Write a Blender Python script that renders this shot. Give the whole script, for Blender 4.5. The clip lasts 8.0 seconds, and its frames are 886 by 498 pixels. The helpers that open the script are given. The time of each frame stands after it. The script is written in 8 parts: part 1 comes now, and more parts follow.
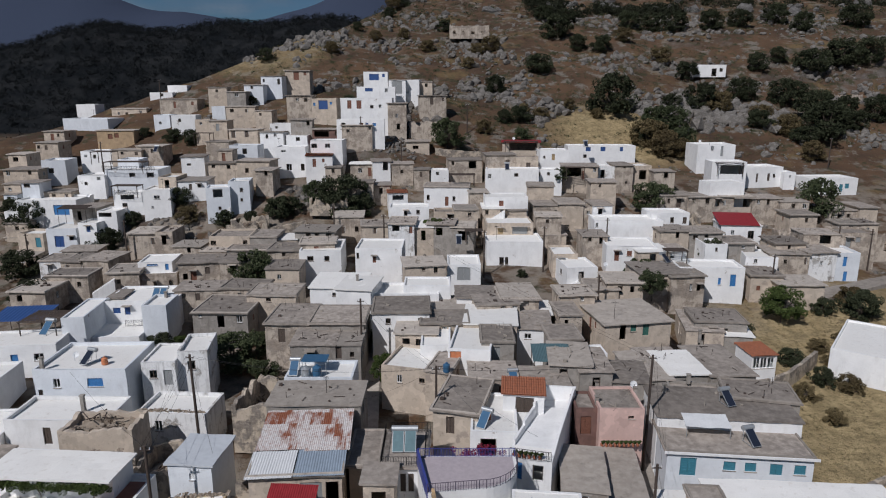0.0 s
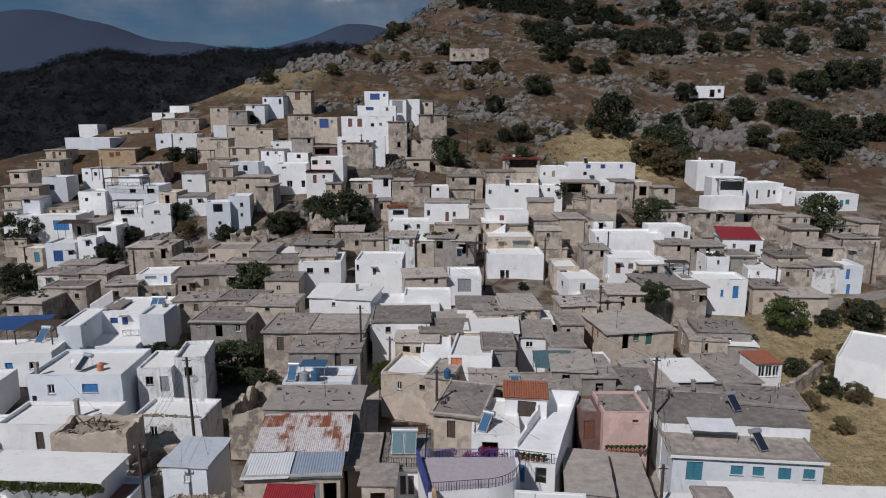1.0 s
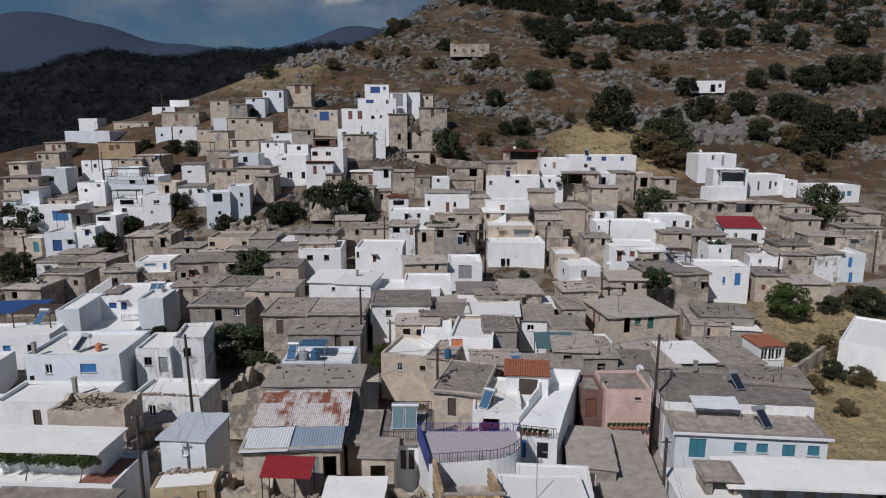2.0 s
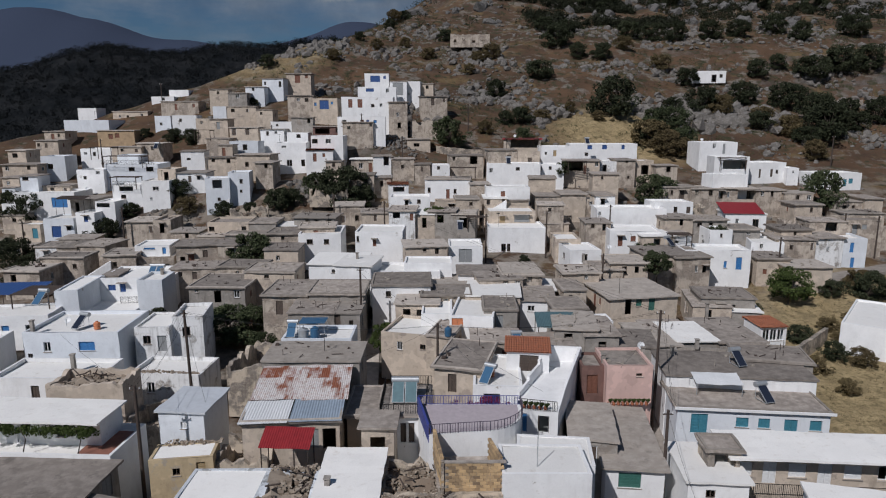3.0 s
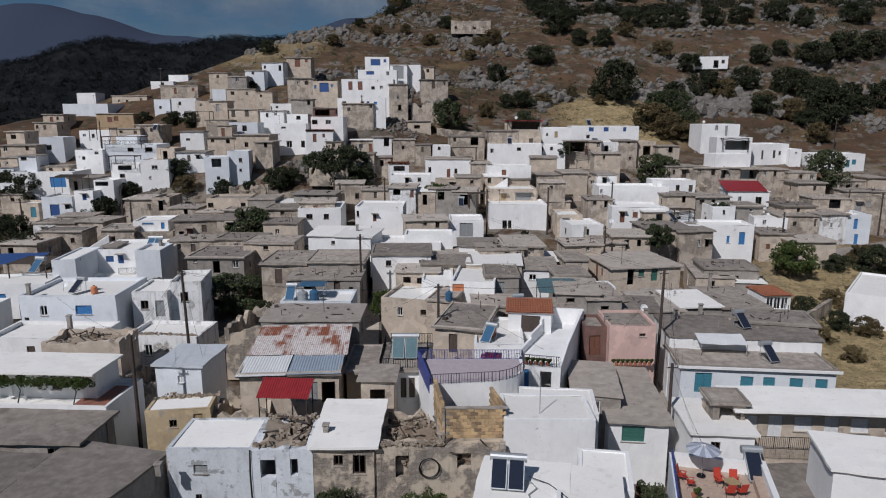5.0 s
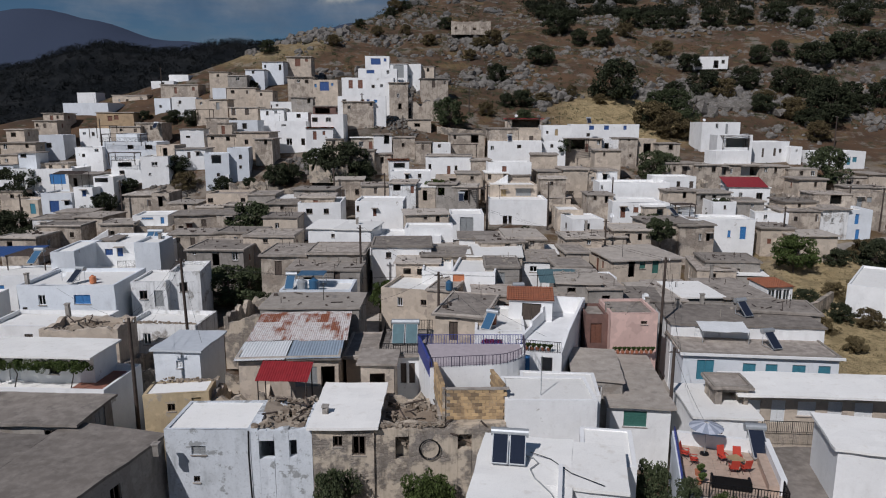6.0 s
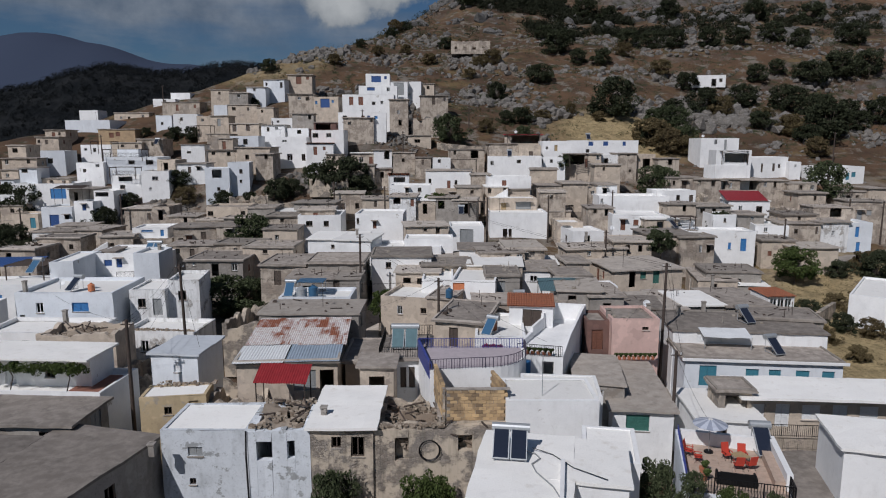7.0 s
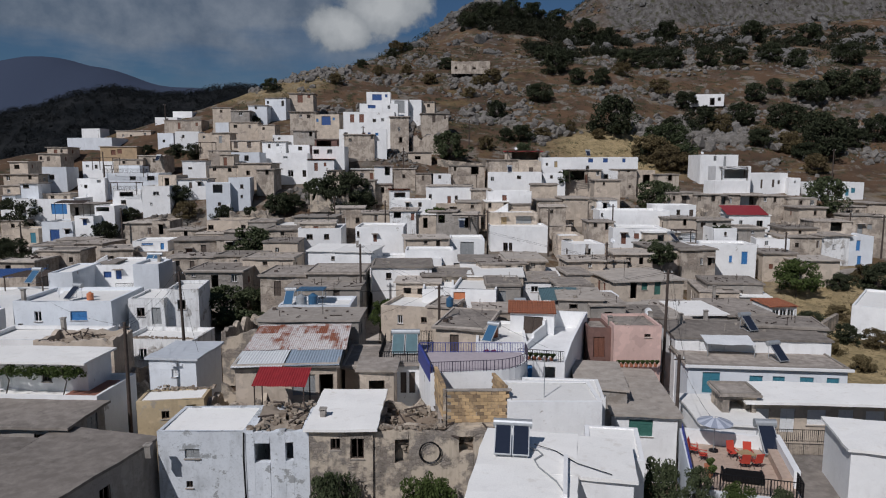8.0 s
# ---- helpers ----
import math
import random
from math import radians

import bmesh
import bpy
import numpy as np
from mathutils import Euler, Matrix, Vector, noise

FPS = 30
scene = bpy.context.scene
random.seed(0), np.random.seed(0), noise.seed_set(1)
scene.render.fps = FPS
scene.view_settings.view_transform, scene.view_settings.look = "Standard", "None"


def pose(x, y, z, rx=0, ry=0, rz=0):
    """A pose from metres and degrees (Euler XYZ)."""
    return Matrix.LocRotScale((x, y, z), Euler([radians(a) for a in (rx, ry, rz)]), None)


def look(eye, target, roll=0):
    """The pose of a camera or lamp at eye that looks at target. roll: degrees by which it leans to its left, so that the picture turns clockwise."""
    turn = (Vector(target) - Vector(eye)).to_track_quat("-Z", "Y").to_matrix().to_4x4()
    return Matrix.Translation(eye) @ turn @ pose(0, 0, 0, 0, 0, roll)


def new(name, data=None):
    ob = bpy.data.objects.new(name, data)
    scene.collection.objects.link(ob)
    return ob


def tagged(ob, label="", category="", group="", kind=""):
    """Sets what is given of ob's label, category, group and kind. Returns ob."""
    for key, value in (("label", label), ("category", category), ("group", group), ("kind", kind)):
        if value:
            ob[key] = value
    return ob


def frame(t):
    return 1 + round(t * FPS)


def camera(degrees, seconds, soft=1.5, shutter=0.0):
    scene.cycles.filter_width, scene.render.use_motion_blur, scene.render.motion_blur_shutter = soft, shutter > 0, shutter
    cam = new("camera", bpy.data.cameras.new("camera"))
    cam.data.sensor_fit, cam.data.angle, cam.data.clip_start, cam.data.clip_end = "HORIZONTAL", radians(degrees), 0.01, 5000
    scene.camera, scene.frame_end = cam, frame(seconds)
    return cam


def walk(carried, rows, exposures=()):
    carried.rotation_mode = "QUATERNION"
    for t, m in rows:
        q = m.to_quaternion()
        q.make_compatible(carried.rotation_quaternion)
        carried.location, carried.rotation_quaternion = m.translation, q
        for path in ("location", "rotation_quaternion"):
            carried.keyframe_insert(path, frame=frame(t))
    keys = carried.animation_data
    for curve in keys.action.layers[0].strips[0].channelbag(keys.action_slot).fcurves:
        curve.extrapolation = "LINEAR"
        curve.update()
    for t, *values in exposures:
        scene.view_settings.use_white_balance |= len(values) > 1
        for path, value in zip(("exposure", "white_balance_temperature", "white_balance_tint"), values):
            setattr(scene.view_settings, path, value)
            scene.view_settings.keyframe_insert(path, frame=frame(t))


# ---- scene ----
cam = camera(67.6, 8.0, soft=1.1)
METRES, EYE, TILT, LEAN, TURN = 16.0, 37.0, -13.4, 0.0, 0.0
ROWS = [
    (0.0, 0.0, 0.0, 0.0, 0.0, 0.0, -0.0),
    (0.5, -0.0005, 0.0202, -0.0841, 0.02, 1.34, 0.01),
    (1.0, -0.0024, 0.0383, -0.1661, 0.02, 2.38, 0.02),
    (1.5, -0.0046, 0.0585, -0.2489, 0.03, 2.64, 0.01),
    (3.0, -0.0067, 0.1078, -0.4539, 0.05, 2.29, -0.01),
    (3.5, -0.0062, 0.1237, -0.5131, 0.07, 2.19, -0.02),
    (4.0, -0.0064, 0.1396, -0.5711, 0.07, 2.11, -0.02),
    (4.5, -0.0075, 0.1549, -0.6279, 0.08, 2.03, -0.03),
    (6.0, -0.0097, 0.1913, -0.788, 0.1, 2.47, -0.04),
    (6.5, -0.0098, 0.2017, -0.8372, 0.1, 3.44, -0.04),
    (7.0, -0.0099, 0.2103, -0.882, 0.1, 4.33, -0.02),
    (7.5, -0.0107, 0.2208, -0.9284, 0.11, 5.3, -0.02),
    (8.0, -0.0119, 0.231, -0.9726, 0.12, 6.24, -0.02),
]
walk(cam, [(t, pose(0, 0, EYE, TILT, LEAN, TURN) @ pose(METRES * x, METRES * y, METRES * z, 90 + pitch, roll, yaw)) for t, x, y, z, yaw, pitch, roll in ROWS])

# ---------- sky and sun ----------
scene.view_settings.exposure = -0.69
SUN_TO = Vector((-0.55, -0.82, 0.98)).normalized()
world = bpy.data.worlds.new("sky")
scene.world = world
world.use_nodes = True
wn, wl = world.node_tree.nodes, world.node_tree.links
wn.clear()
sky = wn.new("ShaderNodeTexSky")
sky.sky_type = "NISHITA"
sky.sun_disc = False
sky.sun_elevation = math.asin(SUN_TO.z)
sky.sun_rotation = math.atan2(SUN_TO.x, SUN_TO.y)
sky.air_density, sky.dust_density, sky.ozone_density = 1.0, 0.6, 2.0
wco = wn.new("ShaderNodeTexCoord")
wmap = wn.new("ShaderNodeMapping")
wmap.inputs["Scale"].default_value = (2.2, 2.2, 7.5)
wmap.inputs["Location"].default_value = (0.25, 0.1, 0.0)
wl.new(wco.outputs["Generated"], wmap.inputs["Vector"])
wno = wn.new("ShaderNodeTexNoise")
wno.inputs["Scale"].default_value = 1.3
wno.inputs["Detail"].default_value = 7.0
wno.inputs["Roughness"].default_value = 0.55
wl.new(wmap.outputs["Vector"], wno.inputs["Vector"])
def cloud_bank(azimuth, elevation, wide, high):
    """A soft lump in the sky round a direction, 1 in its middle and 0 at its rim."""
    a, e = radians(azimuth), radians(elevation)
    off = wn.new("ShaderNodeVectorMath")
    off.operation = "SUBTRACT"
    wl.new(wco.outputs["Generated"], off.inputs[0])
    off.inputs[1].default_value = (math.sin(a) * math.cos(e), math.cos(a) * math.cos(e), math.sin(e))
    size = wn.new("ShaderNodeVectorMath")
    size.operation = "DIVIDE"
    wl.new(off.outputs[0], size.inputs[0])
    size.inputs[1].default_value = (radians(wide), radians(wide), radians(high))
    far = wn.new("ShaderNodeVectorMath")
    far.operation = "LENGTH"
    wl.new(size.outputs[0], far.inputs[0])
    fall = wn.new("ShaderNodeMapRange")
    fall.interpolation_type = "SMOOTHSTEP"
    fall.inputs["From Min"].default_value, fall.inputs["From Max"].default_value = 1.0, 0.0
    wl.new(far.outputs["Value"], fall.inputs["Value"])
    return fall.outputs["Result"]


def sky_math(kind, a, b):
    n = wn.new("ShaderNodeMath")
    n.operation = kind
    for k, v in enumerate((a, b)):
        if isinstance(v, float):
            n.inputs[k].default_value = v
        else:
            wl.new(v, n.inputs[k])
    return n.outputs[0]


def sky_range(v, lo, hi):
    n = wn.new("ShaderNodeMapRange")
    n.inputs["From Min"].default_value, n.inputs["From Max"].default_value = lo, hi
    wl.new(v, n.inputs["Value"])
    return n.outputs["Result"]


def sky_mix(fac, a, b, kind="MIX"):
    n = wn.new("ShaderNodeMix")
    n.data_type, n.blend_type = "RGBA", kind
    if isinstance(fac, float):
        n.inputs["Factor"].default_value = fac
    else:
        wl.new(fac, n.inputs["Factor"])
    for key, v in (("A", a), ("B", b)):
        if isinstance(v, tuple):
            n.inputs[key].default_value = (*v, 1)
        else:
            wl.new(v, n.inputs[key])
    return n.outputs["Result"]


puff = wn.new("ShaderNodeTexNoise")
puff.inputs["Scale"].default_value, puff.inputs["Detail"].default_value, puff.inputs["Roughness"].default_value = 13.0, 8.0, 0.6
wl.new(wco.outputs["Generated"], puff.inputs["Vector"])
blue = sky_mix(1.0, sky.outputs["Color"], (0.48, 0.67, 0.88), "MULTIPLY")
# thin grey sheet all over the sky, thicker to the north-west, and one white heap over the ridge
sheet = sky_math("ADD", wno.outputs["Fac"], sky_math("MULTIPLY", sky_math("ADD", cloud_bank(-28, 13.0, 22, 6.0), cloud_bank(-16, 14.5, 13, 4.5)), 0.36))
tone = sky_mix(sky_range(puff.outputs["Fac"], 0.38, 0.66), (2.5, 3.3, 4.6), (4.9, 5.7, 7.0))
clouded = sky_mix(sky_math("MULTIPLY", sky_range(sheet, 0.49, 0.66), 0.92), blue, tone)
heap = sky_math("ADD", sky_math("MAXIMUM", cloud_bank(-5.0, 13.2, 7.5, 4.8), cloud_bank(-8.5, 11.4, 5.0, 3.0)), sky_math("MULTIPLY", sky_math("SUBTRACT", puff.outputs["Fac"], 0.5), 1.5))
white_tone = sky_mix(sky_range(heap, 0.35, 0.95), (5.2, 5.8, 6.6), (10.5, 11.0, 11.6))
clouded = sky_mix(sky_range(heap, 0.30, 0.52), clouded, white_tone)
wbg = wn.new("ShaderNodeBackground")
wbg.inputs["Strength"].default_value = 0.060
wl.new(clouded, wbg.inputs["Color"])
wout = wn.new("ShaderNodeOutputWorld")
wl.new(wbg.outputs["Background"], wout.inputs["Surface"])
sun = new("sun", bpy.data.lights.new("sun", "SUN"))
sun.data.energy, sun.data.angle, sun.data.color = 4.95, radians(0.6), (0.975, 0.955, 0.985)
sun.matrix_world = look(SUN_TO * 300, (0, 0, 0))

# ---------- materials ----------
def node_mat(name):
    m = bpy.data.materials.new(name)
    m.use_nodes = True
    nt = m.node_tree
    return m, nt, nt.nodes["Principled BSDF"]


def noise_node(nt, scale, detail=5.0, stretch=None, rough=0.6, obj=False):
    n = nt.nodes.new("ShaderNodeTexNoise")
    n.inputs["Scale"].default_value, n.inputs["Detail"].default_value, n.inputs["Roughness"].default_value = scale, detail, rough
    src = nt.nodes.new("ShaderNodeTexCoord").outputs["Object"] if obj else nt.nodes.new("ShaderNodeNewGeometry").outputs["Position"]
    if stretch:
        mp = nt.nodes.new("ShaderNodeMapping")
        mp.inputs["Scale"].default_value = stretch
        nt.links.new(src, mp.inputs["Vector"])
        src = mp.outputs["Vector"]
    nt.links.new(src, n.inputs["Vector"])
    return n.outputs["Fac"]


def ramp(nt, fac, lo, hi):
    r = nt.nodes.new("ShaderNodeMapRange")
    r.inputs["From Min"].default_value, r.inputs["From Max"].default_value = lo, hi
    nt.links.new(fac, r.inputs["Value"])
    return r.outputs["Result"]


def blend(nt, fac, a, b, kind="MIX"):
    m = nt.nodes.new("ShaderNodeMix")
    m.data_type, m.blend_type = "RGBA", kind
    if isinstance(fac, float):
        m.inputs["Factor"].default_value = fac
    else:
        nt.links.new(fac, m.inputs["Factor"])
    for key, v in (("A", a), ("B", b)):
        if isinstance(v, tuple):
            m.inputs[key].default_value = (*v, 1)
        else:
            nt.links.new(v, m.inputs[key])
    return m.outputs["Result"]


def bump(nt, bsdf, fac, strength, dist=0.03):
    b = nt.nodes.new("ShaderNodeBump")
    b.inputs["Strength"].default_value, b.inputs["Distance"].default_value = strength, dist
    nt.links.new(fac, b.inputs["Height"])
    nt.links.new(b.outputs["Normal"], bsdf.inputs["Normal"])


def times(nt, a, v):
    m = nt.nodes.new("ShaderNodeMath")
    m.operation = "MULTIPLY"
    nt.links.new(a, m.inputs[0])
    if isinstance(v, float):
        m.inputs[1].default_value = v
    else:
        nt.links.new(v, m.inputs[1])
    return m.outputs[0]


def plaster(name, col, dirt, amount=0.5, peel=None, peel_at=0.62, rough=0.9, vary=0.12):
    """Limewash or render: blotches, streaks down the wall, flaked patches, a little difference from house to house."""
    m, nt, b = node_mat(name)
    big, fine = noise_node(nt, 0.55, 4), noise_node(nt, 7.0, 6)
    streak = noise_node(nt, 1.0, 5, (1.5, 1.5, 0.45))
    c = blend(nt, ramp(nt, big, 0.3, 0.75), col, tuple(v * 0.86 for v in col))
    c = blend(nt, times(nt, times(nt, ramp(nt, streak, 0.48, 0.72), ramp(nt, noise_node(nt, 0.35, 3), 0.42, 0.62)), amount * 1.3), c, dirt)
    c = blend(nt, times(nt, ramp(nt, fine, 0.5, 0.8), amount * 0.5), c, dirt)
    if peel:
        p = noise_node(nt, 0.5, 9, None, 0.68)
        c = blend(nt, ramp(nt, p, peel_at, peel_at + 0.025), c, peel)
    speck = noise_node(nt, 3.1, 9, None, 0.75)
    c = blend(nt, times(nt, ramp(nt, speck, 0.56, 0.70), amount), c, tuple(v * 0.7 for v in dirt))
    info = nt.nodes.new("ShaderNodeObjectInfo")
    c = blend(nt, times(nt, info.outputs["Random"], vary * 2), c, tuple(v * 0.62 for v in dirt), "MIX")
    if col[0] - col[2] > 0.05:
        # patched render: repairs, bare spots and damp of odd shapes
        patch = noise_node(nt, 0.9, 3, None, 0.45)
        c = blend(nt, times(nt, ramp(nt, patch, 0.56, 0.60), 0.38), c, tuple(min(0.8, v * 1.18) for v in col))
        c = blend(nt, times(nt, ramp(nt, patch, 0.40, 0.36), 0.36), c, tuple(v * 0.55 for v in col))
    nt.links.new(c, b.inputs["Base Color"])
    b.inputs["Roughness"].default_value = rough
    bump(nt, b, fine, 0.5, 0.03)
    return m


def stonework(name, stone_a, stone_b, mortar, size=3.2, wash=0.0, white=(0.7, 0.7, 0.7)):
    """Rubble masonry with mortar joints, partly washed over."""
    m, nt, b = node_mat(name)
    v = nt.nodes.new("ShaderNodeTexVoronoi")
    v.feature = "F1"
    v.inputs["Scale"].default_value = size
    e = nt.nodes.new("ShaderNodeTexVoronoi")
    e.feature = "DISTANCE_TO_EDGE"
    e.inputs["Scale"].default_value = size
    g = nt.nodes.new("ShaderNodeNewGeometry").outputs["Position"]
    mp = nt.nodes.new("ShaderNodeMapping")
    mp.inputs["Scale"].default_value = (1, 1, 1.7)
    nt.links.new(g, mp.inputs["Vector"])
    for n in (v, e):
        nt.links.new(mp.outputs["Vector"], n.inputs["Vector"])
    sep = nt.nodes.new("ShaderNodeSeparateColor")
    nt.links.new(v.outputs["Color"], sep.inputs["Color"])
    c = blend(nt, sep.outputs["Red"], stone_a, stone_b)
    joint = ramp(nt, e.outputs["Distance"], 0.07, 0.01)
    c = blend(nt, joint, c, mortar)
    big = noise_node(nt, 0.5, 6)
    c = blend(nt, times(nt, ramp(nt, big, 0.4, 0.7), 0.6), c, tuple(0.7 * s + 0.1 for s in mortar))
    if wash:
        p = noise_node(nt, 0.55, 9, None, 0.68)
        washed = ramp(nt, p, wash + 0.03, wash - 0.04)
        c = blend(nt, washed, c, white)
        c = blend(nt, times(nt, ramp(nt, noise_node(nt, 2.3, 8, None, 0.7), 0.52, 0.66), 0.45), c, tuple(0.62 * v for v in white))
        c = blend(nt, times(nt, ramp(nt, noise_node(nt, 1.0, 5, (2.2, 2.2, 0.35)), 0.5, 0.72), 0.45), c, tuple(0.5 * s for s in stone_b))
    nt.links.new(c, b.inputs["Base Color"])
    b.inputs["Roughness"].default_value = 0.95
    relief = ramp(nt, e.outputs["Distance"], 0.0, 0.12)
    if wash:
        relief = times(nt, relief, ramp(nt, washed, 1.0, 0.0))
    bump(nt, b, relief, 0.6, 0.05)
    return m


def slab(name, a, c2, spot, lo=0.42):
    m, nt, b = node_mat(name)
    big, mid, fine = noise_node(nt, 0.28, 6), noise_node(nt, 1.4, 7), noise_node(nt, 14, 4)
    c = blend(nt, ramp(nt, big, 0.32, 0.68), a, c2)
    c = blend(nt, times(nt, ramp(nt, mid, lo, 0.72), 0.75), c, spot)
    c = blend(nt, times(nt, ramp(nt, fine, 0.45, 0.8), 0.3), c, tuple(v * 0.6 for v in a))
    c = blend(nt, times(nt, ramp(nt, noise_node(nt, 0.9, 9, None, 0.75), 0.54, 0.66), 0.55 if a[0] < 0.5 else 0.12), c, tuple(v * 0.42 for v in a))
    info = nt.nodes.new("ShaderNodeObjectInfo")
    hsv = nt.nodes.new("ShaderNodeHueSaturation")
    nt.links.new(c, hsv.inputs["Color"])
    tone = nt.nodes.new("ShaderNodeMapRange")
    tone.inputs["To Min"].default_value, tone.inputs["To Max"].default_value = (0.72, 1.5) if a[0] < 0.5 else (0.85, 1.02)
    nt.links.new(info.outputs["Random"], tone.inputs["Value"])
    nt.links.new(tone.outputs["Result"], hsv.inputs["Value"])
    c = hsv.outputs["Color"]
    nt.links.new(c, b.inputs["Base Color"])
    b.inputs["Roughness"].default_value = 0.92
    bump(nt, b, fine, 0.4, 0.02)
    return m


def plain(name, col, rough=0.6, metal=0.0, wear=0.18, scale=6.0, dark=None):
    m, nt, b = node_mat(name)
    n = noise_node(nt, scale, 5)
    c = blend(nt, times(nt, ramp(nt, n, 0.35, 0.75), min(1.0, wear * 3)), col, dark or tuple(v * 0.6 for v in col))
    nt.links.new(c, b.inputs["Base Color"])
    b.inputs["Roughness"].default_value, b.inputs["Metallic"].default_value = rough, metal
    bump(nt, b, n, 0.15, 0.01)
    return m


def debris(name):
    """Stones, mortar and earth, each lump of its own tone."""
    m, nt, b = node_mat(name)
    c = blend(nt, nt.nodes.new("ShaderNodeNewGeometry").outputs["Random Per Island"], (0.17, 0.125, 0.09), (0.44, 0.375, 0.30))
    c = blend(nt, times(nt, ramp(nt, noise_node(nt, 5.0, 6), 0.4, 0.7), 0.5), c, (0.20, 0.16, 0.12))
    nt.links.new(c, b.inputs["Base Color"])
    b.inputs["Roughness"].default_value = 0.95
    return m


def rusty(name):
    """Pale old sheet iron with broad rust in strips down the slope."""
    m, nt, b = node_mat(name)
    n = noise_node(nt, 0.7, 8, (1.6, 0.55, 1.0), 0.7)
    brick = nt.nodes.new("ShaderNodeTexBrick")
    brick.inputs["Color1"].default_value, brick.inputs["Color2"].default_value, brick.inputs["Mortar"].default_value = (0.30, 0.30, 0.30, 1), (0.66, 0.66, 0.66, 1), (0.45, 0.45, 0.45, 1)
    brick.inputs["Scale"].default_value, brick.inputs["Mortar Size"].default_value = 1.0, 0.01
    brick.inputs["Brick Width"].default_value, brick.inputs["Row Height"].default_value = 0.8, 2.1
    nt.links.new(nt.nodes.new("ShaderNodeTexCoord").outputs["Object"], brick.inputs["Vector"])
    n = blend(nt, 0.5, n, brick.outputs["Color"])
    c = blend(nt, ramp(nt, n, 0.45, 0.53), (0.66, 0.63, 0.61), (0.25, 0.075, 0.035))
    c = blend(nt, times(nt, ramp(nt, noise_node(nt, 3.5, 6), 0.45, 0.7), 0.6), c, (0.33, 0.16, 0.10))
    nt.links.new(c, b.inputs["Base Color"])
    b.inputs["Roughness"].default_value = 0.8
    return m


WALL = {
    "W": plaster("limewash", (0.90, 0.90, 0.89), (0.44, 0.41, 0.38), 0.20, (0.46, 0.43, 0.39), 0.66, vary=0.06),
    "C": plaster("cream_render", (0.585, 0.495, 0.40), (0.28, 0.225, 0.175), 0.45, (0.38, 0.32, 0.27), 0.58),
    "S": stonework("old_rubble_render", (0.38, 0.315, 0.255), (0.25, 0.205, 0.165), (0.36, 0.30, 0.245), 3.4, 0.51, (0.50, 0.43, 0.355)),
    "G": plaster("grey_render", (0.36, 0.33, 0.295), (0.16, 0.14, 0.12), 0.75, (0.27, 0.235, 0.20), 0.56),
    "B": plaster("pale_blue_wash", (0.78, 0.815, 0.85), (0.45, 0.46, 0.48), 0.3, (0.42, 0.40, 0.37), 0.67),
    "T": plaster("tan_render", (0.50, 0.36, 0.22), (0.30, 0.21, 0.14), 0.4),
    "N": plaster("brown_render", (0.20, 0.11, 0.09), (0.12, 0.08, 0.07), 0.4),
    "P": plaster("pink_render", (0.68, 0.47, 0.41), (0.40, 0.28, 0.24), 0.25, (0.45, 0.36, 0.31), 0.74),
    "Y": plaster("ochre_render", (0.60, 0.47, 0.29), (0.34, 0.26, 0.17), 0.6, (0.45, 0.39, 0.31), 0.56),
    "K": plaster("flaking_blue_wash", (0.72, 0.755, 0.79), (0.34, 0.36, 0.37), 0.75, (0.33, 0.34, 0.34), 0.565),
    "R": stonework("washed_rubble", (0.42, 0.39, 0.35), (0.28, 0.25, 0.22), (0.6, 0.58, 0.55), 2.6, 0.58, (0.78, 0.78, 0.77)),
    "Q": stonework("bare_rubble", (0.34, 0.295, 0.25), (0.20, 0.17, 0.14), (0.22, 0.185, 0.15), 3.6, 0.50, (0.52, 0.44, 0.345)),
}
ROOF_GREY = slab("bare_concrete", (0.285, 0.248, 0.214), (0.18, 0.154, 0.132), (0.42, 0.372, 0.325))
PALE_CONCRETE = slab("pale_concrete", (0.36, 0.318, 0.275), (0.29, 0.255, 0.22), (0.45, 0.405, 0.355))
OLD_CONCRETE = slab("old_dark_concrete", (0.175, 0.152, 0.132), (0.125, 0.108, 0.093), (0.25, 0.222, 0.195))
ROOF_WHITE = slab("white_roof_coat", (0.90, 0.885, 0.845), (0.86, 0.84, 0.795), (0.70, 0.66, 0.595), 0.58)
GLASS, _nt, _b = node_mat("window_glass")
_b.inputs["Base Color"].default_value, _b.inputs["Roughness"].default_value = (0.9, 0.95, 0.95, 1), 0.03
_b.inputs["Transmission Weight"].default_value, _b.inputs["IOR"].default_value = 1.0, 1.05
_b.inputs["Specular IOR Level"].default_value = 0.9
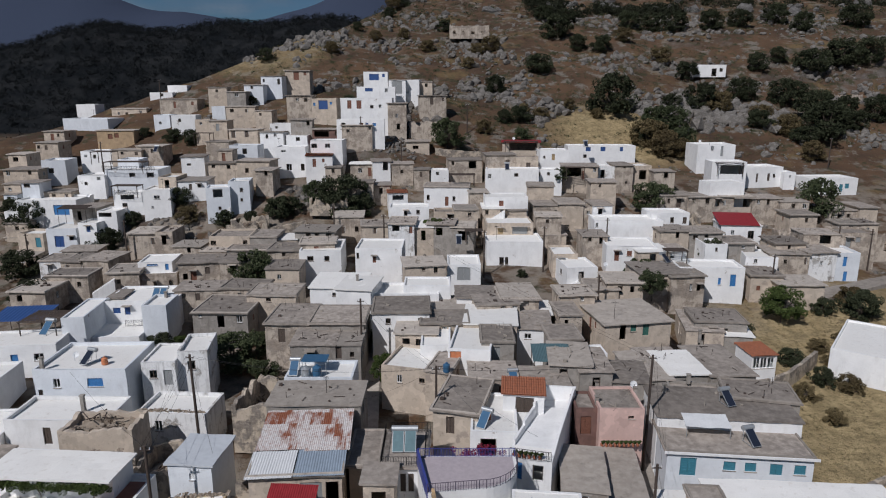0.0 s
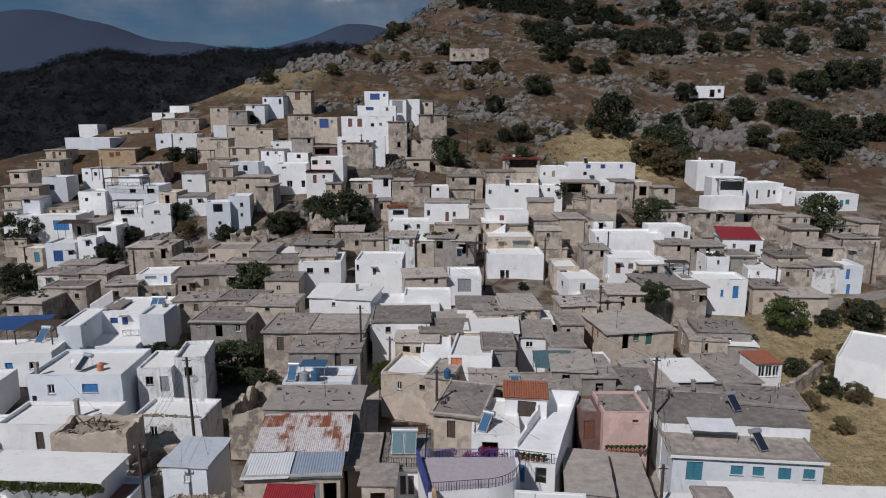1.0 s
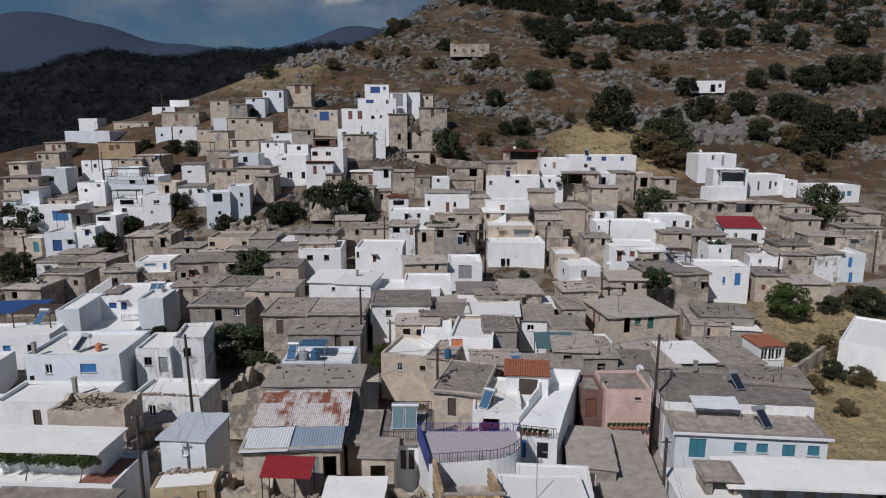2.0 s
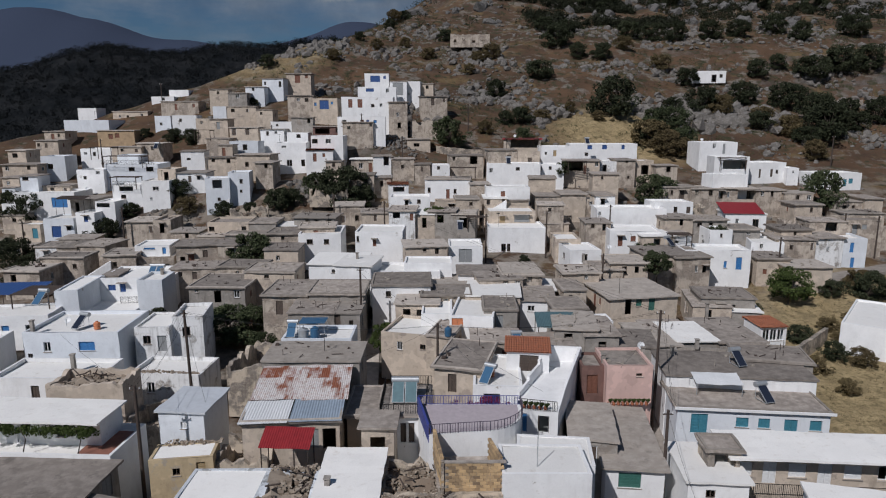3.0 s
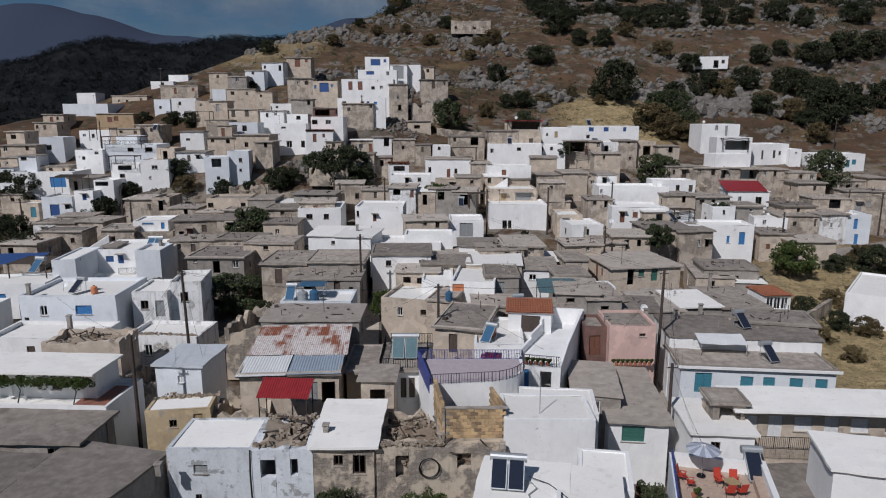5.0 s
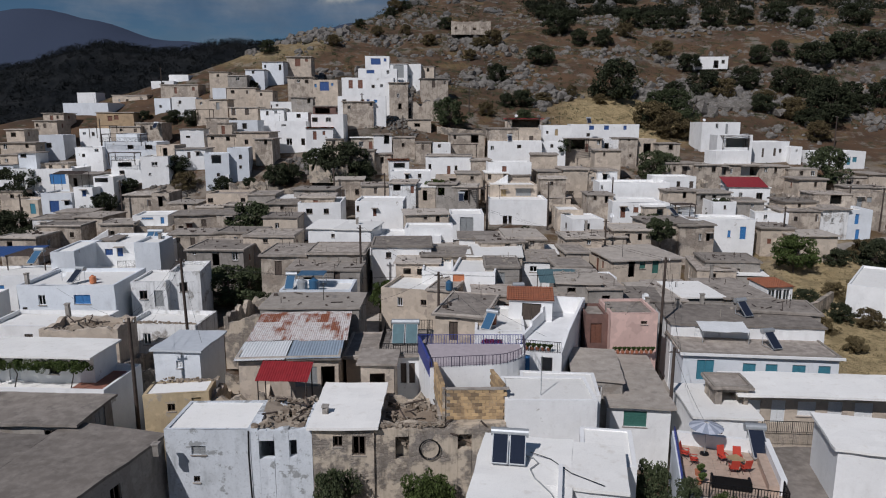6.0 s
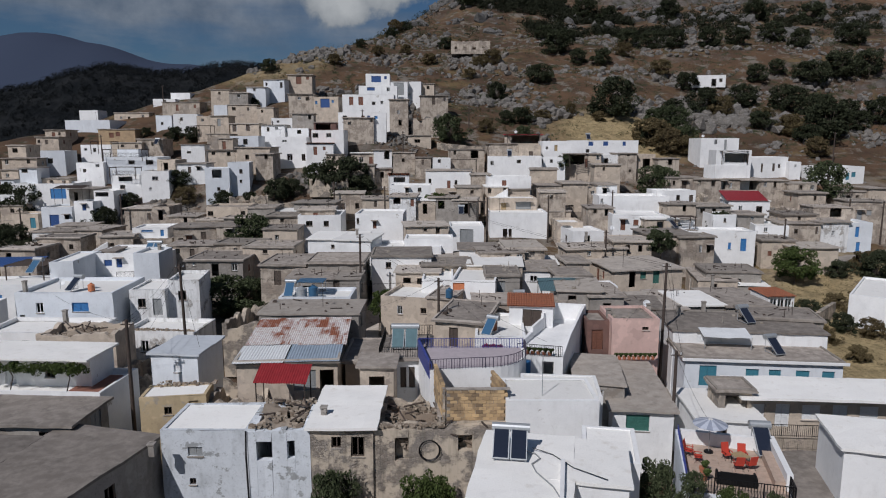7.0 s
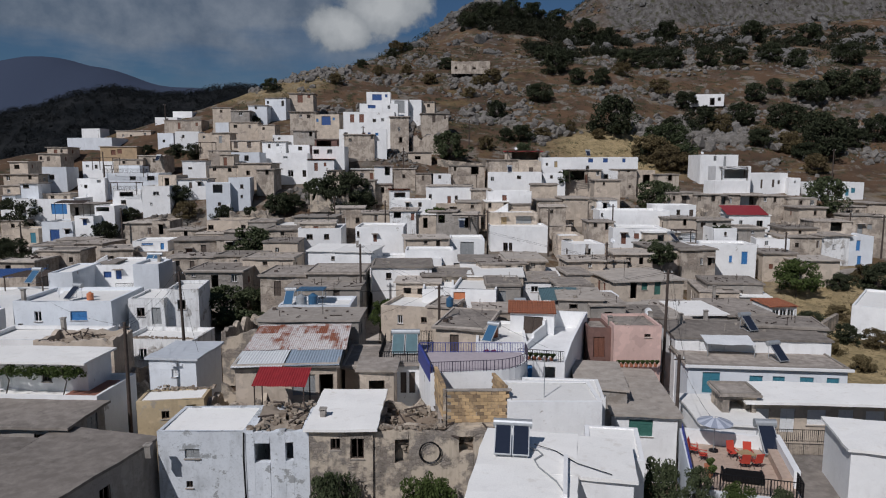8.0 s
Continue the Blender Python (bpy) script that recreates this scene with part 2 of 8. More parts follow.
PAINT = {
    "": plain("weathered_dark_wood", (0.10, 0.075, 0.06), 0.7, 0, 0.3),
    "brown": plain("brown_painted_wood", (0.20, 0.085, 0.055), 0.6, 0, 0.25),
    "blue": plain("bright_blue_paint", (0.05, 0.20, 0.46), 0.5, 0, 0.2),
    "navy": plain("deep_blue_paint", (0.035, 0.09, 0.26), 0.5, 0, 0.2),
    "teal": plain("turquoise_paint", (0.055, 0.22, 0.29), 0.55, 0, 0.2),
    "green": plain("green_paint", (0.05, 0.16, 0.13), 0.55, 0, 0.25),
    "grey": plain("grey_shutter", (0.30, 0.31, 0.31), 0.6, 0, 0.2),
    "tan": plain("tan_painted_wood", (0.42, 0.31, 0.17), 0.6, 0, 0.25),
    "orange": plain("orange_panel", (0.62, 0.22, 0.10), 0.7, 0, 0.2),
    "white": plain("white_paint", (0.75, 0.76, 0.76), 0.5, 0, 0.12),
    "purple": plain("violet_blue_paint", (0.055, 0.07, 0.27), 0.45, 0, 0.15),
    "black": plain("black_iron", (0.02, 0.02, 0.022), 0.5, 0.6, 0.3),
    "iron": plain("weathered_violet_iron", (0.10, 0.085, 0.12), 0.6, 0.3, 0.3),
    "red": plain("red_cloth", (0.55, 0.06, 0.035), 0.8, 0, 0.15),
    "steel": plain("galvanised_steel", (0.50, 0.52, 0.53), 0.5, 0.6, 0.15),
    "panel": plain("collector_glass", (0.022, 0.028, 0.045), 0.12, 0.0, 0.1),
    "bluetub": plain("blue_plastic", (0.04, 0.12, 0.22), 0.4, 0, 0.12),
    "wood": plain("grey_pole_wood", (0.075, 0.055, 0.045), 0.9, 0, 0.4, 3.0),
    "clay": plain("terracotta", (0.45, 0.16, 0.08), 0.85, 0, 0.35, 4.0, (0.26, 0.11, 0.07)),
    "redsheet": plain("red_sheet_metal", (0.36, 0.035, 0.04), 0.45, 0.2, 0.25, 2.0),
    "rust": rusty("rusted_sheet"),
    "zinc": plain("blue_grey_sheet", (0.42, 0.50, 0.58), 0.5, 0.3, 0.15, 2.0),
    "palezinc": plain("pale_grey_sheet", (0.60, 0.63, 0.66), 0.6, 0.1, 0.1, 2.0),
    "tealsheet": plain("teal_sheet", (0.11, 0.19, 0.21), 0.55, 0.2, 0.2, 2.0),
    "stone": plain("loose_stone", (0.36, 0.32, 0.27), 0.95, 0, 0.3, 3.0),
    "debris": debris("tumbled_debris"),
    "ochre": plaster("sandstone_block_face", (0.62, 0.43, 0.23), (0.34, 0.24, 0.15), 0.6, None, vary=0.5),
}


# ---------- the lie of the land ----------
RISE = ((-400, -14), (0, -7), (30, -4.5), (55, -2.6), (75, 0.2), (90, 1.8), (105, 4.2), (125, 7), (140, 10.5), (155, 14.5),
        (170, 18.5), (190, 26), (210, 31), (240, 46), (265, 56), (302, 69), (400, 97), (450, 114), (500, 121), (560, 124), (900, 120), (6000, 120))
CREST = ((-400, -400), (100, -190), (150, -160), (190, -134), (205, -122), (220, -108), (235, -88), (250, -66), (302, -34), (400, -10), (450, 22), (560, 30), (6000, 900))


HILL = ((-900, 20), (-700, 60), (-552, 84), (-516, 91), (-480, 98), (-462, 106), (-429, 115), (-408, 117), (-387, 114), (-367, 107), (-304, 109), (-269, 115), (-199, 118), (-129, 122), (100, 110), (400, 60), (6000, 60))
MOUNTAIN = ((-3900, 250), (-2900, 570), (-2555, 632), (-2389, 657), (-2217, 657), (-2102, 611), (-1909, 579), (-1720, 508), (-1565, 470), (-1509, 483), (-1330, 461), (-1100, 410), (-869, 470),
            (-754, 499), (-604, 568), (-522, 580), (-376, 571), (-213, 514), (300, 380), (6000, 200))


def along(table, v):
    for (a, b), (c, d) in zip(table, table[1:]):
        if v <= c:
            s = max(0.0, (v - a) / (c - a))
            return b + (d - b) * s
    return table[-1][1]


def even(table, v, r):
    return (along(table, v - r) + along(table, v) + along(table, v + r)) / 3


def bell(x, y, cx, cy, sx, sy):
    return math.exp(-((x - cx) / sx) ** 2 - ((y - cy) / sy) ** 2)


def smooth_fall(d, soft):
    return 0.5 * (d + math.sqrt(d * d + soft * soft))


def ground(x, y):
    """Height of the land at a place."""
    z = (along(RISE, y - 5) + along(RISE, y) + along(RISE, y + 5)) / 3
    z += 5.5 * bell(x, y, -32, 200, 48, 26) - 5 * bell(x, y, -98, 122, 40, 22) - 2.5 * bell(x, y, 100, 120, 60, 40)
    z -= 2.2 * bell(x, y, 45, 85, 22, 30) - 3 * bell(x, y, 130, 240, 60, 40)
    z -= 3.5 * bell(x, y, 72, 182, 70, 16)
    z -= 3.6 * bell(x, y, -92, 183, 26, 20) + 2.4 * bell(x, y, -86, 137, 20, 10)
    z += 3.4 * bell(x, y, -40, 146, 24, 8) + 2.4 * bell(x, y, -62, 141, 12, 6) + 4.2 * bell(x, y, -20, 171, 17, 8)
    z -= 5.0 * bell(x, y, 90, 238, 28, 20) + 8.5 * bell(x, y, 140, 230, 34, 22)
    if y > 330:
        z += (y - 330) * 0.12 * max(-1.0, min(1.0, (x - 60) / 220))
    if x > 70 and y > 380:
        # cliff band
        z += 34 * min(1.0, (x - 78) / 55) * (x > 78) * min(1.0, max(0.0, (y - 405 - 12 * noise.noise((x / 30, 0.0, 3.0))) / 26))
    z += 21 * bell(x, y, 24, 380, 32, 42) + 5 * bell(x, y, -56, 258, 26, 24) + 3 * bell(x, y, -32, 300, 20, 24)
    over = smooth_fall(along(CREST, y) - x, 14.0)
    low = z - 0.62 * over
    z = max(low, -45 + 6 * noise.noise((x / 90, y / 90, 0.3))) if over > 1 else z
    # the dark wooded hill across the valley and the mountains behind it
    if y > 480:
        wood = -45 + (even(HILL, x, 12) + 45) * math.exp(-((y - 850) / 190) ** 2)
        peak = even(MOUNTAIN, x, 50) * math.exp(-((y - 4000) / 750) ** 2)
        z = max(z, wood * (1 + 0.05 * noise.noise((x / 60, y / 60, 2.0))), peak * (1 + 0.02 * noise.noise((x / 260, y / 260, 4.0))))
    rough = min(1.0, max(0.0, (y - 185) / 60)) * min(1.0, max(0.15, 1 - over / 40))
    z += rough * (2.2 * noise.noise((x / 24, y / 24, 1.0)) + 1.1 * noise.noise((x / 8, y / 8, 7.0)))
    z += 0.18 * noise.noise((x / 5, y / 5, 9.0))
    return z

# ---------- helpers for meshes ----------
def part(name, bm, material, parent, label=""):
    me = bpy.data.meshes.new(name)
    bmesh.ops.remove_doubles(bm, verts=bm.verts[:], dist=0.0005)
    bm.normal_update()
    bm.to_mesh(me)
    bm.free()
    return hang(name, me, material, parent, label)


def hang(name, me, material, parent, label=""):
    if material and not me.materials:
        me.materials.append(material)
    ob = new(name, me)
    ob.parent = parent
    if label:
        ob["label"] = label
    return ob


def quad(bm, *pts):
    return bm.faces.new([bm.verts.new(p) for p in pts])


def box(bm, x0, y0, z0, x1, y1, z1, wob=0.0):
    v = [bm.verts.new((x + random.uniform(-wob, wob), y + random.uniform(-wob, wob), z + random.uniform(-wob, wob) * 0.6))
         for z in (z0, z1) for y in (y0, y1) for x in (x0, x1)]
    for f in ((0, 2, 3, 1), (4, 5, 7, 6), (0, 1, 5, 4), (2, 6, 7, 3), (0, 4, 6, 2), (1, 3, 7, 5)):
        bm.faces.new([v[i] for i in f])
    return v


def tube(bm, a, b, r0, r1=None, n=6):
    a, b = Vector(a), Vector(b)
    r1 = r0 if r1 is None else r1
    q = (b - a).to_track_quat("Z", "Y")
    rings = []
    for p, r in ((a, r0), (b, r1)):
        rings.append([bm.verts.new(p + q @ Vector((r * math.cos(6.2832 * i / n), r * math.sin(6.2832 * i / n), 0))) for i in range(n)])
    for i in range(n):
        j = (i + 1) % n
        bm.faces.new((rings[0][i], rings[0][j], rings[1][j], rings[1][i]))
    bm.faces.new(rings[1])
    bm.faces.new(rings[0][::-1])


def thing(name, x, y, z, rot=0.0, label="", category="", group="", kind=""):
    e = new(name)
    e.empty_display_size = 0.3
    e.matrix_world = pose(x, y, z, 0, 0, rot)
    return tagged(e, label, category, group, kind)


# ---------- houses ----------
COLOUR = {"W": "whitewashed", "C": "cream plastered", "S": "weathered stone", "G": "grey rendered", "B": "pale blue-white", "T": "tan plastered",
          "N": "dark brown", "P": "pink plastered", "Y": "ochre plastered", "K": "flaking blue-white", "R": "patchily whitewashed stone", "Q": "ruined rubble"}
ROOFS = {"gs": "flat grey concrete roof", "wp": "flat white parapet roof", "ws": "flat white slab roof", "ts": "red clay tile roof", "rp": "red sheet roof",
         "rs": "dark red canopy roof", "gp": "flat grey parapet roof", "cs": "pale concrete slab roof", "ds": "dark weathered concrete roof", "zs": "pale sheet-metal roof"}
WORDS = {"navy": "deep blue", "blue": "blue", "teal": "turquoise", "green": "green", "brown": "brown", "grey": "grey", "tan": "tan", "orange": "orange"}


def facade(bm, o, du, n, w, h, holes, reveal=0.22):
    """One wall with openings cut through it; holes: (u0, u1, v0, v1)."""
    us = sorted({0.0, w, *[v for q in holes for v in q[:2]]})
    vs = sorted({0.0, h, *[v for q in holes for v in q[2:]]})

    def at(u, v, inset=0.0):
        return o + du * u + Vector((0, 0, v)) - n * inset
    for u0, u1 in zip(us, us[1:]):
        for v0, v1 in zip(vs, vs[1:]):
            cu, cv = (u0 + u1) / 2, (v0 + v1) / 2
            if not any(q[0] < cu < q[1] and q[2] < cv < q[3] for q in holes):
                quad(bm, at(u0, v0), at(u1, v0), at(u1, v1), at(u0, v1))
    for a, b, c, d in holes:
        for p, q in (((a, c), (b, c)), ((b, c), (b, d)), ((b, d), (a, d)), ((a, d), (a, c))):
            quad(bm, at(*p), at(*q), at(*q, reveal), at(*p, reveal))


def window_part(parent, m, kind, w, h, colour, slats=True):
    """A window or door in its own frame: local x along the wall, y into it, origin at the opening's lower corner."""
    t = min(0.075, w * 0.1)
    bm = bmesh.new()
    us = (0, t, w / 2 - t / 2, w / 2 + t / 2, w - t, w) if kind == "w" else (0, t, w - t, w)
    vs = (0, t, h - t, h)
    g = [[bm.verts.new((u, 0.10, v)) for u in us] for v in vs]
    for b in range(3):
        for a in range(len(us) - 1):
            if a % 2 == 0 or b == 2 or (b == 0 and kind == "w"):
                bm.faces.new((g[b][a], g[b][a + 1], g[b + 1][a + 1], g[b + 1][a]))
    ext = bmesh.ops.extrude_face_region(bm, geom=bm.faces[:])
    bmesh.ops.translate(bm, vec=(0, 0.07, 0), verts=[v for v in ext["geom"] if isinstance(v, bmesh.types.BMVert)])
    frame_paint = PAINT[colour if colour in PAINT and colour else ("white" if random.random() < 0.35 else "")]
    if colour == "dark":
        frame_paint = PAINT[""]
    if colour == "glass":
        frame_paint = PAINT["white"]
    fr = part("window" if kind == "w" else "door", bm, frame_paint, parent)
    fr.matrix_basis = m
    if kind == "w" and slats is not None:
        bm = bmesh.new()
        box(bm, -0.07, -0.07, -0.07, w + 0.07, 0.1, -0.004, 0.008)
        part("sill", bm, PALE_CONCRETE, fr)
    if colour == "dark":
        return fr
    if colour == "glass" or (kind == "w" and colour in ("", "dark")):
        bm = bmesh.new()
        box(bm, t, 0.13, t, w - t, 0.14, h - t)
        p = part("pane", bm, GLASS, fr)
        p.visible_shadow = False
    else:
        n = 2 if w > 0.75 else 1
        lw = (w - 2 * t) / n
        for i in range(n):
            bm = bmesh.new()
            x0 = t + i * lw + 0.01
            box(bm, x0, 0.12, 0.02, x0 + lw - 0.02, 0.15, h - t - 0.01)
            k = max(2, int(h / 0.32)) if slats else 0
            for j in range(k):
                z0 = 0.08 + j * (h - t - 0.1) / k
                box(bm, x0 + 0.07, 0.10, z0, x0 + lw - 0.09, 0.125, z0 + (h - t - 0.1) / k - 0.07)
            part("shutter" if kind == "w" else "leaf", bm, PAINT[colour], fr)
    return fr


def house(mt, roof, x, y, z, w, d, rot, ops=(), h=None, label="", category="house", name="house", ph=None, ov=None):
    """A flat-roofed village house; (x, y) is its front corner, z the top of its roof."""
    c, s = math.cos(radians(rot)), math.sin(radians(rot))
    if not label and w > 8.2 and 62 < y < 185 and roof == "gs" and mt in "CSGR":
        # long rows are separate dwellings, stepped in height and depth
        cut = w * random.uniform(0.38, 0.62)
        for q in ops:
            if q[1] == "F" and q[2] - 0.3 < cut < q[2] + q[3] + 0.3:
                cut = q[2] + q[3] + 0.35 if q[2] + q[3] + 3 < w else q[2] - 0.35
        drop, back = random.uniform(0.15, 0.75), random.uniform(0.2, 1.3)
        low_first = random.random() < 0.5
        kinds = [mt, mt]
        if y > 80:
            kinds[random.randint(0, 1)] = random.choice("CCSWRSC")
        tops = ["gs", "gs"]
        tops[random.randint(0, 1)] = random.choice(("gs", "ws", "gp", "wp"))
        one = tuple(q for q in ops if (q[1] == "F" and q[2] + q[3] < cut) or q[1] == "L")
        two = tuple((q[0], q[1], q[2] - cut, *q[3:]) if q[1] == "F" else q for q in ops if (q[1] == "F" and q[2] > cut) or q[1] == "R")
        b1, b2 = (back, 0.0) if low_first else (0.0, back)
        house(kinds[0], tops[0], x - s * b1, y + c * b1, z - (drop if low_first else 0.0), cut - 0.02, d - b1, rot, one)
        house(kinds[1], tops[1], x + c * cut - s * b2, y + s * cut + c * b2, z - (0.0 if low_first else drop), w - cut, d - b2, rot, two)
        return None
    if rot == 0 and not label and y > 74:
        rot = 13 * noise.noise((x * 0.37, y * 0.29, 2.0))
        c, s = math.cos(radians(rot)), math.sin(radians(rot))
    if h is None:
        h = z + 0.4 - min(ground(x + c * i * w - s * j * d, y + s * i * w + c * j * d) for i in (0, 1) for j in (0, 1))
        h = min(max(h, 2.6), 12)
    if mt == "W" and x < -35 and y > 100 and not label and int(x * 7 + y * 3) % 10 < 3:
        mt = "B"
    elif mt == "W" and x < -35 and y > 96 and not label and int(x * 7 + y * 3) % 10 == 5:
        mt = "C"
    away = "R" if x < 0 else "L"
    if mt in "CSG" and d > 4.5 and h > 3 and random.random() < 0.7 and not any(q[1] == away for q in ops):
        u = d * random.uniform(0.25, 0.5)
        ops = tuple(ops) + (("w", away, u, random.uniform(0.6, 0.85), random.uniform(0.8, 1.1), random.uniform(0.8, 1.1), random.choice(("dark", "", "brown"))),)
        if d > 6 and random.random() < 0.5:
            ops += (("d", away, min(u + 1.8, d - 1.3), 0.85, 0.75, 1.9, random.choice(("dark", "", "brown"))),)
    if not label and mt in "CSGWR" and w > 3.2 and h > 2.9 and not any(q[1] == "F" for q in ops) and random.random() < (0.45 if mt == "W" else 0.85):
        u = w * random.uniform(0.15, 0.4)
        paint = random.choice(("dark", "", "brown", "", "dark", "grey") if mt != "W" else ("", "blue", "grey", "brown", "dark"))
        ops = tuple(ops) + (("d", "F", u, random.uniform(0.8, 0.95), random.uniform(0.6, 0.85), 1.9, paint),)
        if w > 5 and random.random() < 0.75:
            ops += (("w", "F", min(u + random.uniform(1.6, 2.6), w - 1.2), random.uniform(0.6, 0.9), random.uniform(0.8, 1.0), random.uniform(0.8, 1.1), paint),)
    fronts = [q for q in ops if q[1] == "F"]
    if not label and y > 74 and w > 5.5 and len(fronts) == 1 and h > 2.9 and random.random() < 0.8:
        q = fronts[0]
        right = w - q[2] - q[3] > q[2]
        u = random.uniform(q[2] + q[3] + 0.9, w - 1.1) if right and w - 1.1 > q[2] + q[3] + 0.9 else (random.uniform(0.4, q[2] - 1.6) if not right and q[2] > 2.1 else None)
        if u and random.random() < 0.5 and mt in "CSG" and w > 7:
            k_ = next((v for v in (0.5, w * 0.45, w - 1.6) if all(abs(v - p) > 1.7 for p in (u, q[2]))), None)
            if k_:
                ops = tuple(ops) + (("d", "F", k_, 1.0, max(0.5, q[4]), 1.7, "dark"),)
        if u:
            ops = tuple(ops) + ((random.choice("wwd"), "F", u, random.uniform(0.6, 0.9), q[4], random.uniform(0.8, 1.2), random.choice(("dark", "", q[6], q[6]))),)
    if not label:
        cols = [WORDS[o[6]] for o in ops if o[6] in WORDS]
        label = COLOUR[mt] + " house with " + ROOFS[roof]
        label += " and " + cols[0] + (" door" if any(o[0] == "d" and WORDS.get(o[6]) == cols[0] for o in ops) else " shutters") if cols else (
            " and dark openings" if ops else "")
    e = thing(name, x, y, z - h, rot, label, category, "village houses" if name == "house" else "")
    par = roof[1] == "p"
    ph = (ph or random.uniform(0.22, 0.42)) if par else 0.0
    top = h if par else h - 0.17
    bm = bmesh.new()
    X, Y = Vector((1, 0, 0)), Vector((0, 1, 0))
    faces = {"F": (Vector((0, 0, 0)), X, -Y, w), "R": (Vector((w, 0, 0)), Y, X, d), "L": (Vector((0, 0, 0)), Y, -X, d), "B": (Vector((0, d, 0)), X, Y, w)}
    for key, (o, du, n, span) in faces.items():
        holes = [(q[2], q[2] + q[3], max(0.3, h - q[4] - q[5]), min(h - q[4], top - 0.06)) for q in ops if q[1] == key]
        facade(bm, o, du, n, span, top, [q for q in holes if q[3] - q[2] > 0.2])
    if par:
        th = 0.24
        quad(bm, (0, 0, h), (w, 0, h), (w - th, th, h), (th, th, h))
        quad(bm, (w, 0, h), (w, d, h), (w - th, d - th, h), (w - th, th, h))
        quad(bm, (w, d, h), (0, d, h), (th, d - th, h), (w - th, d - th, h))
        quad(bm, (0, d, h), (0, 0, h), (th, th, h), (th, d - th, h))
        for a, b in (((th, th), (w - th, th)), ((w - th, th), (w - th, d - th)), ((w - th, d - th), (th, d - th)), ((th, d - th), (th, th))):
            quad(bm, (*a, h - ph), (*b, h - ph), (*b, h), (*a, h))
    for v in bm.verts:
        p = v.co
        k = noise.noise_vector((p.x * 0.45 + x, p.y * 0.45 + y, p.z * 0.45)) * 0.07
        v.co = p + Vector((k.x, k.y, k.z * (1.4 if p.z > top - 0.5 else 0.0)))
    part("wall", bm, WALL[mt], e)
    bm = bmesh.new()
    if par:
        grid_top(bm, 0.2, 0.2, w - 0.2, d - 0.2, h - ph, 0.04, x, y)
        part("roof", bm, ROOF_GREY if roof[0] == "g" else (PAINT["redsheet"] if roof[0] == "r" else ROOF_WHITE), e)
    elif roof == "ts":
        tiles(bm, -0.2, -0.25, w + 0.2, d + 0.2, h - 0.15, 0.55 if y < 75 else 0.18)
        part("roof", bm, PAINT["clay"], e)
    else:
        eave = random.uniform(0.15, 0.38)
        slab_top(bm, -eave, -(ov or eave), w + eave, d + eave, h - 0.18, h, x, y)
        part("roof", bm, {"g": PALE_CONCRETE if y > 60 and random.random() < 0.33 else ROOF_GREY, "c": PALE_CONCRETE, "d": OLD_CONCRETE, "w": ROOF_WHITE, "r": PAINT["redsheet"], "z": PAINT["palezinc"]}[roof[0]], e)
        if roof[0] == "g" and y < 150 and random.random() < 0.5:
            ring = bmesh.new()
            k = 0.1 - eave
            lip = [[ring.verts.new((a, b, h + zz)) for a, b in ((k + o, k + o), (w - k - o, k + o), (w - k - o, d - k - o), (k + o, d - k - o))] for o, zz in ((0, -0.1), (0, 0.11), (0.2, 0.13), (0.2, -0.1))]
            for p, q in zip(lip, lip[1:]):
                for n_ in range(4):
                    ring.faces.new((p[n_], p[(n_ + 1) % 4], q[(n_ + 1) % 4], q[n_]))
            part("coping", ring, PALE_CONCRETE, e)
    if 74 < y < 150:
        for q in ops:
            if q[0] == "d" and q[1] == "F" and h - q[4] > 1.8 and q[4] > 0.45 and random.random() < 0.4:
                bm = bmesh.new()
                box(bm, q[2] - 0.25, -0.75, h - q[4] + 0.1, q[2] + q[3] + 0.25, 0.05, h - q[4] + 0.2, 0.015)
                part("door_canopy", bm, PALE_CONCRETE, e)
    if roof[0] == "g" and 58 < y < 130 and w * d > 20:
        litter(e, w, d, h - ph, x, y)
    for q in ops:
        o, du, n, span = faces[q[1]]
        v0, v1 = max(0.3, h - q[4] - q[5]), min(h - q[4], top - 0.06)
        if v1 - v0 <= 0.2:
            continue
        m = Matrix.Translation(o + du * q[2] + Vector((0, 0, v0)))
        if q[1] == "R":
            m = m @ pose(0, 0, 0, 0, 0, 90)
        elif q[1] == "L":
            m = Matrix.Translation(o + du * (q[2] + q[3]) + Vector((0, 0, v0))) @ pose(0, 0, 0, 0, 0, -90)
        window_part(e, m, q[0], q[3], v1 - v0, q[6], y < 70 if y < 150 else None)
    return e


def litter(e, w, d, z, x, y):
    """Stones, boards and pipe ends left lying on an old roof."""
    rnd = random.Random(int(x * 31 + y * 17))
    bm = bmesh.new()
    for _ in range(rnd.randint(5, 14)):
        px, py = rnd.uniform(0.4, w - 0.6), rnd.uniform(0.4, d - 0.6)
        k = rnd.random()
        if k < 0.5:
            s = rnd.uniform(0.04, 0.22) * rnd.random() + 0.05
            box(bm, px - s, py - s, z - 0.02, px + s, py + s * 0.8, z + s * 1.1, s * 0.3)
        elif k < 0.8:
            a = rnd.uniform(0, 3.14)
            tube(bm, (px, py, z + 0.07), (px + rnd.uniform(0.5, 1.4) * math.cos(a), py + 0.8 * math.sin(a), z + 0.1), 0.045, n=4)
        else:
            tube(bm, (px, py, z - 0.05), (px, py, z + rnd.uniform(0.4, 0.9)), 0.035, n=5)
    tagged(part("roof_litter", bm, PAINT["stone"] if rnd.random() < 0.5 else PAINT["wood"], e, "stones and boards left on the roof"), kind="stuff")


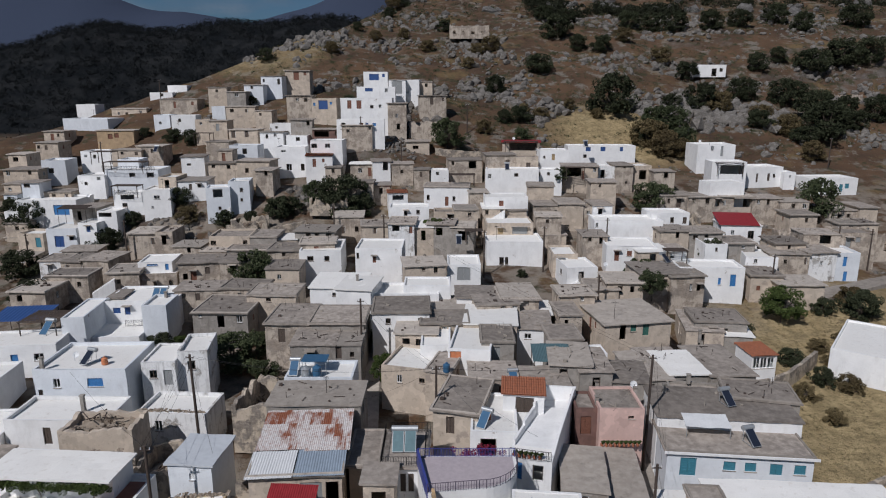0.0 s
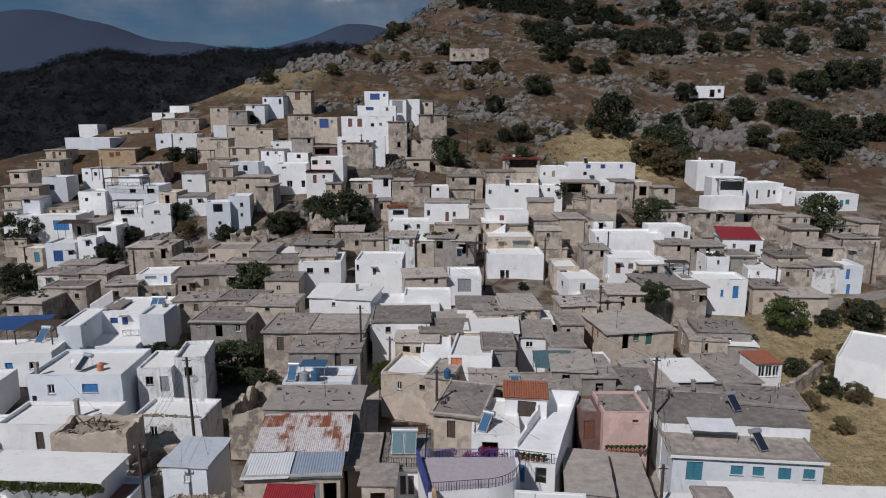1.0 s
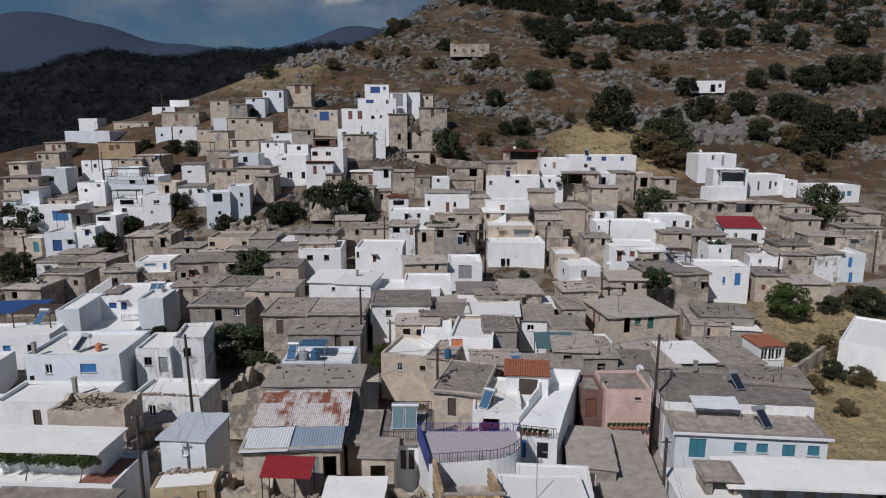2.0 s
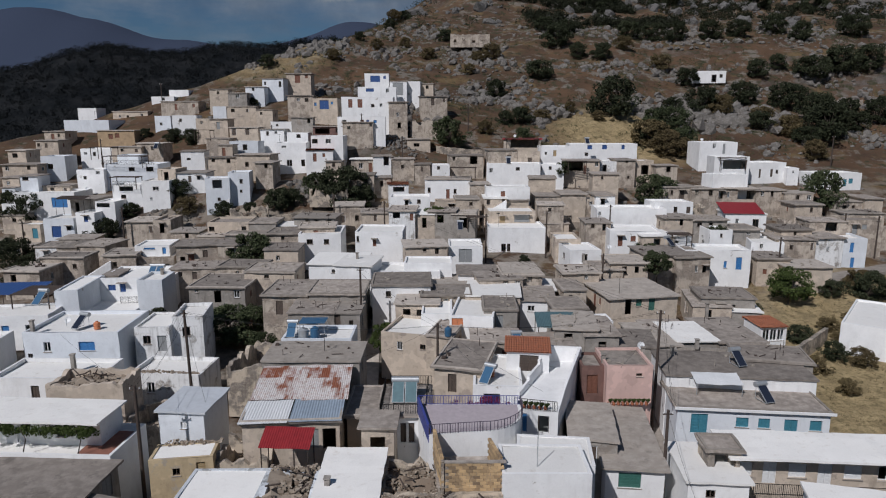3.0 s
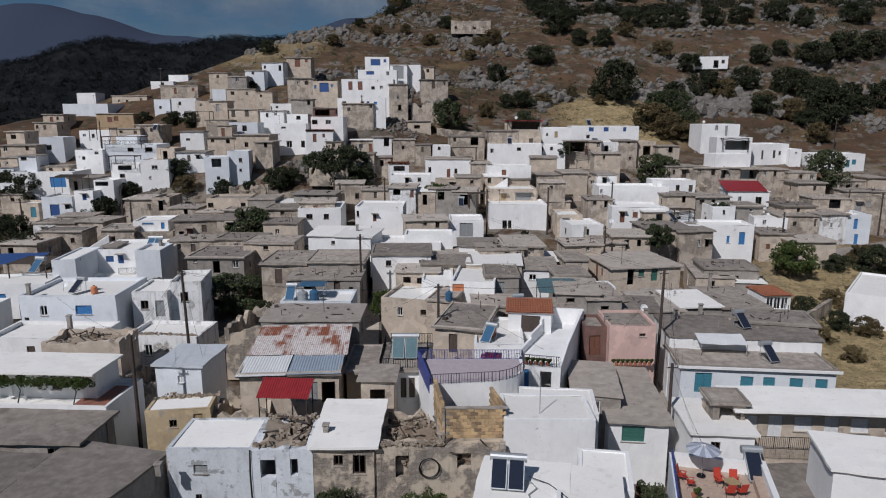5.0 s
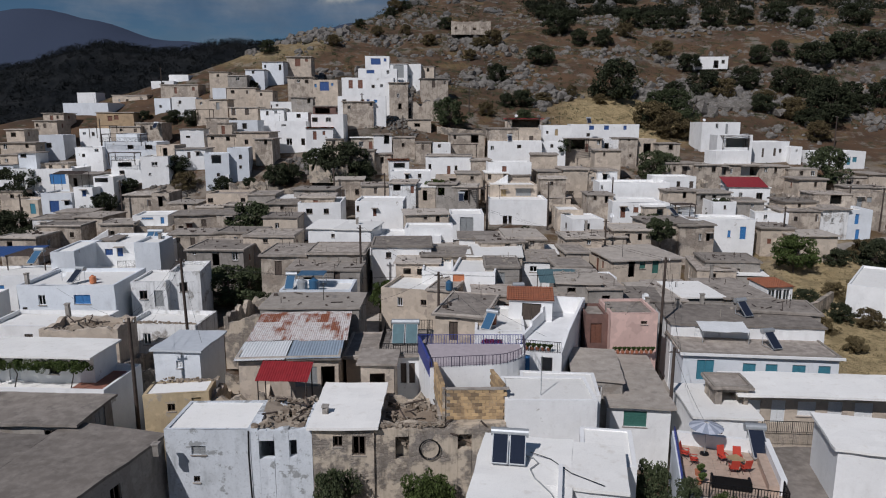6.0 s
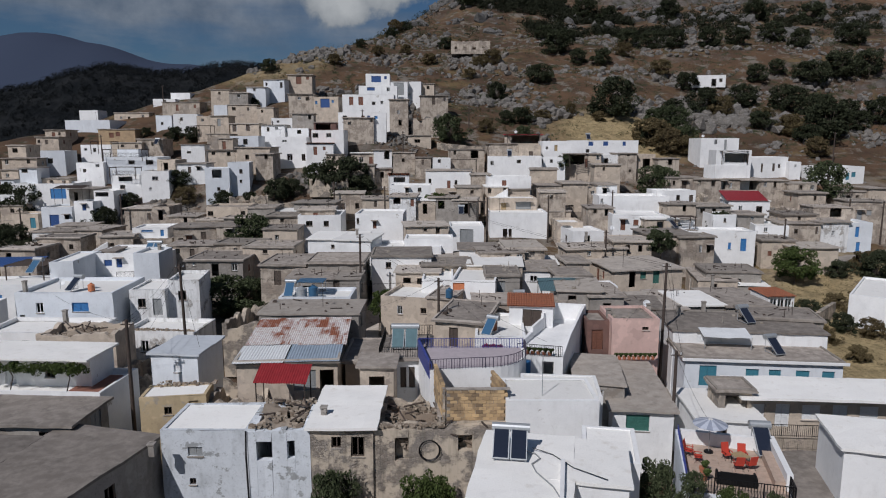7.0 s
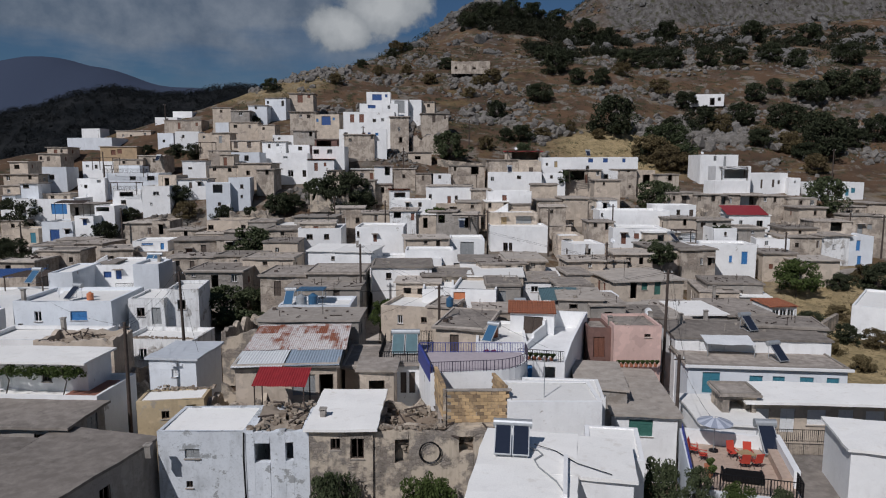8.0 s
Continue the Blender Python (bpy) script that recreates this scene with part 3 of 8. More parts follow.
def grid_top(bm, x0, y0, x1, y1, z, amp, sx, sy, step=1.2):
    nx, ny = max(1, int((x1 - x0) / step)), max(1, int((y1 - y0) / step))
    vs = [[bm.verts.new((x0 + (x1 - x0) * i / nx, y0 + (y1 - y0) * j / ny,
                         z + amp * noise.noise((sx + i * 0.6, sy + j * 0.6, 3.3)))) for i in range(nx + 1)] for j in range(ny + 1)]
    for j in range(ny):
        for i in range(nx):
            bm.faces.new((vs[j][i], vs[j][i + 1], vs[j + 1][i + 1], vs[j + 1][i]))
    return vs


def slab_top(bm, x0, y0, x1, y1, z0, z1, sx, sy):
    """A cast slab, a little wavy, with uneven edges."""
    vs = grid_top(bm, x0, y0, x1, y1, z1, 0.07, sx, sy, 0.9)
    rim = vs[0] + [r[-1] for r in vs[1:]] + vs[-1][-2::-1] + [r[0] for r in vs[-2:0:-1]]
    for v in rim:
        k = noise.noise_vector((v.co.x + sx, v.co.y + sy, 0.5)) * 0.09
        v.co.x += k.x
        v.co.y += k.y
    low = [bm.verts.new((v.co.x, v.co.y, v.co.z - (z1 - z0))) for v in rim]
    for i in range(len(rim)):
        j = (i + 1) % len(rim)
        bm.faces.new((rim[i], low[i], low[j], rim[j]))
    bm.faces.new(low)


def tiles(bm, x0, y0, x1, y1, z, rise):
    """Rows of barrel tiles rising to the back."""
    n = max(4, int((x1 - x0) / 0.24))
    rows = max(3, int((y1 - y0) / 0.42))
    for i in range(n):
        cx, r = x0 + (x1 - x0) * (i + 0.5) / n, (x1 - x0) / n * 0.5
        for k in range(rows):
            ya, yb = y0 + (y1 - y0) * k / rows, y0 + (y1 - y0) * (k + 1.12) / rows
            za, zb = z + rise * k / rows + 0.03, z + rise * (k + 1) / rows
            prev = None
            for a in range(5):
                t = math.pi * a / 4
                ox, oz = -math.cos(t) * r, math.sin(t) * r * 0.8
                cur = (bm.verts.new((cx + ox, ya, za + oz)), bm.verts.new((cx + ox * 0.85, yb, zb + oz * 0.85)))
                if prev:
                    bm.faces.new((prev[0], cur[0], cur[1], prev[1]))
                prev = cur
    quad(bm, (x0, y0, z), (x1, y0, z), (x1, y1, z + rise), (x0, y1, z + rise))
    quad(bm, (x0, y1, z + rise), (x1, y1, z + rise), (x1, y1, z - 0.1), (x0, y1, z - 0.1))


# ---------- the ground, one sheet to the horizon ----------
def axis(a, b, step, lo, hi, grow=1.045):
    v = [a + step * i for i in range(int((b - a) / step) + 1)]
    s = step
    while v[-1] < hi:
        s *= grow
        v.append(v[-1] + s)
    s = step
    while v[0] > lo:
        s *= grow
        v.insert(0, v[0] - s)
    return v


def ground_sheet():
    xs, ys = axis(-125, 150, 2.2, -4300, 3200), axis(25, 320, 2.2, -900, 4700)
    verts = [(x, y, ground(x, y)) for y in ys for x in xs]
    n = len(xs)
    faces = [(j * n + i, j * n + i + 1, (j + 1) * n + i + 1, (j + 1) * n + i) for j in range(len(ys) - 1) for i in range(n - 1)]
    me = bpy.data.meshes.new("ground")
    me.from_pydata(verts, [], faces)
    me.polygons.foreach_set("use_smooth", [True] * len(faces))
    m, nt, b = node_mat("hill_ground")
    pos = nt.nodes.new("ShaderNodeNewGeometry").outputs["Position"]
    sep = nt.nodes.new("ShaderNodeSeparateXYZ")
    nt.links.new(pos, sep.inputs[0])
    c = blend(nt, ramp(nt, noise_node(nt, 0.06, 6), 0.36, 0.64), (0.135, 0.080, 0.048), (0.070, 0.045, 0.032))
    c = blend(nt, ramp(nt, noise_node(nt, 0.11, 7), 0.55, 0.66), c, (0.155, 0.108, 0.056))
    c = blend(nt, ramp(nt, noise_node(nt, 0.16, 8, (1, 1, 1.5), 0.7), 0.53, 0.60), c, (0.185, 0.162, 0.136))
    gn = nt.nodes.new("ShaderNodeSeparateXYZ")
    nt.links.new(nt.nodes.new("ShaderNodeNewGeometry").outputs["True Normal"], gn.inputs[0])
    # steep rock, its greys lowered to paint in cloud shade on the cliff
    crag = blend(nt, ramp(nt, noise_node(nt, 0.35, 8, (1, 1, 0.5), 0.7), 0.38, 0.62), (0.155, 0.148, 0.142), (0.060, 0.054, 0.050))
    c = blend(nt, ramp(nt, gn.outputs["Z"], 0.84, 0.72), c, crag)
    c = blend(nt, ramp(nt, noise_node(nt, 0.3, 6), 0.53, 0.64), c, (0.050, 0.050, 0.028))
    c = blend(nt, times(nt, ramp(nt, noise_node(nt, 2.2, 5), 0.45, 0.75), 0.5), c, (0.09, 0.075, 0.055))
    low = times(nt, ramp(nt, sep.outputs["Y"], 172, 150), ramp(nt, noise_node(nt, 0.25, 6), 0.42, 0.56))
    c = blend(nt, times(nt, low, 0.8), c, (0.27, 0.235, 0.195))
    for cx, cy, r, amount in ((50, 193, 24, 0.85), (68, 87, 34, 0.9), (46, 68, 20, 0.95), (-62, 252, 26, 0.5)):
        dist = nt.nodes.new("ShaderNodeVectorMath")
        dist.operation = "DISTANCE"
        flat = nt.nodes.new("ShaderNodeCombineXYZ")
        nt.links.new(sep.outputs["X"], flat.inputs["X"])
        nt.links.new(sep.outputs["Y"], flat.inputs["Y"])
        nt.links.new(flat.outputs[0], dist.inputs[0])
        dist.inputs[1].default_value = (cx, cy, 0)
        edge = times(nt, ramp(nt, dist.outputs["Value"], r, r * 0.55), ramp(nt, noise_node(nt, 0.35, 6), 0.22, 0.40))
        straw = blend(nt, ramp(nt, noise_node(nt, 0.45, 7), 0.40, 0.60), (0.46, 0.355, 0.195), (0.31, 0.24, 0.13))
        straw = blend(nt, times(nt, ramp(nt, noise_node(nt, 1.7, 7, None, 0.7), 0.48, 0.66), 0.8), straw, (0.15, 0.125, 0.065))
        c = blend(nt, times(nt, edge, amount), c, straw)
    # wooded far hill, with cloud shade put into its near-black colours
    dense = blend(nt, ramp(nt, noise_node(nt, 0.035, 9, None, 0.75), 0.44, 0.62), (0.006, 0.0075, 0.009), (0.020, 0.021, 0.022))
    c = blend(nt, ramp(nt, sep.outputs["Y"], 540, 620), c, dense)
    # distance haze over the mountains, painted as a flat slate blue
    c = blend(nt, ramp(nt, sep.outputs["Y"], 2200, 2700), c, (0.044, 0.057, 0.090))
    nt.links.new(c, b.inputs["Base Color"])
    b.inputs["Roughness"].default_value = 1.0
    b.inputs["Specular IOR Level"].default_value = 0.1
    bump(nt, b, noise_node(nt, 0.5, 9, None, 0.7), 0.9, 0.8)
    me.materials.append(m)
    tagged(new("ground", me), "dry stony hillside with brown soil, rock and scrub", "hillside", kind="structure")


ground_sheet()

# ---------- the village, house by house ----------
house("W", "wp", -94.2, 218.3, 36.68, 7.2, 5, 0, (("w", "F", 3.23, 0.99, 0.3, 0.93, ""),))
house("W", "wp", -90.1, 222.8, 38.94, 6.4, 5, 0)
house("S", "gs", -85.0, 203.3, 34.84, 11.3, 6, 0)
house("C", "gs", -69.1, 200.0, 38.25, 5.4, 5, 0, (("w", "F", 2.2, 0.72, 0.72, 0.8, ""),))
house("G", "gs", -62.4, 196.0, 37.00, 5.5, 5, 0, (("w", "F", 2.34, 1.03, 0.55, 0.95, ""),))
house("W", "gs", -58.4, 199.9, 38.96, 5.5, 5, 0, (("w", "F", 1.92, 0.71, 0.48, 0.8, ""),))
house("W", "gs", -54.9, 205.7, 41.57, 6.8, 6, -12, (("w", "F", 5.36, 0.81, 0.94, 1.62, ""),))
house("C", "gs", -47.9, 207.4, 43.23, 7.4, 6, 0, (("d", "F", 2.53, 1.64, 0.58, 2.31, "brown"),))
house("S", "gs", -43.2, 187.0, 35.99, 7.0, 6, 0, (("w", "F", 2.65, 0.81, 0.83, 0.75, ""),))
house("C", "gs", -59.4, 185.0, 33.07, 7.8, 6, 6, (("w", "F", 1.09, 0.96, 0.76, 0.9, ""),))
house("W", "wp", -63.8, 186.5, 32.96, 3.7, 5, 0)
house("C", "gs", -54.6, 171.1, 27.56, 7.3, 6, 0, (("d", "F", 0.51, 1.13, 0.3, 1.81, ""), ("d", "F", 3.96, 1.1, 0.3, 1.67, "")))
house("W", "wp", -117.4, 216.6, 33.00, 6.3, 5, 0)
house("W", "wp", -112.2, 198.7, 29.23, 14.4, 8, -8)
house("T", "gs", -96.3, 186.5, 26.49, 10.0, 6, 0, (("d", "F", 2.95, 1.23, 1.07, 1.38, "brown"), ("d", "F", 4.71, 1.22, 0.84, 1.23, "brown")))
house("C", "gs", -102.7, 209.4, 31.93, 11.4, 6, -6, (("w", "F", 4.4, 0.84, 1.27, 1.02, ""), ("w", "F", 9.05, 0.83, 0.77, 1.02, ""), ("w", "F", 1.93, 0.64, 1.18, 0.85, "")))
house("W", "wp", -83.1, 193.7, 30.45, 4.5, 6, 0, (("w", "F", 1.38, 0.71, 1.9, 0.79, ""),))
house("W", "wp", -75.5, 187.2, 30.55, 6.6, 6, 0, (("w", "F", 1.89, 0.7, 0.92, 0.92, ""),))
house("C", "gs", -105.3, 172.6, 24.22, 5.8, 6, 0, (("w", "F", 0.37, 0.68, 0.79, 0.86, ""),))
house("C", "gs", -111.2, 186.6, 26.26, 5.8, 6, 0)
house("C", "gs", -106.4, 162.7, 22.14, 4.4, 6, 0, (("w", "F", 1.11, 1.24, 0.81, 1.08, ""),))
house("W", "gs", -60.7, 153.8, 22.32, 5.2, 7, 10, (("w", "F", 1.25, 0.9, 1.6, 0.51, ""),))
house("W", "wp", -51.8, 161.6, 24.26, 6.8, 6, 0, (("w", "F", 3.2, 1.03, 0.73, 1.34, ""),))
house("W", "wp", -40.2, 159.6, 24.03, 7.2, 7, 0, (("w", "F", 1.42, 1.1, 0.73, 0.53, ""), ("w", "F", 2.49, 1.29, 4.04, 1.6, ""), ("w", "F", 5.93, 0.88, 4.04, 1.6, "")))
house("W", "wp", -39.4, 168.2, 26.24, 5.3, 6, 0, (("w", "F", 2.4, 1.03, 0.41, 0.97, ""),))
house("S", "gs", -59.2, 166.7, 24.87, 5.9, 6, 0)
house("C", "gs", -54.0, 151.4, 21.71, 14.6, 6, 0, (("w", "F", 0.79, 0.81, 0.57, 0.63, ""), ("d", "F", 13.16, 0.71, 1.76, 1.27, "")))
house("W", "wp", -96.7, 159.6, 20.75, 5.4, 8, 10, (("w", "F", 1.52, 1.13, 1.8, 1.2, ""),))
house("W", "wp", -92.5, 169.9, 22.15, 10.4, 6, 0, (("w", "F", 0.9, 0.79, 0.85, 0.71, ""),))
house("W", "wp", -78.2, 159.5, 21.11, 5.1, 5, 0)
house("W", "wp", -78.3, 152.8, 19.36, 12.3, 8, 0, (("w", "F", 5.67, 1.38, 0.7, 0.9, ""), ("w", "F", 9.67, 1.64, 0.64, 1.03, "")))
house("C", "gs", -61.2, 141.7, 19.07, 10.1, 7, 0, (("d", "F", 6.26, 0.7, 0.77, 1.31, ""),))
house("W", "wp", -84.0, 151.7, 18.20, 6.3, 7, 0, (("w", "F", 1.49, 0.73, 1.47, 0.77, ""), ("w", "F", 4.51, 0.88, 0.3, 0.78, "")))
house("W", "wp", -63.0, 137.7, 16.89, 5.6, 7, 4, (("w", "F", 2.23, 1.21, 1.17, 0.81, ""), ("w", "F", 1.49, 0.5, 3.45, 0.47, "")))
house("W", "wp", -69.9, 139.0, 15.93, 6.1, 6, 0, (("d", "F", 1.52, 2.74, 0.3, 1, "dark"), ("w", "F", 1.72, 1.03, 2.06, 0.83, ""), ("w", "F", 1.84, 0.76, 4.86, 0.48, "")))
house("B", "wp", -49.2, 136.2, 17.56, 4.8, 5, 12, (("d", "F", 1.42, 1.88, 0.36, 1.7, "dark"), ("w", "F", 2.3, 0.6, 4.01, 0.69, "")))
house("B", "wp", -45.2, 138.6, 18.58, 4.3, 6, 8, (("w", "F", 2.32, 0.62, 1.41, 0.82, ""), ("w", "F", 2.27, 0.49, 3.64, 0.58, "")))
house("W", "wp", -93.0, 142.3, 13.98, 13.0, 8, 0, (("d", "F", 8.05, 3.3, 1.09, 2.19, "blue"), ("w", "F", 1.64, 0.99, 1.76, 1.1, ""), ("w", "F", 5.16, 1, 1.82, 1.22, "")))
house("W", "wp", -80.4, 131.1, 9.98, 6.1, 7, 0, (("d", "F", 1.59, 1.85, 1.53, 2.28, "navy"),))
house("G", "gs", -77.7, 136.8, 13.24, 5.0, 7, 0)
house("W", "wp", -88.4, 134.3, 8.34, 5.6, 5, 0, (("d", "F", 3.82, 1.18, 0.81, 2.11, "teal"), ("w", "F", 1.62, 0.68, 1.58, 0.82, "")))
house("S", "gs", -60.8, 124.5, 10.64, 8.6, 7, 3, (("d", "F", 4.2, 0.74, 0.98, 1.29, ""),))
house("W", "wp", -71.2, 134.1, 12.99, 4.0, 6, 0, (("d", "F", 0.33, 2.66, 0.3, 0.85, "dark"),))
house("C", "gs", -103.7, 155.9, 19.14, 8.2, 7, 0, (("w", "F", 5.85, 0.77, 0.39, 0.92, ""),))
house("W", "gs", -94.3, 147.3, 17.21, 3.8, 5, 0, (("w", "F", 0.5, 1.34, 0.31, 0.75, ""),))
house("C", "gs", -99.4, 148.9, 16.73, 3.8, 6, 0, (("w", "F", 0.97, 0.73, 0.94, 0.76, ""),))
house("W", "gs", -98.4, 146.9, 14.68, 3.0, 6, 0, (("w", "F", 0.7, 0.85, 0.62, 0.75, ""),))
house("W", "wp", -23.1, 198.6, 42.54, 7.0, 7, 2, (("w", "F", 1.66, 2.81, 0.63, 1.75, "navy"),))
house("W", "wp", -23.9, 188.2, 38.26, 10.7, 6, 2, (("w", "F", 2.3, 2.19, 0.38, 0.91, "navy"), ("w", "F", 7.81, 0.8, 0.45, 1.06, "")))
house("W", "wp", -27.2, 179.7, 35.27, 13.7, 5, 0, (("d", "F", 1.78, 1.1, 0.58, 2.18, "brown"), ("d", "F", 4.25, 1.25, 0.58, 2.18, "brown"), ("w", "F", 7.84, 0.91, 1.81, 0.87, ""), ("w", "F", 10.15, 0.76, 1.67, 0.87, "")))
house("W", "wp", -26.6, 168.1, 30.16, 11.9, 6, 0, (("w", "F", 1.14, 1.01, 0.82, 0.82, ""), ("d", "F", 5.68, 0.89, 0.82, 1.92, "brown"), ("w", "F", 7.18, 0.72, 0.82, 0.82, "navy"), ("w", "F", 8.93, 0.86, 0.89, 0.69, "blue")))
house("W", "gs", -15.7, 196.6, 40.34, 4.9, 6, 0, (("d", "F", 0.91, 2.97, 0.55, 3.47, "grey"),))
house("W", "wp", -11.2, 198.8, 40.33, 4.3, 6, 0, (("w", "F", 0.62, 0.67, 3.26, 0.64, ""),))
house("C", "gs", -7.4, 200.4, 39.88, 4.3, 5, 0, (("w", "F", 2.06, 0.83, 0.64, 0.96, ""),))
house("S", "gs", -6.6, 191.6, 35.92, 7.6, 5, 0)
house("S", "gs", -14.6, 178.7, 34.07, 4.9, 6, 0, (("w", "F", 2.02, 0.61, 2.89, 1.02, ""), ("d", "F", 2.28, 0.91, 5.44, 1.46, "dark")))
house("W", "wp", -36.0, 185.8, 35.12, 6.9, 6, 0, (("d", "F", 1.89, 2.56, 0.52, 2.4, "navy"), ("w", "F", 0.38, 0.65, 1.12, 0.9, "blue"), ("w", "F", 5.03, 0.64, 0.9, 0.75, "blue")))
house("N", "gs", -32.9, 168.7, 27.83, 7.6, 5, 0, (("d", "F", 0.49, 3.72, 0.55, 1.39, "dark"),))
house("W", "wp", -31.6, 159.2, 25.61, 7.6, 6, 0, (("w", "F", 0.25, 1.32, 0.72, 1.05, ""), ("w", "F", 3.47, 1.24, 0.72, 1.05, "")))
house("W", "ts", -31.9, 154.2, 22.58, 6.1, 5, 0)
house("S", "gs", -25.2, 167.2, 28.91, 7.5, 6, 0, (("w", "F", 1.13, 0.72, 1.09, 0.82, ""), ("w", "F", 0.28, 0.87, 3.63, 0.96, ""), ("w", "F", 6.67, 0.58, 0.41, 0.82, "")))
house("C", "gs", -9.4, 170.5, 24.62, 5.9, 6, 4, (("w", "F", 1.7, 1.44, 1.13, 0.85, ""), ("w", "F", 1.46, 0.44, 3.67, 0.57, "")))
house("S", "gs", -22.0, 156.3, 21.10, 9.6, 6, 0, (("w", "F", 1.85, 0.95, 1.04, 1.18, ""), ("d", "F", 4.15, 0.84, 0.98, 2.09, "brown"), ("d", "F", 7.8, 1.22, 0.3, 1.98, "dark")))
house("C", "gs", -27.0, 151.9, 20.12, 3.5, 5, 0, (("w", "F", 1.43, 0.67, 0.57, 0.76, ""),))
house("S", "gs", -12.1, 156.1, 20.46, 5.1, 6, 0, (("w", "F", 2.01, 0.67, 1.43, 0.92, ""),))
house("S", "gs", -6.8, 153.8, 19.40, 3.6, 5, 0, (("d", "F", 1.42, 0.53, 0.64, 1.16, ""),))
house("W", "wp", -2.8, 153.3, 19.17, 4.1, 5, 0, (("w", "F", 1.23, 0.65, 0.32, 0.77, ""),))
house("W", "gs", -4.2, 144.1, 16.74, 9.9, 7, -4, (("d", "F", 4.66, 0.73, 2.19, 2.08, "brown"), ("w", "F", 6.32, 0.61, 2.12, 0.98, ""), ("w", "F", 0.66, 0.62, 1.84, 1.1, "")))
house("W", "ts", -11.7, 139.8, 16.06, 4.2, 4, 0, (("d", "F", 0.93, 2.39, 0.59, 1.07, "dark"),))
house("W", "wp", 9.7, 151.7, 19.63, 12.2, 6, 0, (("w", "F", 0.67, 0.76, 1.08, 1.02, ""), ("w", "F", 6.63, 0.88, 0.82, 0.76, "")))
house("C", "rs", 15.0, 168.6, 24.72, 9.3, 6, 0, (("d", "F", 1.74, 7.02, 0.3, 1.93, "dark"),))
house("S", "gs", 10.4, 156.5, 22.53, 12.1, 6, 0, (("d", "F", 4.39, 1.03, 1.3, 1.17, ""), ("d", "F", 9.28, 1.02, 1.43, 1.17, "")))
house("W", "wp", 23.6, 162.2, 23.06, 7.1, 6, 0, (("d", "F", 2.94, 0.77, 0.94, 1.48, "tan"), ("w", "F", 0.88, 0.53, 1.34, 0.67, "")))
house("W", "wp", 32.5, 173.4, 23.24, 17.5, 6, 0, (("w", "F", 4.64, 1.26, 0.3, 1.06, "navy"), ("w", "F", 8.43, 1.26, 0.3, 1.06, "navy"), ("w", "F", 13.46, 0.81, 0.3, 1.06, "navy"), ("w", "F", 4.06, 0.84, 2.23, 0.87, "")))
house("C", "gs", 27.8, 154.3, 20.16, 13.0, 7, 0, (("d", "F", 0.25, 4.17, 0.3, 2.09, "dark"), ("d", "F", 4.49, 0.57, 1.16, 1.94, "brown"), ("w", "F", 7.09, 0.73, 0.3, 1.12, "")))
house("S", "gs", 40.4, 154.3, 20.28, 8.7, 8, 2, (("d", "F", 5.86, 1.71, 1.04, 2.2, "dark"), ("w", "F", 6.33, 0.88, 4.61, 0.78, ""), ("w", "F", 1.69, 0.61, 0.3, 0.41, ""), ("w", "F", 2.23, 0.49, 3.75, 0.65, "")))
house("C", "gs", 31.9, 142.1, 18.12, 5.5, 5, 0, (("w", "F", 1.74, 0.45, 0.66, 0.6, ""),))
house("W", "wp", 8.6, 134.7, 15.88, 8.9, 6, 0)
house("C", "gs", 18.3, 142.8, 17.11, 5.7, 6, 0)
house("S", "gs", -21.5, 127.9, 13.02, 5.7, 7, 4, (("d", "F", 1.36, 0.81, 1.97, 1.43, ""),))
house("C", "gs", -10.3, 121.7, 12.90, 8.5, 7, -2, (("d", "F", 0.76, 1.38, 0.3, 1.13, "dark"), ("d", "F", 3.94, 0.64, 0.52, 1.36, "brown")))
house("G", "gs", -3.1, 122.4, 12.75, 5.1, 6, 0, (("d", "F", 1.78, 1.26, 0.74, 1.48, "dark"),))
house("G", "gs", 1.4, 121.9, 12.28, 4.4, 6, 0, (("d", "F", 1.53, 1.56, 0.73, 1.9, "dark"),))
house("C", "wp", 8.4, 125.4, 12.25, 9.1, 7, 0, (("d", "F", 4.98, 2.98, 0.75, 1.41, "grey"), ("d", "F", 2.18, 1.05, 0.92, 1.3, "tan")))
house("W", "wp", 8.0, 118.1, 10.19, 10.5, 8, 0, (("w", "F", 2.41, 0.79, 2.88, 1.45, "dark"), ("w", "F", 3.43, 0.58, 2.88, 1.45, "dark")))
house("W", "wp", -24.4, 108.8, 10.79, 7.1, 9, 3, (("w", "F", 1.36, 1.06, 0.99, 0.85, ""),))
house("W", "wp", -15.0, 109.7, 10.97, 8.0, 8, 0, (("w", "F", 0.25, 0.39, 0.76, 0.96, ""), ("d", "F", 2.97, 0.59, 1.29, 1.25, "brown")))
house("S", "gs", 18.9, 134.6, 14.58, 10.1, 7, 0, (("d", "F", 6.36, 0.98, 4.49, 1.63, "dark"), ("w", "F", 1.28, 0.77, 4.96, 1.16, ""), ("w", "F", 4.14, 0.54, 1.03, 0.92, "")))
house("C", "gs", 8.0, 132.2, 14.01, 9.2, 7, 0, (("w", "F", 0.58, 0.66, 0.45, 0.9, ""), ("w", "F", 3.63, 0.66, 0.3, 0.83, "")))
house("S", "gs", 24.4, 134.3, 14.27, 10.5, 7, 0, (("d", "F", 1.46, 0.64, 0.97, 1.26, ""), ("w", "F", 5.45, 0.65, 0.86, 0.8, "")))
house("C", "gs", 11.2, 126.5, 10.27, 13.0, 4, 0)
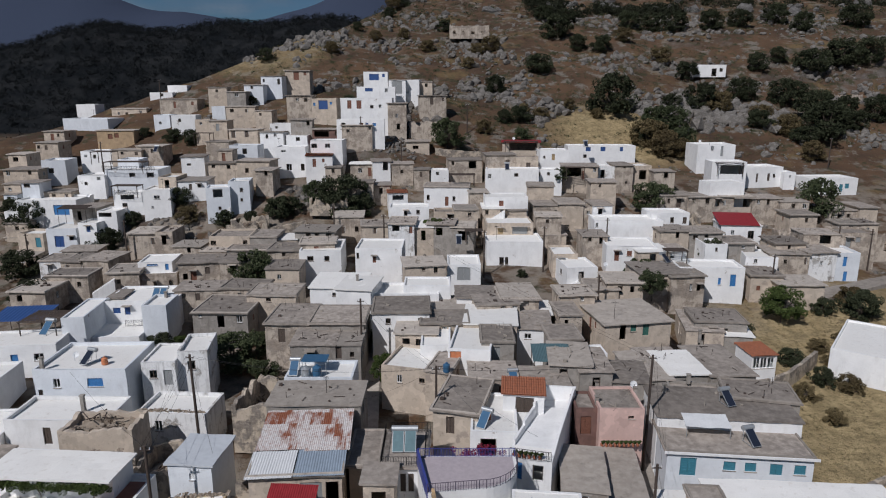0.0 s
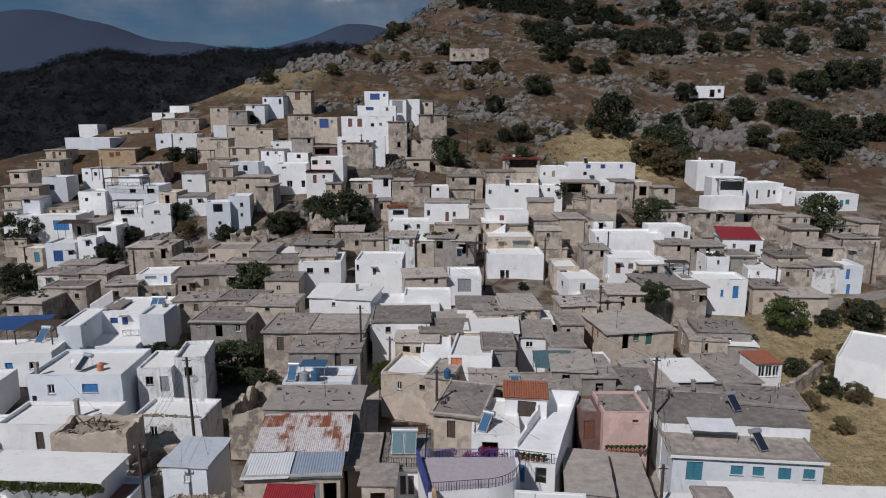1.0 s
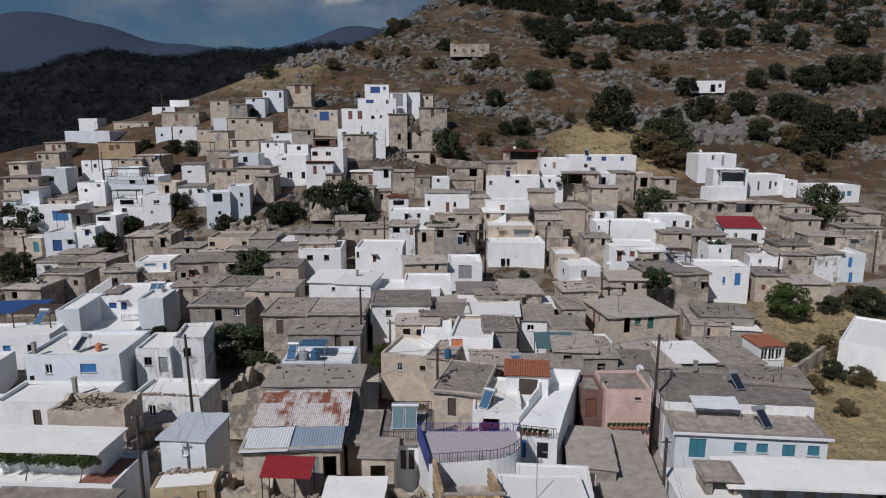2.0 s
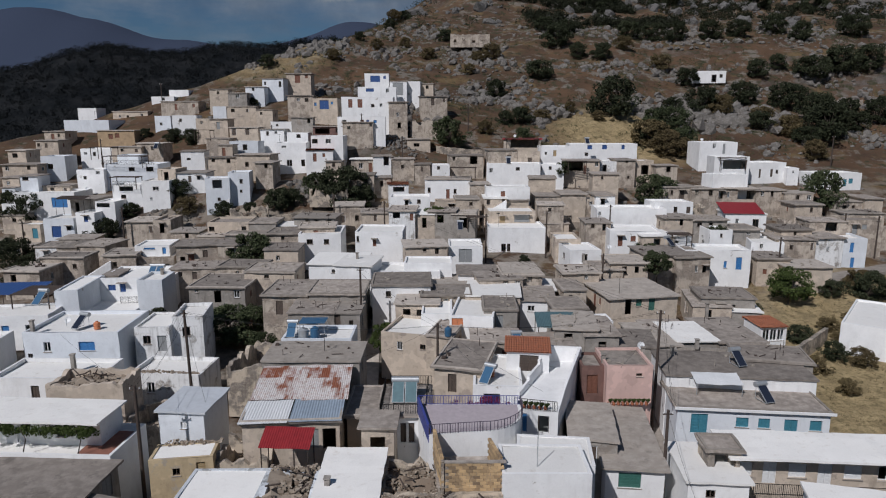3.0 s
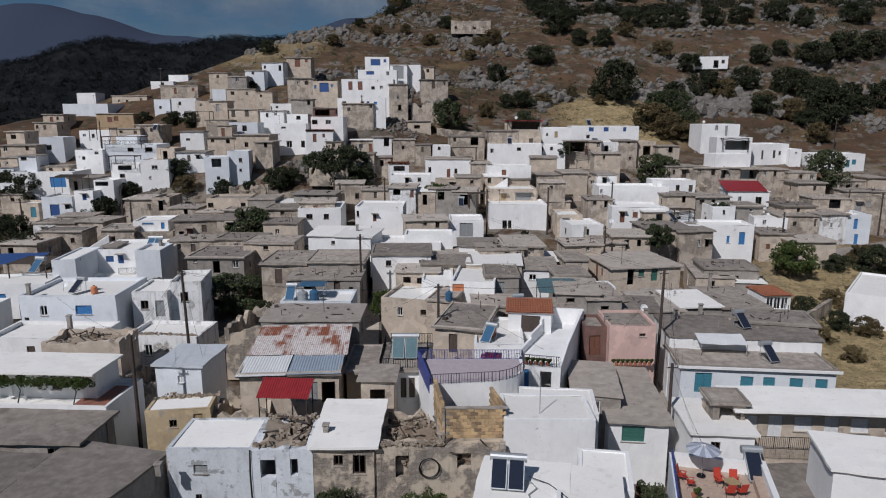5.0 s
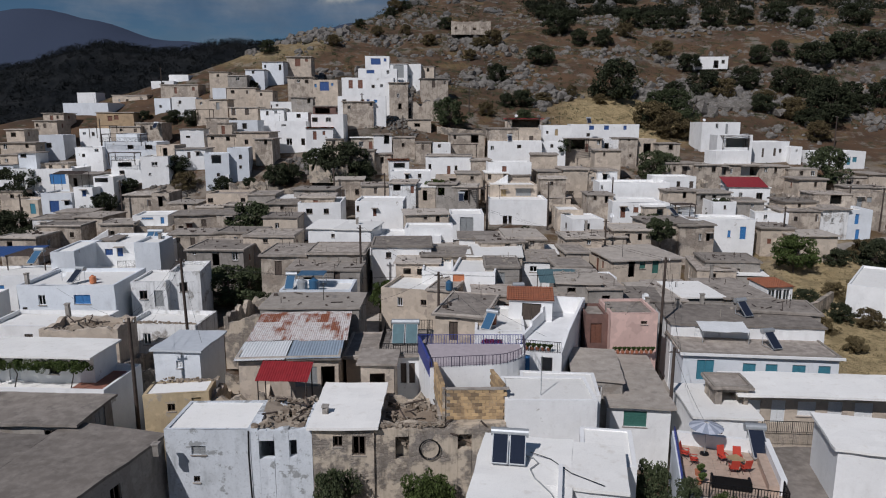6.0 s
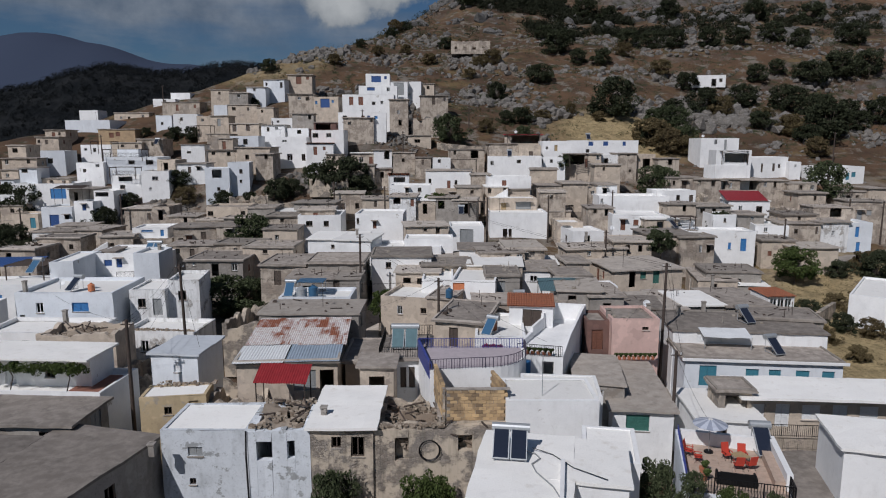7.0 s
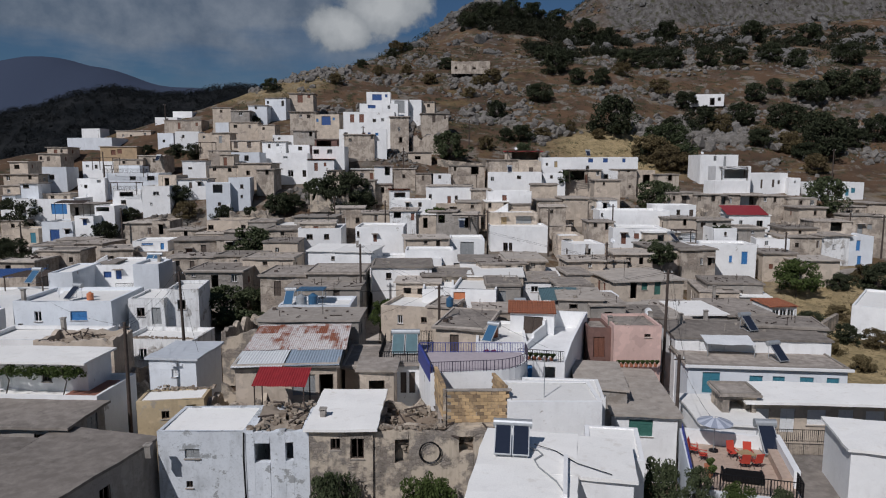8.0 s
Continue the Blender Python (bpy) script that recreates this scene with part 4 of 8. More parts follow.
house("W", "wp", 20.7, 106.5, 8.38, 5.3, 7, 6, (("w", "F", 1.97, 0.96, 0.71, 2.05, "dark"), ("w", "L", 3.08, 1.22, 1.1, 1, "dark")))
house("C", "wp", 19.4, 113.5, 9.05, 4.4, 7, 0)
house("W", "wp", 64.9, 169.9, 23.81, 9.7, 8, 0, (("w", "F", 3.42, 0.75, 0.35, 1.27, ""), ("d", "F", 5.96, 0.64, 0.42, 2.53, "grey")))
house("W", "wp", 63.2, 155.8, 20.95, 7.9, 6, 0, (("d", "F", 1.95, 5.34, 0.78, 2.09, "dark"),))
house("W", "wp", 57.5, 141.7, 17.85, 7.9, 5, 0)
house("W", "wp", 72.2, 158.7, 19.32, 9.9, 7, 0, (("d", "F", 3.18, 0.6, 1.53, 2.13, ""), ("d", "F", 6.04, 0.75, 1.53, 1.87, ""), ("w", "F", 7.45, 0.58, 1.73, 0.93, "")))
house("W", "wp", 81.5, 157.8, 18.18, 2.7, 5, 0, (("w", "F", 1.21, 0.46, 0.66, 0.66, ""),))
house("W", "wp", 85.8, 154.5, 17.20, 11.8, 7, 0, (("d", "F", 7.45, 0.84, 1.43, 1.7, "teal"), ("w", "F", 8.75, 1.03, 1.3, 1.17, "teal"), ("w", "F", 5.21, 0.43, 1.1, 0.78, "")))
house("S", "gs", 46.5, 139.8, 15.43, 7.4, 6, 0, (("d", "F", 3.4, 1.05, 0.71, 1.9, ""), ("w", "F", 1.49, 0.53, 0.71, 0.95, "")))
house("S", "gs", 52.5, 139.9, 15.07, 7.6, 6, 0, (("w", "F", 3.82, 0.86, 0.36, 1.19, ""),))
house("S", "gs", 59.5, 140.8, 15.12, 7.4, 6, 0, (("w", "F", 0.84, 0.51, 0.9, 1.08, ""), ("d", "F", 3.09, 3.9, 0.48, 1.92, "dark")))
house("S", "gs", 66.2, 140.1, 14.82, 6.3, 6, 0, (("w", "F", 3.13, 0.6, 0.3, 1.13, ""),))
house("W", "ws", 54.2, 126.4, 11.78, 7.5, 6, -8, (("w", "F", 5.09, 1.09, 1.09, 1.54, ""),))
house("W", "wp", 29.5, 126.5, 12.56, 13.2, 7, 0, (("w", "F", 0.25, 0.49, 0.49, 0.87, ""),))
house("W", "wp", 41.7, 130.4, 13.31, 7.8, 6, 0, (("d", "F", 6.52, 0.79, 0.89, 1.34, ""),))
house("W", "wp", 29.2, 114.8, 10.19, 9.0, 8, -4)
house("C", "gs", 34.2, 112.2, 9.84, 9.1, 6, 4, (("d", "F", 1.99, 1.14, 0.52, 2.35, "dark"), ("w", "F", 4.53, 0.64, 1.28, 0.88, ""), ("w", "F", 6.04, 0.81, 1.05, 1.17, "")))
house("S", "gs", 81.6, 136.6, 13.43, 9.4, 7, 0, (("w", "F", 3.68, 0.53, 0.87, 1.4, ""),))
house("S", "gs", 67.9, 121.4, 11.21, 13.4, 6, 0, (("d", "F", 2.98, 2.05, 0.3, 1.59, "dark"),))
house("S", "gs", 58.8, 115.0, 9.03, 12.0, 7, 0, (("w", "F", 2.36, 0.61, 1.11, 0.81, ""), ("d", "F", 5.84, 0.55, 0.65, 1.31, ""), ("w", "F", 8.94, 0.5, 1.71, 0.81, "")))
house("B", "wp", 70.7, 115.7, 8.73, 4.4, 6, 0, (("d", "F", 1.48, 0.68, 0.71, 1.83, "blue"), ("d", "F", 1.82, 0.68, 3.45, 1.84, "blue")))
house("W", "wp", 53.7, 113.8, 8.52, 5.3, 7, -14, (("w", "F", 1.4, 0.56, 0.32, 0.82, ""), ("d", "F", 2.84, 0.5, 2.75, 1.42, "")))
house("C", "gs", 51.9, 107.3, 6.88, 5.3, 6, 0, (("d", "F", 1.02, 0.66, 1.8, 0.86, "brown"), ("w", "F", 4.57, 0.4, 0.66, 0.66, "")))
house("C", "gs", 55.4, 104.1, 6.19, 7.2, 6, 0, (("d", "F", 0.77, 0.61, 1.16, 1.11, "dark"),))
house("S", "gs", -73.6, 115.1, 7.61, 13.8, 7, 0)
house("S", "gs", -65.0, 104.1, 7.64, 6.8, 5, 0, (("w", "F", 1.6, 0.93, 1.06, 1.02, ""), ("w", "F", 4.94, 0.64, 1.06, 0.83, "")))
house("W", "wp", -49.6, 92.0, 7.16, 10.2, 8, 3, (("d", "F", 1.35, 1.09, 0.94, 0.88, "navy"), ("d", "F", 3.03, 0.82, 0.76, 1.29, "navy"), ("w", "F", 5.61, 0.85, 1.52, 0.81, "navy")))
house("B", "wp", -51.6, 84.6, 7.25, 3.0, 9, 6)
house("B", "wp", -42.3, 88.3, 7.85, 3.4, 5.2, 2, (("w", "L", 1.6, 0.9, 1.0, 1.0, "navy"),))
house("W", "wp", -49.0, 86.2, 3.9, 6.8, 5.9, 3, ph=0.1, label="paved courtyard roof of a low white wing")
house("S", "gs", -55.8, 105.9, 7.66, 10.8, 6, 8, (("w", "F", 1.44, 0.59, 1.14, 0.74, ""), ("d", "F", 6.84, 0.62, 1.28, 1.12, "")))
house("S", "gs", -44.5, 107.5, 8.99, 6.7, 6, 9, (("d", "F", 0.61, 0.8, 1.89, 1.12, "dark"), ("d", "F", 1.87, 0.95, 1.46, 2.07, "brown"), ("d", "F", 4.26, 0.8, 0.9, 1.22, "")))
house("S", "gs", -37.4, 107.2, 9.19, 6.3, 7, 2, (("d", "F", 1.63, 1, 0.51, 1.31, "dark"),))
house("G", "gs", -35.1, 87.9, 6.96, 7.8, 8, -2, (("w", "F", 0.87, 0.49, 0.42, 0.32, ""),))
house("C", "gs", -28.6, 102.7, 9.30, 5.4, 6, 2, (("w", "F", 1.94, 0.57, 0.99, 0.81, ""),))
house("W", "wp", -52.2, 109.4, 8.52, 5.7, 6, 6, (("w", "F", 1.45, 1.85, 0.3, 0.3, "blue"),))
house("G", "gs", -42.6, 117.6, 11.35, 15.6, 7, 0, (("w", "F", 0.25, 0.94, 0.82, 0.82, ""),))
house("G", "gs", -43.2, 113.6, 9.81, 12.2, 6, 0)
house("S", "gs", -23.5, 82.5, 7.31, 5.7, 8, -2)
house("G", "gs", -18.7, 76.0, 6.90, 5.5, 6, 0, (("d", "F", 2.02, 0.83, 0.86, 0.56, "dark"),))
house("G", "gs", -14.3, 76.1, 6.84, 4.2, 5, 0, (("d", "F", 0.78, 1.07, 0.3, 1.58, ""), ("w", "F", 2.87, 0.49, 0.97, 0.7, "")))
house("W", "gs", -9.5, 84.3, 8.13, 7.7, 7, 0, (("w", "F", 1.78, 0.68, 0.83, 0.76, ""),))
house("W", "wp", -10.8, 93.5, 7.96, 10.2, 6, 0)
house("C", "gs", -6.1, 80.0, 6.94, 5.3, 6, 0)
house("G", "gs", -1.3, 88.9, 6.82, 16.7, 7, 0)
house("C", "gs", 2.7, 82.5, 7.31, 11.5, 8, -5, (("w", "F", 8.03, 0.91, 0.78, 0.76, ""),))
house("C", "gs", -7.6, 72.2, 5.90, 8.7, 8, -16, (("w", "F", 1.97, 0.62, 1.04, 0.98, ""), ("w", "F", 4.76, 0.67, 1.1, 0.65, "")))
house("W", "wp", -2.8, 76.2, 6.69, 3.7, 7, 0)
house("W", "wp", 0.6, 74.3, 7.05, 5.1, 9, -8, (("d", "F", 0.25, 1.33, 0.3, 1.05, "orange"),))
house("W", "wp", -5.9, 94.4, 8.91, 7.0, 5, 0)
house("W", "wp", 0.7, 104.6, 9.43, 5.5, 7, 0, (("d", "F", 1.64, 2.16, 0.46, 2.21, "grey"),))
house("W", "ws", -19.5, 92.9, 9.17, 7.7, 8, 0, (("w", "F", 3.3, 0.58, 0.86, 0.5, ""),))
house("W", "ws", -15.6, 92.1, 9.19, 5.2, 7, -8)
house("G", "gs", 2.0, 91.1, 8.24, 11.7, 7, 0)
house("S", "gs", 4.8, 88.1, 7.99, 6.1, 5, 0, (("w", "F", 5.02, 0.75, 0.35, 0.79, ""),))
house("C", "cs", 22.3, 85.7, 6.00, 9.7, 10, 10, (("d", "F", 2.1, 0.92, 0.3, 2.13, "dark"), ("w", "F", 3.66, 0.82, 0.3, 1.02, "green"), ("d", "F", 5.49, 0.93, 0.3, 1.73, "green")), label="cream house with a grey slab roof and green doors")
house("S", "gs", 32.2, 102.9, 8.33, 7.3, 8, 4, (("w", "F", 5.98, 0.49, 0.94, 0.91, ""),))
house("S", "gs", 36.7, 102.4, 8.08, 5.7, 8, 6, (("d", "F", 4.45, 0.65, 1.36, 1.26, "dark"), ("w", "F", 3.22, 0.47, 1.42, 1.08, "")))
house("W", "wp", 39.6, 107.5, 8.30, 10.9, 6, 0, (("d", "F", 8.59, 0.93, 1.13, 2.09, "blue"), ("w", "F", 6.69, 0.46, 1.8, 1.14, "blue")))
house("G", "gs", 15.5, 69.5, 6.31, 3.7, 7, 0)
house("G", "gs", 12.3, 70.4, 6.79, 4.6, 7, -6)
house("W", "wp", 16.4, 74.3, 6.30, 3.4, 3, 0)
house("G", "gs", 22.6, 71.3, 4.45, 4.2, 8.5, 3, (("d", "F", 1.2, 0.9, 0.6, 1.9, "dark"),))
house("G", "ws", 26.9, 72.6, 4.55, 4.6, 7.0, 3)
house("G", "gs", 31.6, 72.2, 4.50, 5.4, 9.5, 3)
house("G", "gs", 34.5, 88.6, 4.20, 9.1, 9, -10, (("w", "F", 6, 0.47, 3.86, 1.32, "dark"),))
house("C", "gs", 22.8, 99.8, 6.71, 4.9, 6, 0)
house("C", "gs", -83.4, 167.6, 22.77, 7.7, 5, 0, (("w", "F", 2.34, 0.77, 0.56, 0.7, ""),))
house("S", "gs", -77.4, 168.5, 23.66, 6.5, 6, 0)
house("S", "gs", -40.9, 143.9, 20.40, 3.8, 6, 0, (("d", "F", 2.05, 0.67, 0.3, 0.96, "dark"),))
house("W", "wp", -66.3, 180.0, 29.67, 4.0, 5, 0, (("w", "F", 1.24, 0.65, 0.66, 0.74, ""),))
house("C", "gs", -60.9, 175.1, 29.66, 4.7, 5, 0)
house("C", "gs", -50.5, 181.4, 32.05, 4.5, 5, 0, (("w", "F", 1.12, 0.64, 0.66, 0.74, ""),))
house("W", "wp", -44.4, 172.4, 28.91, 6.3, 5, 0, (("w", "F", 1.38, 0.6, 0.63, 0.56, ""),))
house("G", "gs", -38.9, 171.7, 30.09, 5.4, 5, 0, (("d", "F", 4.01, 0.76, 0.42, 1.12, "dark"),))
house("W", "gs", -46.1, 168.7, 27.14, 5.9, 5, 0, (("w", "F", 3.53, 0.74, 0.62, 0.69, ""),))
house("C", "gs", -52.7, 156.0, 23.69, 3.3, 4, 0)
house("W", "wp", -95.1, 141.3, 11.65, 3.1, 6, 0, (("w", "F", 0.89, 0.84, 0.55, 0.85, ""),))
house("C", "gs", -93.6, 138.7, 9.67, 4.7, 6, 0, (("w", "F", 2.04, 0.82, 0.78, 0.84, ""),))
house("S", "gs", -94.2, 139.0, 6.50, 3.6, 6, 0)
house("S", "gs", -88.4, 129.7, 4.67, 5.6, 6, 0, (("w", "F", 2.82, 0.79, 0.68, 0.91, ""),))
house("S", "gs", -67.4, 98.4, 6.82, 5.6, 6, 0, (("d", "F", 1.13, 0.82, 0.66, 1.05, "dark"),))
house("S", "gs", -40.7, 95.9, 7.79, 6.9, 5, 4, (("w", "F", 1.13, 0.54, 0.62, 0.68, ""),))
house("S", "gs", -33.8, 96.3, 7.97, 6.5, 5, 0, (("w", "F", 2.68, 0.54, 0.64, 0.6, ""),))
house("G", "gs", -17.2, 81.1, 7.87, 6.9, 7, 0)
house("S", "gs", -21.7, 141.8, 17.94, 6.7, 5, 0, (("w", "F", 1.03, 0.75, 0.66, 0.96, ""), ("d", "F", 4.64, 0.75, 0.54, 1.44, "dark")))
house("S", "gs", -15.5, 143.9, 17.15, 3.9, 5, 0, (("d", "F", 1.55, 0.76, 0.67, 1.34, "dark"),))
house("W", "wp", -10.8, 130.7, 14.37, 8.0, 6, 0, (("w", "F", 5.45, 0.67, 0.5, 0.78, ""), ("d", "F", 2.99, 0.68, 0.56, 1.12, "dark")))
house("S", "gs", 1.5, 158.2, 21.11, 8.0, 6, 0, (("d", "F", 4.68, 1.85, 0.3, 1.81, "dark"),))
house("W", "wp", 19.8, 152.8, 19.39, 7.7, 6, 0, (("w", "F", 4.23, 0.62, 0.51, 0.77, ""),))
house("C", "gs", -15.3, 121.9, 12.43, 5.2, 6, 0, (("d", "F", 2.16, 0.65, 0.42, 1.16, ""),))
house("G", "gs", -27.4, 119.7, 11.96, 7.4, 6, 0, (("w", "F", 3.71, 0.74, 0.41, 0.52, ""),))
house("S", "gs", -24.6, 111.2, 11.52, 5.9, 5, 0)
house("S", "gs", 48.5, 151.9, 19.18, 4.8, 5, 0, (("d", "F", 2.29, 0.94, 0.3, 1.23, "dark"),))
house("S", "gs", 71.5, 138.6, 14.36, 5.8, 6, 0, (("w", "F", 2.4, 0.61, 0.47, 0.94, ""),))
house("C", "gs", 82.2, 129.6, 11.29, 4.5, 6, 0, (("w", "F", 2.34, 0.54, 0.72, 1.01, ""),))
house("G", "gs", 51.9, 118.2, 9.93, 5.5, 6, 0, (("w", "F", 3.01, 0.65, 0.46, 0.62, ""),))
house("G", "gs", 46.5, 121.9, 11.14, 6.3, 6, 0, (("d", "F", 2.88, 0.74, 0.53, 1.27, "dark"),))
house("C", "gs", 61.0, 118.1, 9.95, 5.5, 6, 0, (("w", "F", 2.28, 0.53, 0.41, 0.72, ""),))
house("C", "gs", -6.1, 102.5, 9.81, 6.6, 6, 0, (("w", "F", 2.74, 0.53, 0.45, 0.45, ""),))
house("S", "gs", 8.4, 90.9, 7.92, 5.5, 6, 0, (("d", "F", 3.43, 0.61, 0.36, 0.73, "dark"),))
house("C", "gs", -2.8, 82.6, 7.30, 6.1, 5, 0, (("w", "F", 2.71, 0.65, 0.59, 0.52, ""),))
house("G", "gs", 4.7, 76.1, 7.25, 4.0, 6, 0)
house("S", "gs", 16.3, 87.6, 6.64, 3.2, 6, 0, (("d", "F", 0.69, 0.57, 0.71, 1.11, "dark"),))
house("C", "gs", 17.5, 94.2, 7.52, 5.3, 5, 0, (("w", "F", 3.05, 0.55, 0.38, 0.67, ""),))
house("G", "gs", 13.5, 77.9, 6.87, 3.9, 5, 0, (("d", "F", 2.86, 0.52, 0.46, 0.71, "dark"),))
house("G", "gs", -14.7, 84.6, 7.32, 4.0, 5, 0)
house("G", "gs", 36.0, 89.6, 5.08, 7.3, 6, -6)
house("S", "gs", 25.0, 75.9, 4.43, 4.9, 5, 0, (("w", "F", 2.52, 0.44, 0.38, 0.49, ""),))
house("C", "gs", -28.7, 92.5, 8.07, 7.2, 6, 0, (("w", "F", 2.84, 0.67, 0.49, 0.49, ""),))
house("S", "gs", -49.8, 94.1, 7.19, 2.0, 4, 0)
house("C", "gs", 25.9, 100.3, 7.72, 5.7, 6, 0, (("d", "F", 3.67, 0.64, 0.58, 1.07, "dark"),))
house("W", "wp", 47.7, 117.2, 10.01, 4.1, 5, 0, (("w", "F", 1.89, 0.44, 0.66, 0.71, ""),))
house("C", "gs", 41.0, 121.8, 11.52, 5.4, 6, 0, (("d", "F", 2.88, 0.65, 0.31, 1.16, "dark"),))
house("S", "gs", 25.9, 119.4, 11.05, 4.6, 6, 0, (("d", "F", 3, 0.66, 0.31, 1.24, "dark"), ("w", "F", 0.97, 0.58, 0.36, 0.72, "")))
house("S", "gs", 18.2, 127.0, 13.37, 4.9, 5, 0, (("w", "F", 1.89, 0.63, 0.65, 0.76, ""),))
house("C", "gs", 70.1, 131.3, 12.82, 5.4, 6, 0, (("w", "F", 2.99, 0.57, 0.62, 0.9, ""),))
house("S", "gs", 78.3, 128.3, 11.50, 4.4, 5, 0, (("d", "F", 1.97, 0.71, 0.3, 1.3, "dark"),))
house("S", "gs", 5.7, 140.0, 16.11, 3.9, 5, 0)
house("C", "gs", -1.9, 130.5, 14.00, 8.9, 6, 0, (("d", "F", 2.84, 1, 0.5, 1.12, "dark"), ("w", "F", 6.91, 0.66, 0.61, 0.67, "")))
house("S", "gs", -30.2, 110.5, 10.46, 5.5, 6, 0, (("w", "F", 2.52, 0.6, 0.48, 0.58, ""),))
house("S", "gs", -48.7, 116.1, 9.94, 5.0, 5, 0, (("d", "F", 2.59, 0.67, 0.35, 0.91, "dark"),))
house("S", "gs", -72.9, 123.0, 7.33, 6.4, 5, 0)
house("W", "wp", -73.9, 131.4, 11.13, 3.9, 5, 0, (("d", "F", 1.7, 0.81, 0.62, 1.25, "navy"),))
house("C", "gs", -92.1, 149.0, 14.77, 7.6, 5, 0, (("w", "F", 3.28, 0.84, 0.44, 0.63, ""),))

# ---------- nearer houses, terraces and ruins ----------
house("G", "ds", -28.1, 32.7, 3.7, 7.2, 10, -14, (("w", "R", 4.9, 0.9, 1.1, 1.1, "dark"), ("w", "R", 1.8, 0.9, 1.2, 1.1, "")))
house("G", "ds", -34, 41.8, 4.1, 9, 4.6, -2, (("d", "R", 2.4, 1.3, 0.45, 1.7, "grey"), ("w", "F", 6.8, 0.9, 0.6, 0.7, "dark")))
house("G", "ds", -33, 35.6, 3.7, 6.2, 5.4, -5)
house("W", "wp", -37, 47.0, 4.35, 11.5, 5.6, -3, ph=0.5, label="whitewashed lower storey with a red-floored terrace and parapet")
house("W", "wp", -38, 49.6, 6.35, 10.6, 3.2, -4, (("w", "F", 6.9, 0.8, 0.9, 0.9, "dark"), ("d", "F", 3.6, 0.9, 0.9, 1.5, "white")))
house("Y", "wp", -22.7, 46.5, 3.9, 4.8, 2.6, 8, (("w", "F", 1.7, 0.55, 0.8, 0.6, "dark"), ("d", "F", 3.5, 0.7, 0.4, 1.9, "tan")), ph=0.06)
house("B", "zs", -23.8, 51.2, 5.9, 3.9, 4.8, -5, (("w", "F", 1.9, 0.55, 0.95, 0.65, "white"),))
house("K", "wp", -18.4, 40.1, 4.3, 5.6, 4.6, 0, (("w", "F", 1.7, 0.95, 1.15, 0.62, "grey"), ("w", "F", 1.7, 0.4, 3.3, 0.45, "dark")), ph=0.1)
house("Q", "ws", -8.75, 40.1, 4.6, 4.0, 6.9, 0, (("w", "F", 1.35, 0.62, 0.75, 0.75, "dark"), ("w", "F", 2.6, 0.85, 0.75, 1.35, "")))
house("C", "gs", -6.6, 48.4, 5.8, 2.6, 3.0, 0, (("d", "F", 0.7, 1.2, 0.9, 1.7, "dark"),))
house("W", "wp", 3.9, 41.1, 5.9, 6.1, 4.2, 0, ph=0.08, label="whitewashed block with flat parapet roof stained by damp")
house("W", "wp", 5.2, 44.0, 5.2, 5.6, 4.4, -6, ph=0.08)
house("W", "ws", 5.0, 29.6, 6.68, 3.6, 4.4, -11, (("w", "F", 1.4, 0.9, 1.3, 0.9, "white"),), label="white flat-roofed wing with a low front wall")
house("W", "ws", 0.75, 26.2, 6.7, 4.3, 8.6, -11, label="long white-coated flat roof of a low house with water pipes")
house("W", "wp", 7.2, 33.0, 5.9, 3.0, 4.5, -11, ph=0.08)
house("C", "ws", 22.8, 48.9, 3.5, 15, 3.4, -4, (("w", "F", 0.6, 1.3, 0.95, 1.2, "white"), ("d", "F", 2.7, 1.1, 0.9, 1.9, "white"), ("w", "F", 4.7, 1.4, 0.95, 1.2, "white"),
      ("d", "F", 7.0, 1.1, 0.9, 1.9, "white"), ("w", "F", 9.0, 1.4, 0.95, 1.2, "white"), ("w", "F", 11.6, 1.4, 0.95, 1.2, "glass")), ov=1.3, label="low cream house with a deep white porch roof")
house("W", "ws", 24.4, 38.2, 4.1, 8, 5.0, -14, label="white shed with a flat white roof")
house("Q", "gs", 20.8, 48.2, 4.0, 2.5, 2.4, -4, (("d", "F", 0.5, 1.7, 0.5, 1.2, "dark"),), label="half-ruined brick hut with an open front", category="hut", name="brick_hut")
house("W", "ws", 18.6, 46.2, 2.5, 4.6, 6, -4, (("w", "F", 1.4, 0.7, 0.8, 0.7, "dark"),))
house("B", "gs", 21.6, 57.45, 3.4, 13.5, 6, -6, (("d", "F", 1.3, 1.5, 0.65, 1.95, "teal"), ("w", "F", 5.3, 1.15, 0.85, 0.95, "teal"), ("w", "F", 7.3, 1.05, 0.85, 0.95, "teal"),
      ("d", "F", 9.6, 1.15, 0.85, 1.2, "teal"), ("w", "F", 11.8, 1.05, 0.85, 1.0, "teal")))
house("W", "gs", 22.0, 62.0, 4.75, 14.2, 7, -6, (("d", "F", 2.2, 2.4, 0.35, 0.9, "white"), ("w", "L", 2.0, 0.6, 0.9, 0.9, "dark")))
house("G", "gs", 25.0, 66.8, 5.0, 13, 5, -12)
house("W", "cs", 12.9, 48.6, 2.3, 4.6, 11.3, -6, (("w", "F", 1.0, 1.8, 0.5, 1.3, "green"),))
house("G", "cs", 10.4, 51.0, 3.5, 3.9, 7.5, -8, (("w", "R", 1.2, 0.7, 0.6, 0.7, "dark"),))
house("W", "ts", 6.1, 62.2, 7.2, 4.2, 2.8, -6, (("d", "F", 1.3, 1.9, 0.5, 1.7, ""),))
